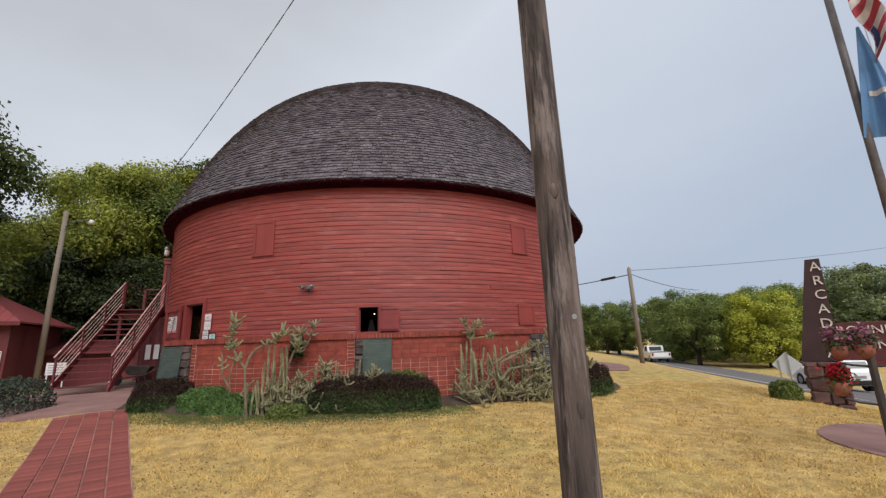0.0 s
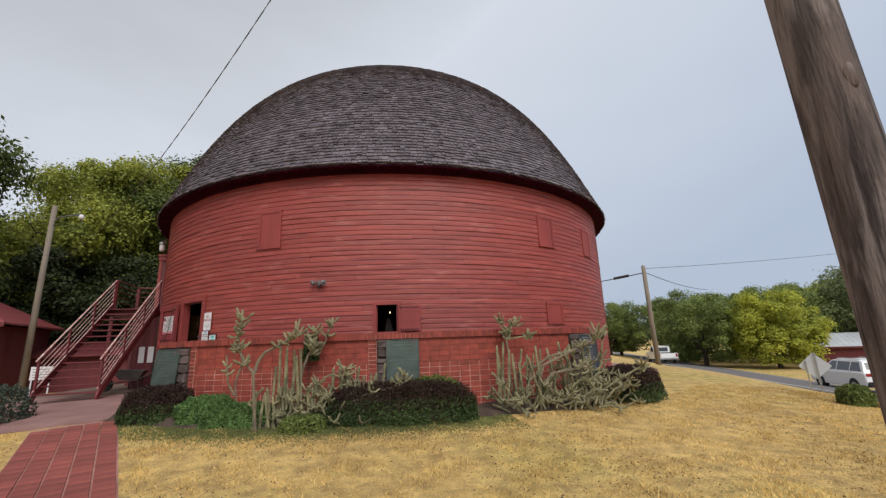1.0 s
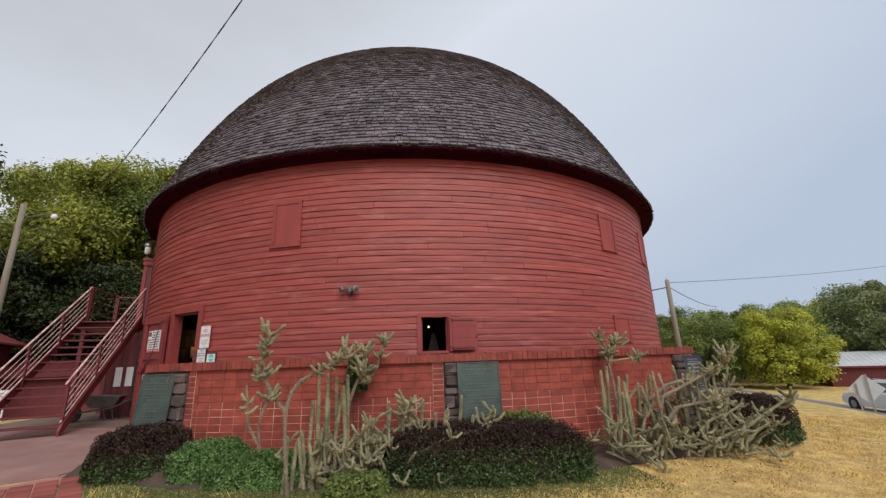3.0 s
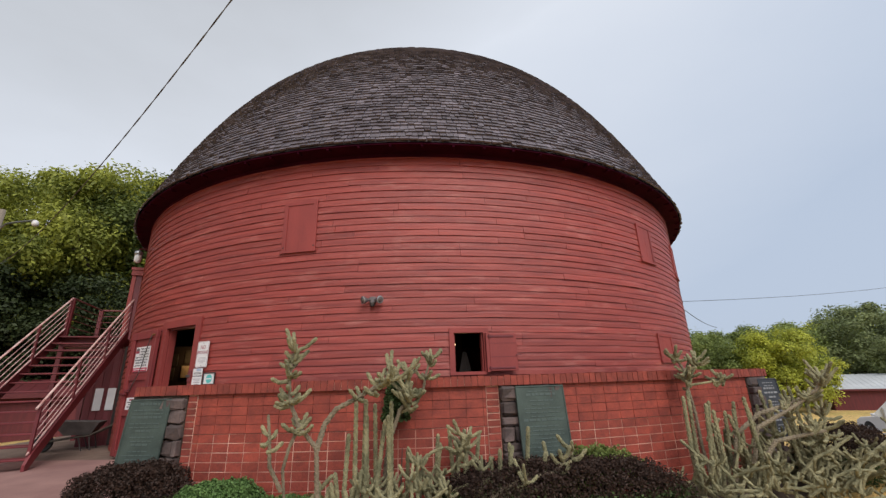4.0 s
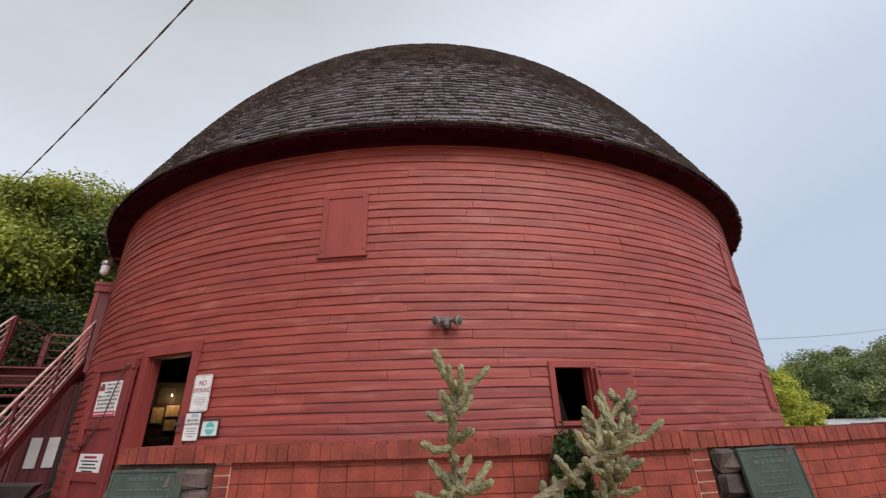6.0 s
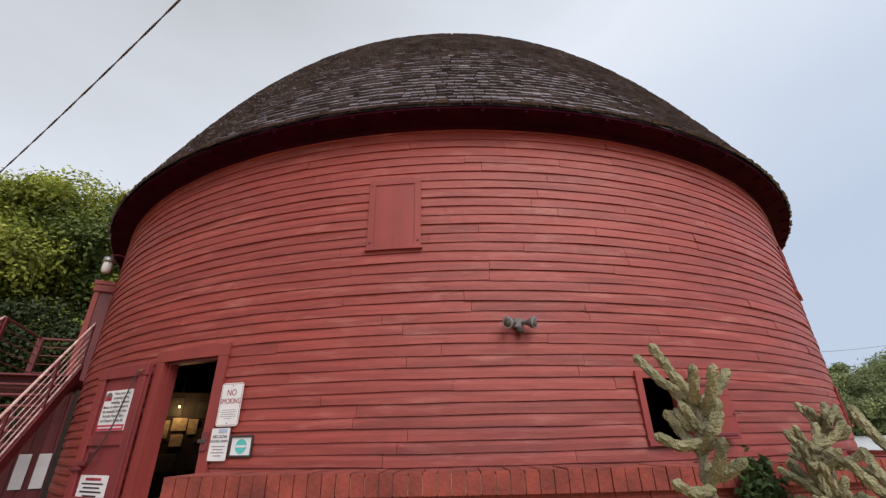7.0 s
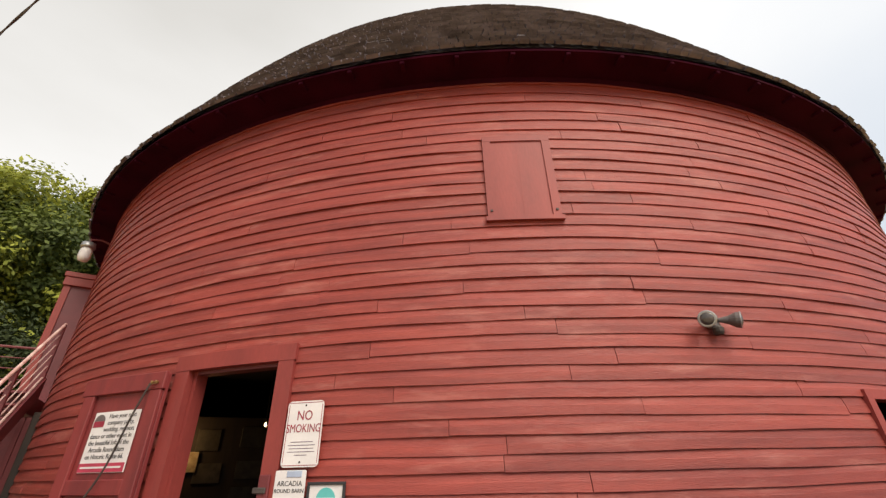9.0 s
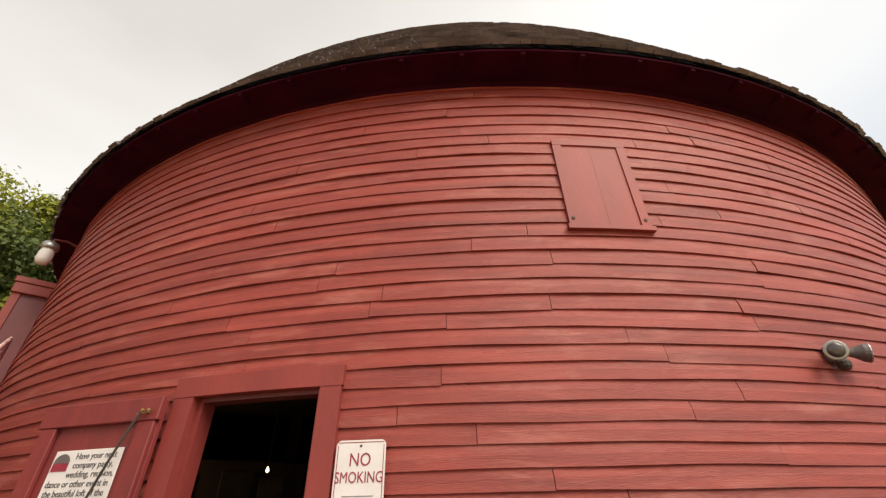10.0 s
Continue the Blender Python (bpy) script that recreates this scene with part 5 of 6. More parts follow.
def planting():
    # raised soil of the bed along the low wall
    b = Build()
    rows = 60
    for i in range(rows + 1):
        a = -21.5 + 60 * i / rows
        for r, lift in ((RW - 0.05, 0.10), (RW + 0.5, 0.10), (RW + 0.55, 0.06), (RW + 0.74 + 0.10 * math.sin(i * 0.9) + 0.06 * math.sin(i * 2.3), -0.03)):
            x, y, _ = polar(a, r)
            b.v.append((x, y, height(x, y) + lift + 0.02 * math.sin(i * 1.7 + r * 3)))
    for i in range(rows):
        for j in range(3):
            k = i * 4 + j
            b.f.append((k, k + 1, k + 5, k + 4))
    tagged(part("bed_soil", b, DIRT, None, smooth=True), "dark bare soil of the planting bed", "soil", kind="structure")
    hedge = (("brown_leaves", BARBERRY, 30000, 0.014, 0.34, 1.0), ("green_leaves", HEDGEGREEN, 18000, 0.018, 0.0, 0.44))
    mound(31, -5.90, 9.0, (1.22, 0.80, 0.60), hedge, "clipped brown barberry hedge with green foot", rz=14)
    mound(32, -1.45, 8.42, (2.55, 0.90, 0.62), (("brown_leaves", BARBERRY, 52000, 0.014, 0.40, 1.0), ("green_leaves", HEDGEGREEN, 36000, 0.018, 0.0, 0.52)), "long clipped brown barberry hedge with green foot", rz=0)
    mound(33, 3.10, 9.88, (1.15, 1.1, 0.66), hedge, "rounded brown barberry hedge beside the cactus", rz=35)
    jun = (("foliage", JUNIPER, 24000, 0.015, 0.0, 1.0),)
    mound(41, -4.95, 8.85, (0.95, 0.70, 0.44), jun, "bright green low juniper bush", "juniper_bush", 10, "bush")
    mound(42, -4.22, 8.52, (1.35, 0.62, 0.36), jun, "bright green spreading juniper bush", "juniper_bush", -5, "bush")
    mound(43, -2.95, 7.98, (0.7, 0.45, 0.22), (("foliage", MIDGREEN, 3500, 0.022, 0.0, 1.0),), "small pale green shrub under the cactus", "shrub", 0, "bush")
    mound(44, -0.95, 8.80, (1.15, 0.5, 0.64), (("foliage", MIDGREEN, 7000, 0.024, 0.5, 1.0),), "small yellow-green shrub below the plaque", "shrub", 0, "bush")
    mound(45, -9.6, 9.3, (1.6, 1.3, 0.75), (("foliage", GREYGREEN, 5200, 0.030, 0.0, 1.0),), "loose grey-green rose bush beside the path", "rose_bush", 0, "bush")
    mound(46, -10.9, 10.0, (1.5, 1.2, 0.7), (("foliage", GREYGREEN, 4300, 0.030, 0.0, 1.0),), "loose grey-green rose bush beside the path", "rose_bush", 0, "bush")
    mound(47, -3.10, 8.74, (0.32, 0.22, 1.42), (("foliage", HEDGEGREEN, 5500, 0.026, 0.72, 1.0),), "dark green ivy clump on the low wall", "ivy", 0, "ivy", 3)
    base = (-3.62, 8.05)
    g = height(*base)
    stems = [
        ([(-3.70, 8.0, g), (-3.74, 7.96, 0.95), (-3.77, 7.95, 1.38), (-3.94, 7.95, 1.57), (-4.03, 7.95, 1.77), (-4.06, 7.95, 2.00), (-4.02, 7.95, 2.21)], 0.030, [(0.50, 5, 0.14), (0.68, 3, 0.20), (0.74, 4, 0.12), (0.86, 4, 0.19), (0.94, 2, 0.13), (1.0, 7, 0.19)]),
        ([(-3.94, 7.95, 1.56), (-4.01, 7.95, 1.39), (-4.05, 7.95, 1.22), (-4.02, 7.97, 0.95)], 0.022, []),
        ([(-4.05, 7.95, 1.05), (-4.15, 7.90, 1.26), (-4.17, 7.90, 1.47), (-4.20, 7.90, 1.68)], 0.024, [(0.66, 2, 0.13)]),
        ([(-3.77, 7.96, 1.36), (-3.72, 8.0, 1.57), (-3.62, 8.0, 1.70), (-3.43, 8.0, 1.79), (-3.25, 8.0, 1.89), (-3.13, 8.0, 1.98)], 0.034, [(0.66, 1, 0.15), (0.82, 5, 0.15), (1.0, 8, 0.20)]),
        ([(-3.22, 8.45, 0.75), (-3.18, 8.45, 1.20), (-3.13, 8.45, 1.42), (-3.05, 8.45, 1.64), (-2.94, 8.45, 1.77)], 0.034, [(0.92, 5, 0.15), (1.0, 8, 0.19)]),
        ([(-3.00, 8.50, 1.66), (-2.98, 8.50, 1.84), (-2.96, 8.50, 2.02)], 0.028, [(0.5, 8, 0.20), (1.0, 8, 0.18)]),
        ([(-2.90, 8.58, 1.66), (-2.80, 8.60, 1.84), (-2.77, 8.60, 2.00), (-2.71, 8.60, 2.17)], 0.022, [(0.66, 2, 0.18), (1.0, 7, 0.14)]),
        ([(-2.5, 8.5, 0.80), (-2.45, 8.45, 1.15), (-2.40, 8.42, 1.36)], 0.028, [(0.6, 3, 0.14), (1.0, 9, 0.17)]),
        ([(-2.4, 8.2, 0.75), (-1.95, 8.2, 0.98), (-1.55, 8.22, 1.05), (-1.35, 8.25, 1.22)], 0.026, [(0.4, 4, 0.13), (0.8, 5, 0.13), (1.0, 4, 0.15)]),
    ]
    rnd = random.Random(51)
    cols = [(-3.52 + 0.05 * i + rnd.uniform(-0.02, 0.02), 8.25 + rnd.uniform(-0.05, 0.20), rnd.uniform(0.95, 1.32)) for i in range(9)]
    cols += [(-3.80 + 0.07 * i + rnd.uniform(-0.02, 0.02), 8.10 + rnd.uniform(-0.05, 0.15), rnd.uniform(0.4, 0.75)) for i in range(7)]
    cols += [(-3.0 + 0.085 * i, 8.5 + rnd.uniform(-0.12, 0.2), rnd.uniform(0.55, 1.0)) for i in range(18)]
    cholla(61, base[0], base[1], stems, cols, [(-3.1, 8.30, 0.22, 0.10, 40), (-2.55, 8.36, 0.26, 0.10, 44)], "tall grey-green cholla cactus with arching woody stems")
    bx, by = 1.15, 9.0
    stems = [
        ([(0.58, 9.05, 0.55), (0.55, 9.1, 1.07), (0.55, 9.1, 1.47), (0.52, 9.1, 1.74), (0.53, 9.1, 1.90), (0.48, 9.1, 2.04), (0.42, 9.1, 2.11)], 0.030, [(0.60, 5, 0.18), (0.68, 7, 0.19), (1.0, 7, 0.15)]),
        ([(0.53, 9.1, 1.86), (0.62, 9.1, 1.99), (0.68, 9.1, 2.10)], 0.020, [(1.0, 7, 0.16)]),
        ([(0.54, 9.1, 1.78), (0.82, 9.1, 1.81), (0.99, 9.1, 1.85)], 0.020, [(0.75, 3, 0.11), (1.0, 4, 0.13)]),
        ([(0.80, 9.0, 0.70), (0.94, 9.0, 1.21), (1.29, 9.0, 1.43), (1.74, 9.0, 1.53), (2.10, 9.0, 1.67), (2.24, 9.0, 1.80)], 0.036, [(0.58, 3, 0.15), (0.9, 6, 0.18), (1.0, 6, 0.22)]),
        ([(1.00, 8.9, 0.90), (1.14, 8.9, 1.28), (1.53, 8.9, 1.44), (1.86, 8.9, 1.59)], 0.034, [(0.7, 3, 0.15), (1.0, 5, 0.18)]),
        ([(1.10, 8.85, 0.95), (1.29, 8.85, 1.14), (1.64, 8.85, 1.19), (1.95, 8.85, 1.23)], 0.034, [(0.8, 4, 0.15), (1.0, 6, 0.17)]),
        ([(2.0, 8.9, 0.7), (2.5, 8.85, 1.0), (2.95, 8.9, 1.2)], 0.030, [(0.5, 5, 0.15), (1.0, 7, 0.17)]),
        ([(2.05, 9.2, 0.6), (2.35, 9.25, 1.3), (2.42, 9.25, 1.80)], 0.030, [(0.6, 6, 0.16), (1.0, 7, 0.17)]),
    ]
    cols = [(0.28 + 0.055 * i + rnd.uniform(-0.03, 0.03), 8.78 + rnd.uniform(-0.15, 0.35) + 0.012 * i, rnd.uniform(0.5, 1.3)) for i in range(34)]
    cholla(62, bx, by, stems, cols, [(0.40, 8.70, 0.15, 0.10, 16), (1.75, 9.0, 0.34, 0.16, 48), (2.3, 9.2, 0.28, 0.18, 46), (1.2, 8.82, 0.3, 0.10, 22)], "wide grey-green cholla cactus with upright columns")


def grass_blades():
    rng = np.random.default_rng(77)
    n = 300000
    y = 1.5 + 10.5 * rng.random(n) ** 1.15
    x = -9.5 + 21 * rng.random(n)
    d = np.hypot(x - CX, y - CY)
    side = (x - PATH_A.x) * PATH_L.x + (y - PATH_A.y) * PATH_L.y
    keep = (d > RW + 0.72) & ((side < -0.02) | (side > 1.2)) & (np.hypot(x - 6.5, y - 5.75) > 1.37) & ~((x < -6.2) & (y > 8.9))
    x, y = x[keep], y[keep]
    z = np.array([height(a, c) for a, c in zip(x, y)])
    clump = np.sin(x * 5.1 + 1.3 * np.sin(y * 3.7)) + np.sin(y * 6.3 + 1.1 * np.sin(x * 4.4)) + 0.8 * np.sin(x * 13 + y * 11)
    h = rng.uniform(0.012, 0.040, len(x)) * (1.0 + 0.42 * np.clip(clump, -1.2, 2.2))
    a = rng.uniform(0, 2 * math.pi, len(x))
    lean = rng.normal(0, 0.035, (len(x), 2))
    w = rng.uniform(0.003, 0.008, len(x))
    p = np.stack([x, y, z - 0.004], 1)
    s = np.stack([np.cos(a) * w, np.sin(a) * w, 0 * w], 1)
    t = p + np.stack([lean[:, 0], lean[:, 1], h], 1)
    me = bpy.data.meshes.new("grass_blades")
    k = len(x)
    me.vertices.add(3 * k)
    me.vertices.foreach_set("co", np.stack([p - s, p + s, t], 1).ravel())
    me.loops.add(3 * k)
    me.loops.foreach_set("vertex_index", np.arange(3 * k, dtype=np.int32))
    me.polygons.add(k)
    me.polygons.foreach_set("loop_start", np.arange(0, 3 * k, 3, dtype=np.int32))
    me.update(calc_edges=True)
    me.materials.append(DRYGRASS)
    tagged(new("grass", me), "short dry straw-coloured grass blades of the lawn", "grass", kind="stuff")
    # a greener strip where the bed is watered
    q = []
    for _ in range(38000):
        a, r = rng.uniform(-20, 16), RW + 0.70 + abs(rng.normal(0, 0.32))
        x, y, _ = polar(a, r)
        q.append((x, y, height(x, y) + 0.012))
    me = leaves(np.array(q), 0.012, rng, 1.6)
    me.materials.append(GREENBLADE)
    tagged(new("green_grass", me), "short green grass along the planting bed", "grass", kind="stuff")


def leaf_litter():
    """Small dead leaves and bare tufts strewn over the lawn."""
    rng = np.random.default_rng(78)
    n = 42000
    x, y = -8 + 21 * rng.random(n), 1.0 + 11 * rng.random(n)
    wave = np.sin(x * 1.7 + 0.6 * np.sin(y * 1.3)) + np.sin(y * 2.1 + x * 0.8)
    keep = (np.hypot(x - CX, y - CY) > RW + 0.8) & (wave + rng.normal(0, 0.9, n) > 0.2) & (rng.random(n) < np.where(x > 2.2, 0.35, 1.0))
    p = np.array([(a, c, height(a, c) + 0.012) for a, c in zip(x[keep], y[keep])])
    me = leaves(p, 0.0135, rng, 0.25)
    m = material("dead_leaf", (0.27, 0.17, 0.075), (0.15, 0.09, 0.045), 3, 20, 0.9, 0, per="island", spread=0.5)
    me.materials.append(m)
    tagged(new("leaf_litter", me), "small dead brown leaves strewn over the lawn", "litter", kind="stuff")


leaf_litter()
plant_trees()
planting()
grass_blades()


# ---------------------------------------------------------------- poles, wires and small buildings
POLEWOOD = material("weathered_pole", (0.145, 0.106, 0.093), (0.030, 0.022, 0.021), 4.0, 34, 0.9, 0.8, 0.012, stretch=(3, 3, 0.35), fine_amount=0.3)
weather(POLEWOOD, (0.25, 0.205, 0.190), 2.6, 0.50, 0.58, 0.70, (3.0, 3.0, 0.45))
weather(POLEWOOD, (0.020, 0.013, 0.013), 3.4, 0.53, 0.60, 0.85, (4.0, 4.0, 0.30))
PALEPOLE = material("pale_pole", (0.26, 0.215, 0.17), (0.17, 0.14, 0.11), 2, 30, 0.9, 0.5, stretch=(3, 3, 0.4))
CABLE = material("black_cable", (0.035, 0.035, 0.038), rough=0.6, bump=0)
GREYCABLE = material("grey_twisted_cable", (0.12, 0.115, 0.12), rough=0.7, bump=0)


def hang(p, q, sag, n=40):
    p, q = Vector(p), Vector(q)
    return [p.lerp(q, i / n) - Vector((0, 0, 4 * sag * (i / n) * (1 - i / n))) for i in range(n + 1)]


def near_pole():
    t = thing("utility_pole", 0.624, 2.178, 0.0, "weathered brown wooden utility pole standing in the lawn", "pole")
    z0 = height(0.624, 2.178) - 0.3
    b = Build()
    rnd = random.Random(91)
    n, sides = 90, 28
    top = 7.75
    ph = [rnd.uniform(0, 6.28) for _ in range(8)]
    for i in range(n + 1):
        z = z0 + (top - z0) * i / n
        r = 0.096 - 0.0016 * z
        for s in range(sides):
            a = 2 * math.pi * s / sides
            k = 1 + 0.018 * math.sin(3 * a + ph[0] + z * 0.6) + 0.012 * math.sin(7 * a + ph[1] + 1.3 * math.sin(z * 1.1)) + 0.020 * max(0, math.sin(z * 2.3 + ph[2])) ** 8 * math.cos(a - ph[3])
            if math.sin(11 * a + ph[4] + 0.8 * math.sin(z * 0.9)) > 0.93:
                k -= 0.05
            b.v.append((0.006 * z + r * k * math.cos(a), 0.036 * z + r * k * math.sin(a), z))
    for i in range(n):
        for s in range(sides):
            p, q = i * sides + s, i * sides + (s + 1) % sides
            b.f.append((p, q, q + sides, p + sides))
    b.f.append(tuple(n * sides + s for s in range(sides)))
    part("shaft", b, POLEWOOD, t, smooth=True)
    tag = Build().lathe([(0.014, 0), (0.014, 0.004), (0.006, 0.004)], 16, pose(0.042, -0.020, 1.80, 90, 0, 12))
    part("tag", tag, STEEL, t, "small round metal tag")
    for z, a in ((0.95, -100), (1.35, -80), (2.5, -95)):
        r = 0.088
        b = Build().lathe([(0.030, 0), (0.024, 0.007), (0.008, 0.010)], 12, pose(0.006 * z + r * math.cos(radians(a)), 0.036 * z + r * math.sin(radians(a)), z, 90, 0, a + 90) @ Matrix.Diagonal((0.8, 1.7, 1, 1)))
        part("knot", b, POLEWOOD, t, smooth=True)
    part("insulator", Build().lathe([(0.02, 0), (0.035, 0.03), (0.02, 0.06), (0.03, 0.09)], 12, pose(0.03, 0.20, 7.36, 60, 0, 45)), STEEL, t)


def wires():
    w = thing("service_cable", 0.66, 2.42, 7.396, "twisted grey service cable hanging across the sky", "cable")
    pts = [p - Vector((0.66, 2.42, 7.396)) for p in hang((0.66, 2.42, 7.396), (-19.925, 20.04, 7.317), 2.684, 260)]
    for ph in (0, math.pi):
        tw = [p + Vector((0.7 * math.cos(i * 1.05 + ph), 0.7 * math.cos(i * 1.05 + ph), math.sin(i * 1.05 + ph))) * 0.0034 for i, p in enumerate(pts)]
        part("strand", Build().tube(tw, 0.0045, 5), GREYCABLE, w)
    runs = (((11.68, 25.7, 5.55), (-1.0, 40.0, 6.2), 0.5, 0.030), ((11.68, 25.7, 5.6), (26.2, 42.4, 6.2), 0.25, 0.022), ((11.68, 25.7, 5.80), (60.0, 46.0, 11.9), 0.5, 0.014))
    for p, q, sag, r in runs:
        c = thing("overhead_wire", *p, "thin dark overhead wire from the far pole", "cable", "overhead wires")
        pts = [v - Vector(p) for v in hang(p, q, sag)]
        part("wire", Build().tube(pts, r, 5), CABLE, c)
        if r > 0.028:
            part("splice_box", Build().tube([pts[2] + Vector((0, 0, 0.02)), pts[4] + Vector((0, 0, 0.02))], 0.085, 8), CABLE, c, "black cable splice")
            part("splice_box", Build().tube([pts[8], pts[10]], 0.06, 8), CABLE, c)


def far_pole():
    x, y = 11.68, 25.7
    t = thing("utility_pole", x, y, height(x, y), "pale distant wooden utility pole beside the road", "pole")
    h = 5.95 - height(x, y)
    part("shaft", Build().tube([(0.05, 0, -0.3), (0.02, 0, h * 0.5), (0, 0, h)], [0.15, 0.13, 0.115], 10), PALEPOLE, t, smooth=True)
    part("insulator", Build().lathe([(0.03, 0), (0.05, 0.05), (0.03, 0.12)], 10, pose(0, 0, h)), STEEL, t)


def lamp_post():
    x, y = -19.19, 19.95
    g = height(x, y)
    t = thing("street_lamp", x, y, g, "pale wooden lamp post with a curved steel arm", "street lamp")
    part("post", Build().tube([(0, 0, -0.3), (0, 0, 8.95 - g)], [0.14, 0.10], 10), PALEPOLE, t, smooth=True)
    part("arm", Build().tube([(0.05, 0, 7.75 - g), (0.12, -0.03, 8.12 - g), (0.40, -0.12, 8.30 - g), (0.9, -0.25, 8.32 - g), (1.75, -0.5, 8.28 - g)], 0.035, 8), STEEL, t)
    part("lamp_head", Build().lathe([(0.04, 0.12), (0.09, 0.08), (0.115, 0.0), (0.10, -0.08), (0.05, -0.12)], 14, pose(1.85, -0.53, 8.15 - g)), WHITE, t, "pale lamp head", smooth=True)


TYRE = material("black_tyre", (0.02, 0.02, 0.02), rough=0.85, bump=0.2)
TRAY = material("dull_grey_tray", (0.12, 0.10, 0.092), (0.065, 0.055, 0.052), 5, 50, 0.7, 0.3)
ROOFRED = material("red_metal_roof", (0.27, 0.060, 0.062), (0.21, 0.046, 0.050), 0.6, 40, 0.5, 0.15)
TINROOF = material("pale_tin_roof", (0.55, 0.57, 0.60), (0.45, 0.47, 0.50), 0.6, 30, 0.4, 0.1)
SHEDRED = material("dark_red_boards", (0.135, 0.020, 0.024), (0.095, 0.015, 0.018), 1.5, 40, 0.7, 0.3, stretch=(5, 5, 0.5))


def shed(name, x, y, rz, w, d, wall, rise, over, roofmat, label, hip=True, z=None):
    g = height(x, y) if z is None else z
    t = thing(name, x, y, g, label, "building", rz=rz)
    for x0, x1, y0, y1 in ((-w / 2, w / 2, -d / 2, -d / 2 + 0.12), (-w / 2, w / 2, d / 2 - 0.12, d / 2), (-w / 2, -w / 2 + 0.12, -d / 2 + 0.122, d / 2 - 0.122), (w / 2 - 0.12, w / 2, -d / 2 + 0.122, d / 2 - 0.122)):
        part("wall", Build().box(x0, x1, y0, y1, -0.5, wall, 0.01), SHEDRED, t)
    W, D, k = w / 2 + over, d / 2 + over, 0.08
    rx = max(W - D, 0.2) if hip else W
    b = Build()
    for dz in (0, k):
        b.v += [(-W, -D, wall + dz), (W, -D, wall + dz), (W, D, wall + dz), (-W, D, wall + dz), (-rx, 0, wall + rise + dz), (rx, 0, wall + rise + dz)]
    for o in (0, 6):
        b.f += [(o, o + 1, o + 5, o + 4), (o + 1, o + 2, o + 5), (o + 2, o + 3, o + 4, o + 5), (o + 3, o, o + 4)]
    for i in range(4):
        j = (i + 1) % 4
        b.f.append((i, j, j + 6, i + 6))
    roof_ob = part("roof", b, roofmat, t)
    n = int(2 * W / 0.45)
    for i in range(n + 1):
        x = -W + 2 * W * i / n
        top = 1.0 if abs(x) <= rx else max(0.02, (W - abs(x)) / (W - rx))
        part("roof_seam", Build().tube([(x, -D, wall + k + 0.01), (x, -D * (1 - top), wall + rise * top + k + 0.01)], 0.014, 4), roofmat, roof_ob)
    part("fascia", Build().box(-W, W, -D - 0.02, -D + 0.005, wall - 0.10, wall + k - 0.003, 0.005), SHEDRED, t)
    return t


def buildings():
    s = shed("red_shed", -23.1, 19.5, 24, 6.2, 5.2, 3.15, 1.9, 0.45, ROOFRED, "dark red board shed with a red metal hip roof")
    part("door", Build().box(2.1, 2.9, -2.645, -2.61, 0.0, 1.85, 0.01), REDDARK, s, "low dark red shed door")
    fr = Build()
    fr.tube([(2.05, -2.66, 1.2), (2.05, -2.66, 1.95), (2.95, -2.66, 1.95), (2.95, -2.66, 1.2)], 0.03, 6)
    part("white_bracket", fr, WHITE, s, "white painted bracket over the door")
    shed("low_building", -18.6, 25.6, 30, 9.0, 4.5, 1.75, 0.6, 0.35, SHEDRED, "long low dark red building behind the stairs", hip=False)
    b = shed("far_barn", 47.4, 45.0, -32, 15.0, 9.0, 1.9, 1.35, 0.3, TINROOF, "distant red barn with a pale tin roof", hip=False)
    shed("far_house", 20.5, 88.0, 0, 9.0, 7.0, 2.5, 1.8, 0.5, SHEDRED, "small distant dark house among trees")
    for x, y, z, rz, w, h, label in ((-14.9, 16.2, 0.55, 20, 0.62, 0.45, "white board sign standing beside the stairs"),):
        t = thing("board_sign", x, y, height(x, y), label, "sign", rz=rz)
        part("panel", Build().box(-w / 2, w / 2, -0.02, 0.02, z, z + h, 0.008), WHITE, t)
        for sx in (-0.25, 0.25):
            part("leg", Build().box(sx - 0.02, sx + 0.02, -0.015, 0.015, -0.05, z, 0.004), WHITE, t)
        for i in range(4):
            part("line", Build().box(-w / 2 + 0.07, w / 2 - 0.08 - 0.03 * (i % 2), -0.024, -0.021, z + 0.08 + 0.09 * i, z + 0.10 + 0.09 * i), LAMPGREY, t)


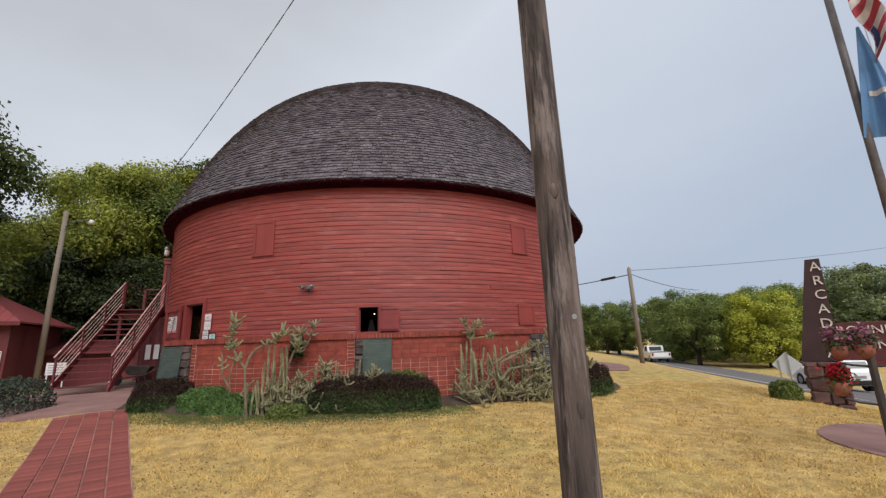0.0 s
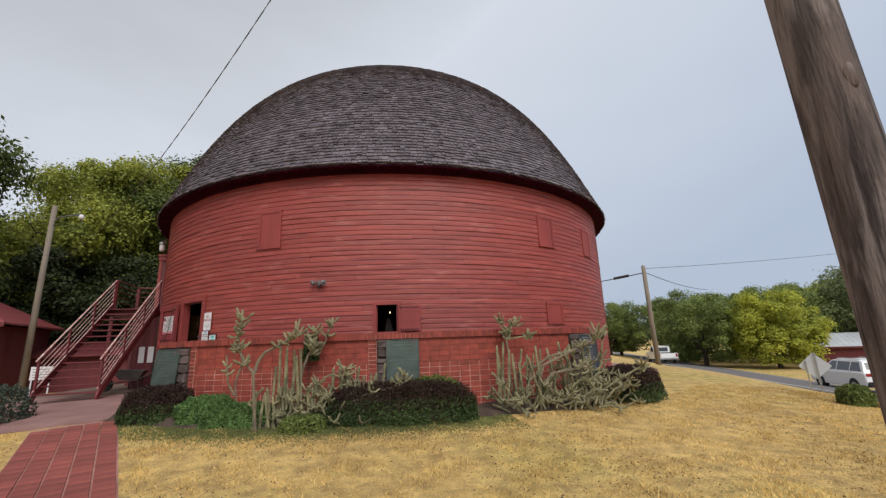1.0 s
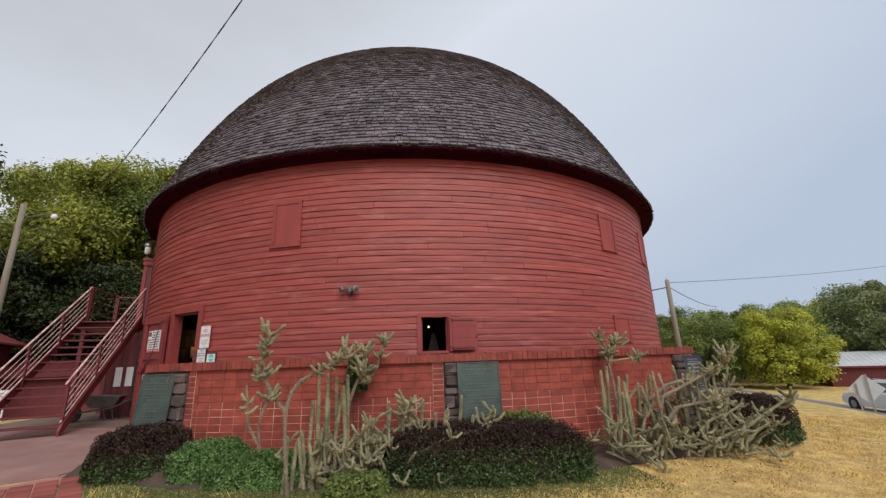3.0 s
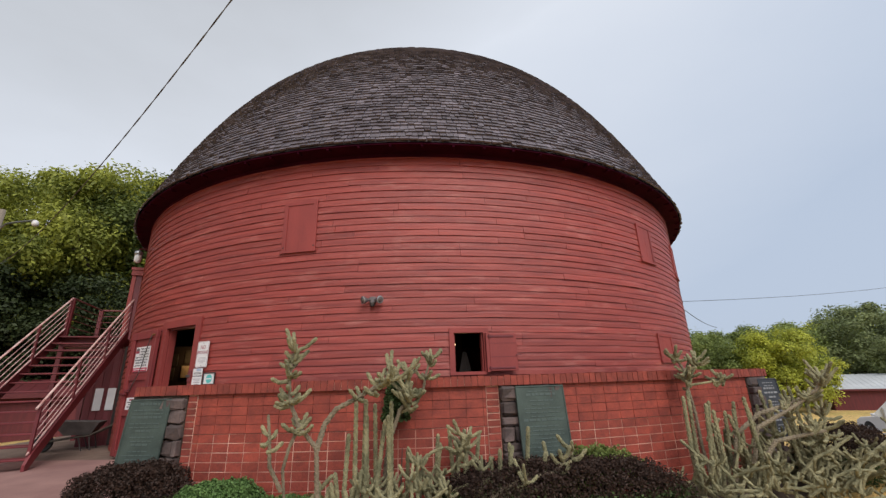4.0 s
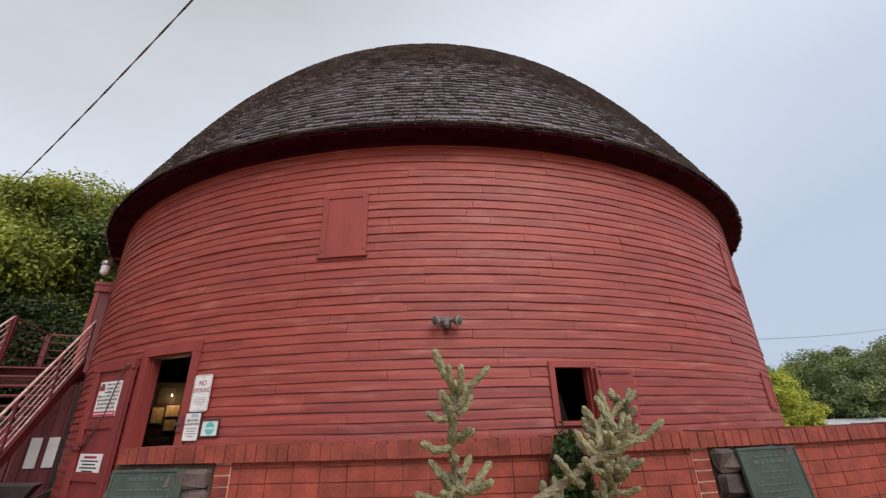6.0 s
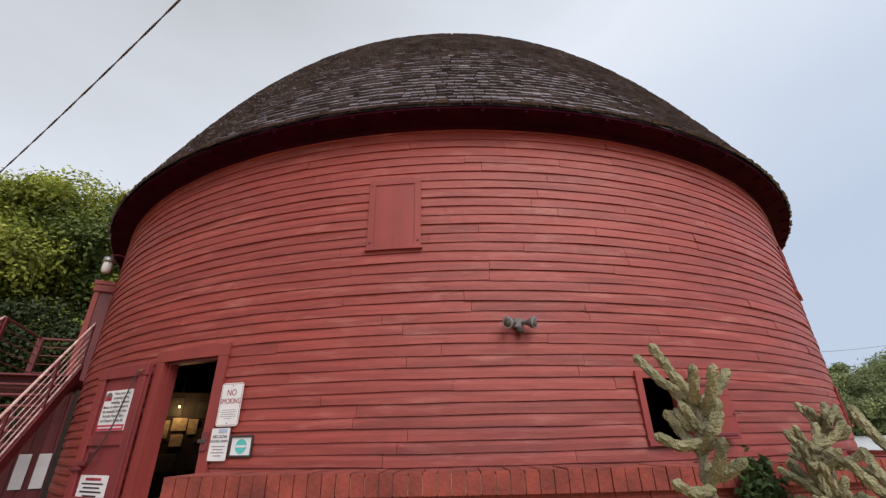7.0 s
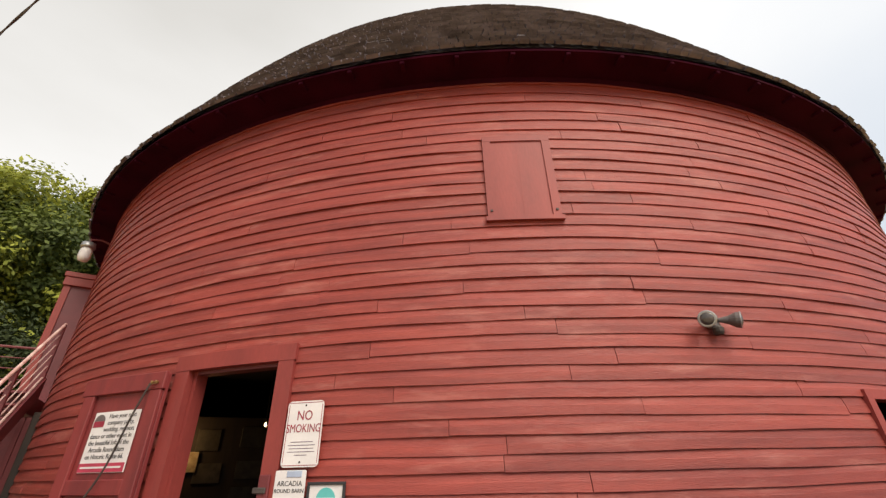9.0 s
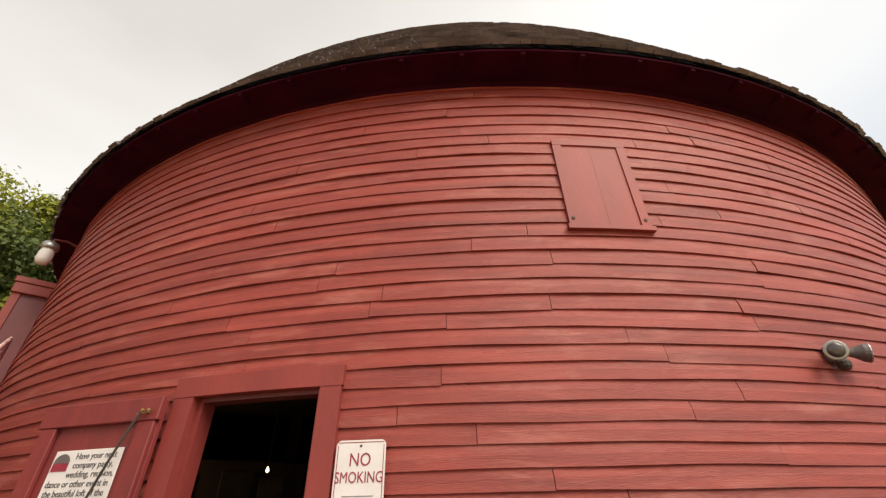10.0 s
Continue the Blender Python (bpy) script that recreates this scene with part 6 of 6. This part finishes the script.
def wheelbarrow(x, y, rz):
    """A small barrow: a sloping tray on a frame with one wheel and two long handles; x is towards the handles."""
    g = height(x, y)
    t = thing("wheelbarrow", x, y, g, "old grey wheelbarrow with long handles parked below the stairs", "wheelbarrow", rz=rz)
    b = Build()
    rim = ((-0.48, -0.32, 0.66), (0.42, -0.30, 0.60), (0.42, 0.30, 0.60), (-0.48, 0.32, 0.66))
    foot = ((-0.22, -0.18, 0.34), (0.26, -0.18, 0.34), (0.26, 0.18, 0.34), (-0.22, 0.18, 0.34))
    k = 0.94
    b.add([*rim, *foot, *[(u * k, v * k, w) for u, v, w in rim], *[(u * k, v * k, w + 0.02) for u, v, w in foot]],
          [(0, 1, 5, 4), (1, 2, 6, 5), (2, 3, 7, 6), (3, 0, 4, 7), (4, 5, 6, 7), (8, 12, 13, 9), (9, 13, 14, 10), (10, 14, 15, 11), (11, 15, 12, 8), (12, 15, 14, 13), (0, 8, 9, 1), (1, 9, 10, 2), (2, 10, 11, 3), (3, 11, 8, 0)])
    part("tray", b, TRAY, t, "dull grey steel tray")
    for s in (-1, 1):
        part("handle", Build().tube([(-0.62, 0.08 * s, 0.22), (0.25, 0.22 * s, 0.32), (1.05, 0.28 * s, 0.72)], 0.020, 7), BARK, t, "worn wooden handle")
        part("leg", Build().tube([(0.25, 0.20 * s, 0.32), (0.32, 0.22 * s, 0.0), (0.16, 0.21 * s, 0.0), (0.05, 0.19 * s, 0.30)], 0.014, 6), IRON, t)
    wheel = part("wheel", Build().lathe([(0.12, -0.035), (0.185, -0.04), (0.20, 0.0), (0.185, 0.04), (0.12, 0.035)], 20, pose(-0.62, 0, 0.20, 90, 0, 0)), TYRE, t)
    part("hub", Build().lathe([(0.125, -0.015), (0.03, -0.04), (0.03, 0.04), (0.125, 0.015)], 14, pose(-0.62, 0, 0.20, 90, 0, 0)), IRON, wheel)


def under_stairs():
    # a boarded skirt under the head of the flight, with two white notices on it
    skirt = thing("boarded_skirt", -11.10, 15.22, 0.70, "dark red boards closing the space below the landing", "boards", rz=16.9)
    for i in range(5):
        part("board", Build().box(0.02 + 0.15 * i, 0.165 + 0.15 * i, 0.0, 0.03, -0.05, 2.28, 0.004), SHEDRED, skirt)
    for u in (0.30, 0.56):
        x, y = -11.10 + 0.957 * u + 0.007, 15.22 + 0.29 * u - 0.024
        t = part("white_notice", Build().box(-0.085, 0.085, -0.012, 0.0, 0, 0.52, 0.004), WHITE, None, m=pose(x, y, 1.50, 0, 0, 16.9))
        tagged(t, "plain white notice board on the dark red boards", "board", "notices under the landing")
    wheelbarrow(-10.62, 14.65, 20)


# ---------------------------------------------------------------- the sign by the road and the flags
SIGNBROWN = material("dark_maroon_sign_board", (0.050, 0.020, 0.022), (0.034, 0.014, 0.017), 2, 40, 0.6, 0.2)
ARMRED = material("dark_red_arm_board", (0.115, 0.022, 0.026), (0.08, 0.016, 0.020), 2, 40, 0.6, 0.2)
IVORY = material("ivory_letter", (0.82, 0.74, 0.66), rough=0.6, bump=0, fine_amount=0.05)
REDSTONE = material("red_sandstone", (0.15, 0.078, 0.068), (0.06, 0.032, 0.030), 4, 30, 0.9, 0.7, 0.01, per="object", spread=0.3)
CLAY = material("terracotta", (0.30, 0.10, 0.065), (0.20, 0.065, 0.045), 5, 40, 0.85, 0.3)
PETALRED = leaf_mat("red_petal", (0.62, 0.03, 0.06), (0.40, 0.02, 0.04), 0.3, 0.2)
PETALPINK = leaf_mat("pink_petal", (0.50, 0.20, 0.28), (0.22, 0.08, 0.13), 0.4, 0.2)


def town_sign():
    x, y = 8.45, 9.26
    g = height(x, y)
    t = thing("town_sign", x, y, g, "dark maroon standing town sign on a red sandstone base", "sign", rz=-40)
    zb, zt = 1.04 - g, 3.27 - g
    b = Build()
    sec = [(-0.62, zb), (0.06, zb), (0.07, zt), (-0.18, zt)]
    b.add([(u, -0.16, w) for u, w in sec] + [(u, 0.16, w) for u, w in sec], [(0, 1, 2, 3), (7, 6, 5, 4)] + [(i, (i + 1) % 4, 4 + (i + 1) % 4, 4 + i) for i in range(4)])
    board = part("upright", b, SIGNBROWN, t)
    for i, ch in enumerate("ARCADIA"):
        lettering("letter", ch, 0.29, IVORY, board, pose(-0.035 - 0.006 * i, -0.168, 3.09 - 0.313 * i - g, 90, 0, 0), 0.014)
    arm = part("arm_board", Build().box(0.062, 3.2, -0.12, 0.12, zb + 0.02, zb + 0.80, 0.01), ARMRED, t, "dark red arm board")
    lettering("word", "ROUND", 0.25, IVORY, arm, pose(0.52, -0.128, zb + 0.63, 90, 0, 0), 0.014)
    lettering("word", "BARN", 0.25, IVORY, arm, pose(0.50, -0.128, zb + 0.33, 90, 0, 0), 0.014)
    rnd = random.Random(17)
    base = part("base", Build().box(-0.52, 0.04, -0.26, 0.26, -0.2, zb - 0.01, 0.02), DIRT, t)
    z = -0.12
    while z < zb - 0.06:
        h = min(rnd.uniform(0.16, 0.28), zb - z)
        for side, (u0, u1) in enumerate(((-0.58, 0.10), (-0.30, 0.30))):
            u = u0
            while u < u1 - 0.05:
                w = min(rnd.uniform(0.20, 0.42), u1 - u)
                m = pose(u + w / 2, -0.25, z) if side == 0 else pose(-0.51, -(u + w / 2), z, 0, 0, -90)
                part("stone", stone(Build(), w - 0.015, rnd.uniform(0.05, 0.11), h - 0.012, rnd), REDSTONE, base, m=m)
                u += w
        z += h
    # low stone bed to its side, with planting
    bed = thing("stone_planter", x + 1.75, y - 1.55, height(x + 1.75, y - 1.55), "low red sandstone planter below the sign", "planter", rz=-38)
    part("soil", Build().box(-1.2, 1.5, -0.45, 0.6, -0.1, 0.34, 0.02), DIRT, bed)
    for i in range(8):
        w = 0.34
        part("stone", stone(Build(), w - 0.02, 0.09, 0.40, rnd), REDSTONE, bed, m=pose(-1.2 + 0.17 + w * i, -0.46, -0.05))


def flowers(x, y, z, seed, petal, r, label):
    rng = np.random.default_rng(seed)
    t = thing("flower_bowl", x, y, z, label, "planter", "bowls on the stand")
    part("bowl", Build().lathe([(r * 0.45, -0.17), (r * 0.8, -0.10), (r, 0.0), (r * 0.94, 0.0), (r * 0.85, -0.02)], 18), CLAY, t, smooth=True)
    for nm, mat, n, s in (("leaves", HEDGEGREEN, 500, 0.035), ("blossom", petal, 700, 0.028)):
        p = rng.normal(size=(n, 3)) * (r * 0.45, r * 0.45, 0.06) + (0, 0, 0.10 if nm == "blossom" else 0.05)
        me = leaves(p, s, rng, 1.0)
        me.materials.append(mat)
        part(nm, me, mat, t)


def plant_stand():
    x, y = 5.38, 5.45
    g = height(x, y)
    t = thing("plant_stand", x, y, g, "black iron stand with arms for flower bowls", "stand", rz=-44)
    part("post", Build().tube([(0, 0, 0), (0, 0, 1.20)], 0.042, 8), IRON, t)
    for s, z in ((1, 0.66), (-1, 0.66), (1, 1.12), (-1, 1.12)):
        part("arm", Build().tube([(0, 0, z - 0.08), (0.2 * s, 0, z - 0.06), (0.38 * s, 0, z)], 0.014, 6), CABLE, t)
    u = Vector((math.cos(radians(-44)), math.sin(radians(-44)), 0))
    for k, (s, z, petal, lab) in enumerate(((-0.34, 0.84, PETALRED, "terracotta bowl of red flowers on the stand"), (0.40, 0.84, PETALRED, "terracotta bowl of red flowers on the stand"),
                                            (-0.27, 1.30, PETALPINK, "terracotta bowl of pink flowers on the stand"), (-0.03, 1.31, PETALPINK, "terracotta bowl of pink flowers on the stand"))):
        flowers(x + u.x * s, y + u.y * s, g + z, 70 + k, petal, 0.115, lab)


FLAGRED = material("flag_red", (0.45, 0.05, 0.07), rough=0.8, bump=0, fine_amount=0.1)
FLAGWHITE = material("flag_white", (0.70, 0.66, 0.66), rough=0.8, bump=0, fine_amount=0.1)
FLAGNAVY = material("flag_navy", (0.03, 0.05, 0.16), rough=0.8, bump=0, fine_amount=0.1)
FLAGBLUE = material("flag_sky_blue", (0.13, 0.28, 0.52), (0.10, 0.22, 0.44), 2, 30, 0.8, 0, fine_amount=0.1)


def cloth(f, u0, u1, v0, v1, nu=24, nv=4):
    b = Build()
    for off in (0.0, 0.004):
        for i in range(nu + 1):
            for j in range(nv + 1):
                x, y, z = f(u0 + (u1 - u0) * i / nu, v0 + (v1 - v0) * j / nv)
                b.v.append((x, y + off, z))
    k, w = (nu + 1) * (nv + 1), nv + 1
    for i in range(nu):
        for j in range(nv):
            a = i * w + j
            b.f += [(a, a + 1, a + 1 + w, a + w), (k + a, k + a + w, k + a + 1 + w, k + a + 1)]
    return b


def flagpole():
    x, y = 6.70, 5.93
    g = height(x, y)
    t = thing("flagpole", x, y, g, "grey steel flagpole on the round pad", "flagpole")
    part("pole", Build().tube([(0, 0, 0), (0, 0, 9.6)], [0.065, 0.045], 14), LAMPGREY, t, smooth=True)
    part("collar", Build().lathe([(0.16, 0), (0.15, 0.04), (0.075, 0.08)], 16), LAMPGREY, t)
    part("halyard", Build().tube([(0.26, -0.2, 0.9), (0.27, -0.2, 5.0), (0.2, -0.15, 9.4)], 0.007, 5), FLAGWHITE, t)

    # both flags hang limp from the halyard, one twisted round itself, the other fallen into a long wedge
    side, face = Vector((0.663, -0.749, 0)), Vector((-0.749, -0.663, 0))

    def at(u, out, z):
        p = side * u + face * out
        return p.x, p.y, z - g

    def twist(u, v):
        v = v - 0.16 * u
        z = 7.75 - 2.05 * v
        mid = 0.35 + 0.05 * math.sin(v * 9 + 1.0) + 0.06 * v
        half = 0.155 - 0.05 * v + 0.03 * math.sin(v * 13)
        return at(mid + half * (2 * u - 1), 0.16 + 0.09 * math.cos(2.6 * (2 * u - 1) + v * 6) + 0.03 * math.sin(v * 17), z)

    def wedge(u, v):
        z = 6.45 - 1.86 * v - 0.10 * u * v
        left, wide = 0.21 - 0.25 * v, 0.03 + 0.52 * v
        return at(left + wide * u, 0.05 + 0.07 * math.sin(u * 8 + v * 2.5) * v + 0.03 * math.sin(u * 19 + 3 * v) * v, z)
    fl = thing("striped_flag", x, y, g, "red and white striped flag hanging twisted from the flagpole", "flag", "flags")
    for i in range(15):
        part("stripe", cloth(twist, 0.0, 1.0, i / 15, (i + 1) / 15, 22, 2), FLAGWHITE if i % 2 else FLAGRED, fl)
    part("canton", cloth(lambda u, v: tuple(Vector(twist(u, v)) + face * 0.012), 0.10, 0.38, 0.74, 0.90, 10, 4), FLAGNAVY, fl, "dark blue corner")
    fb = thing("blue_flag", x, y, g, "limp sky blue flag with a pale band", "flag", "flags")
    part("sheet", cloth(wedge, 0.0, 1.0, 0.0, 1.0, 30, 14), FLAGBLUE, fb)
    part("pale_band", cloth(lambda u, v: tuple(Vector(wedge(u, v)) + face * 0.012), 0.25, 0.95, 0.60, 0.645, 18, 2), FLAGWHITE, fb, "pale band")


def diamond_sign():
    x, y = 16.05, 20.3
    g = height(x, y)
    t = thing("road_sign", x, y, g, "back of a pale diamond road sign on two posts", "sign", rz=-38)
    plate = rounded_plate(0.82, 0.82, 0.006, 0.05)
    part("plate", plate, TINROOF, t, "bare aluminium back of the sign", m=pose(0, 0, 1.12 - 0.0, 0, 45, 0))
    for u, y0, z1 in ((-0.30, -0.04, 1.35), (0.06, -0.06, 1.70)):
        part("post", Build().box(u - 0.03, u + 0.03, y0 - 0.025, y0 + 0.01, -0.3, z1, 0.006), STEEL, t)


CARWHITE = material("white_car_paint", (0.78, 0.78, 0.78), (0.74, 0.74, 0.75), 1, 20, 0.25, 0, fine_amount=0.03)
GLASS = glass_material("dark_car_glass")
TAIL = material("red_tail_lamp", (0.35, 0.02, 0.02), rough=0.2, bump=0)


def suv():
    """A white estate car on the road; x is forwards."""
    x, y = 22.3, 25.1
    g = height(x, y) + 0.035
    d = Vector((0.23, 0.97, 0))
    t = thing("white_suv", x, y, g, "white sport utility car driving on the road", "car", rz=math.degrees(math.atan2(d.y, d.x)))
    lower = [(-2.28, 0.42), (-2.34, 0.62), (-2.30, 0.98), (-2.22, 1.06), (1.05, 1.02), (1.95, 0.92), (2.28, 0.74), (2.34, 0.50), (2.26, 0.36), (1.9, 0.28), (-1.9, 0.28)]
    upper = [(-2.20, 1.06), (-1.92, 1.58), (-1.55, 1.67), (0.0, 1.69), (0.45, 1.60), (1.18, 1.04)]

    def loft(profile, halves):
        b = Build()
        k = len(profile)
        for side, inset in halves:
            for px, pz in profile:
                b.v.append((px * (1 - 0.0 * inset), side * (0.92 - inset(pz)), pz))
        n = len(halves)
        for s in range(n - 1):
            for i in range(k):
                j = (i + 1) % k
                b.f.append((s * k + i, s * k + j, (s + 1) * k + j, (s + 1) * k + i))
        b.f += [tuple(range(k)), tuple(range((n - 1) * k, n * k))[::-1]]
        return b
    edge, full = (lambda z: 0.10 + 0.04 * abs(z - 0.65)), (lambda z: 0.0 + 0.03 * abs(z - 0.65))
    b = Build()
    k = len(lower)
    for yy, sc in ((-0.90, 0.985), (-0.86, 1.0), (0.86, 1.0), (0.90, 0.985)):
        b.v += [(px * sc, yy, 0.65 + (pz - 0.65) * (0.93 if sc < 1 else 1.0)) for px, pz in lower]
    for s in range(3):
        for i in range(k):
            j = (i + 1) % k
            b.f.append((s * k + i, s * k + j, (s + 1) * k + j, (s + 1) * k + i))
    b.f += [tuple(range(k)), tuple(range(3 * k, 4 * k))[::-1]]
    part("body", b, CARWHITE, t)
    b = Build()
    k = len(upper)
    for s in (-1, 1):
        b.v += [(px, s * (0.85 - 0.24 * max(0, pz - 1.05) / 0.63), pz) for px, pz in upper]
    b.f += [tuple(range(k)), tuple(range(k, 2 * k))[::-1]] + [(i, (i + 1) % k, k + (i + 1) % k, k + i) for i in range(k)]
    part("cabin", b, CARWHITE, t)
    for s in (-1, 1):
        for x0, x1, xt0, xt1 in ((-2.00, -1.15, -1.72, -1.15), (-1.08, -0.10, -1.08, -0.10), (-0.02, 0.98, -0.02, 0.40)):
            w = Build()
            q = [(x0, 1.10), (x1, 1.10), (xt1, 1.56), (xt0, 1.56)]
            w.v = [(px, s * (0.856 - 0.24 * (pz - 1.05) / 0.63), pz) for px, pz in q] + [(px, s * (0.840 - 0.24 * (pz - 1.05) / 0.63), pz) for px, pz in q]
            w.f = [(0, 1, 2, 3), (7, 6, 5, 4)] + [(i, (i + 1) % 4, 4 + (i + 1) % 4, 4 + i) for i in range(4)]
            part("side_window", w, GLASS, t)
        part("tail_lamp", Build().box(-2.335, -2.20, 0.62 * s - 0.16, 0.62 * s + 0.22 * 1.0 if s > 0 else 0.62 * s + 0.16, 0.86, 1.02, 0.02), TAIL, t, "red tail lamp")
        part("roof_rail", Build().tube([(-1.6, 0.52 * s, 1.70), (0.1, 0.52 * s, 1.74)], 0.02, 6), STEEL, t)
        part("mirror", Build().box(0.75, 0.92, s * 0.98 - 0.08, s * 0.98 + 0.08, 1.05, 1.18, 0.03), CARWHITE, t)
        for wx in (-1.40, 1.42):
            m = pose(wx, s * 0.80, 0.345, 90, 0, 0)
            wheel = part("wheel", Build().lathe([(0.20, -0.11), (0.33, -0.115), (0.345, -0.08), (0.345, 0.08), (0.33, 0.115), (0.20, 0.11)], 22, m), TYRE, t, smooth=True)
            part("rim", Build().lathe([(0.205, -0.118), (0.19, -0.10), (0.05, -0.105), (0.04, 0.105), (0.19, 0.10), (0.205, 0.118)], 16, m), STEEL, wheel)
            part("arch", Build().lathe([(0.40, -0.112), (0.40, 0.102)], 20, m), TYRE, t, "dark wheel arch")
    part("rear_window", Build().add([(-2.165, -0.66, 1.12), (-2.165, 0.66, 1.12), (-1.955, 0.58, 1.54), (-1.955, -0.58, 1.54), (-2.14, -0.66, 1.12), (-2.14, 0.66, 1.12), (-1.93, 0.58, 1.54), (-1.93, -0.58, 1.54)],
                                    [(0, 1, 2, 3), (7, 6, 5, 4), (0, 4, 5, 1), (1, 5, 6, 2), (2, 6, 7, 3), (3, 7, 4, 0)]), GLASS, t)
    part("bumper", Build().box(-2.38, -2.18, -0.84, 0.84, 0.36, 0.60, 0.04), TYRE, t, "dark rear bumper")
    part("plate_panel", Build().box(-2.350, -2.335, -0.26, 0.26, 0.70, 0.84, 0.004), STEEL, t)


def pickup():
    """A white pickup truck far along the road; x is forwards."""
    x, y = 23.9, 49.0
    t = thing("white_pickup", x, y, height(x, y) + 0.035, "white pickup truck far along the road", "truck", rz=76.6)

    def slab(name, profile, half, mat, parent, label="", shift=0.0):
        b, k = Build(), len(profile)
        for yy in (-half, half):
            b.v += [(px, yy + shift, pz) for px, pz in profile]
        b.f += [tuple(range(k)), tuple(range(k, 2 * k))[::-1]] + [(i, (i + 1) % k, k + (i + 1) % k, k + i) for i in range(k)]
        return part(name, b, mat, parent, label)
    slab("body", [(-2.75, 0.50), (-2.78, 1.08), (-0.62, 1.12), (1.20, 1.14), (2.55, 1.02), (2.72, 0.80), (2.70, 0.46), (1.0, 0.40)], 0.97, CARWHITE, t)
    cab = slab("cab", [(-0.62, 1.12), (-0.48, 1.78), (0.42, 1.84), (0.70, 1.76), (1.30, 1.14)], 0.84, CARWHITE, t)
    slab("rear_window", [(-0.625, 1.24), (-0.535, 1.66), (-0.515, 1.66), (-0.605, 1.24)], 0.62, GLASS, cab)
    for s in (-1, 1):
        slab("side_window", [(-0.40, 1.20), (-0.34, 1.68), (0.40, 1.72), (0.98, 1.20)], 0.006, GLASS, cab, "", 0.842 * s)
        part("tail_lamp", Build().box(-2.80, -2.70, 0.84 * s - 0.09, 0.84 * s + 0.09, 0.72, 1.04, 0.02), TAIL, t, "red tail lamp")
        for wx in (-1.65, 1.75):
            m = pose(wx, s * 0.84, 0.38, 90, 0, 0)
            wheel = part("wheel", Build().lathe([(0.22, -0.13), (0.36, -0.135), (0.38, -0.09), (0.38, 0.09), (0.36, 0.135), (0.22, 0.13)], 20, m), TYRE, t, smooth=True)
            part("rim", Build().lathe([(0.225, -0.138), (0.05, -0.12), (0.05, 0.12), (0.225, 0.138)], 14, m), STEEL, wheel)
    part("tailgate", Build().box(-2.795, -2.772, -0.72, 0.72, 0.62, 1.05, 0.01), CARWHITE, t)
    part("bumper", Build().box(-2.90, -2.70, -0.92, 0.92, 0.42, 0.60, 0.04), STEEL, t, "steel rear bumper")
    part("bed_floor", Build().box(-2.70, -0.66, -0.80, 0.80, 1.121, 1.128, 0.0), TYRE, t, "dark open bed")


near_pole()
wires()
far_pole()
lamp_post()
buildings()
under_stairs()
town_sign()
plant_stand()
flagpole()
diamond_sign()
suv()
pickup()
mound(48, 7.55, 9.75, (0.5, 0.5, 0.38), (("foliage", MIDGREEN, 4000, 0.03, 0.0, 1.0),), "green weedy bush beside the sign base", "weeds", 0, "bush")
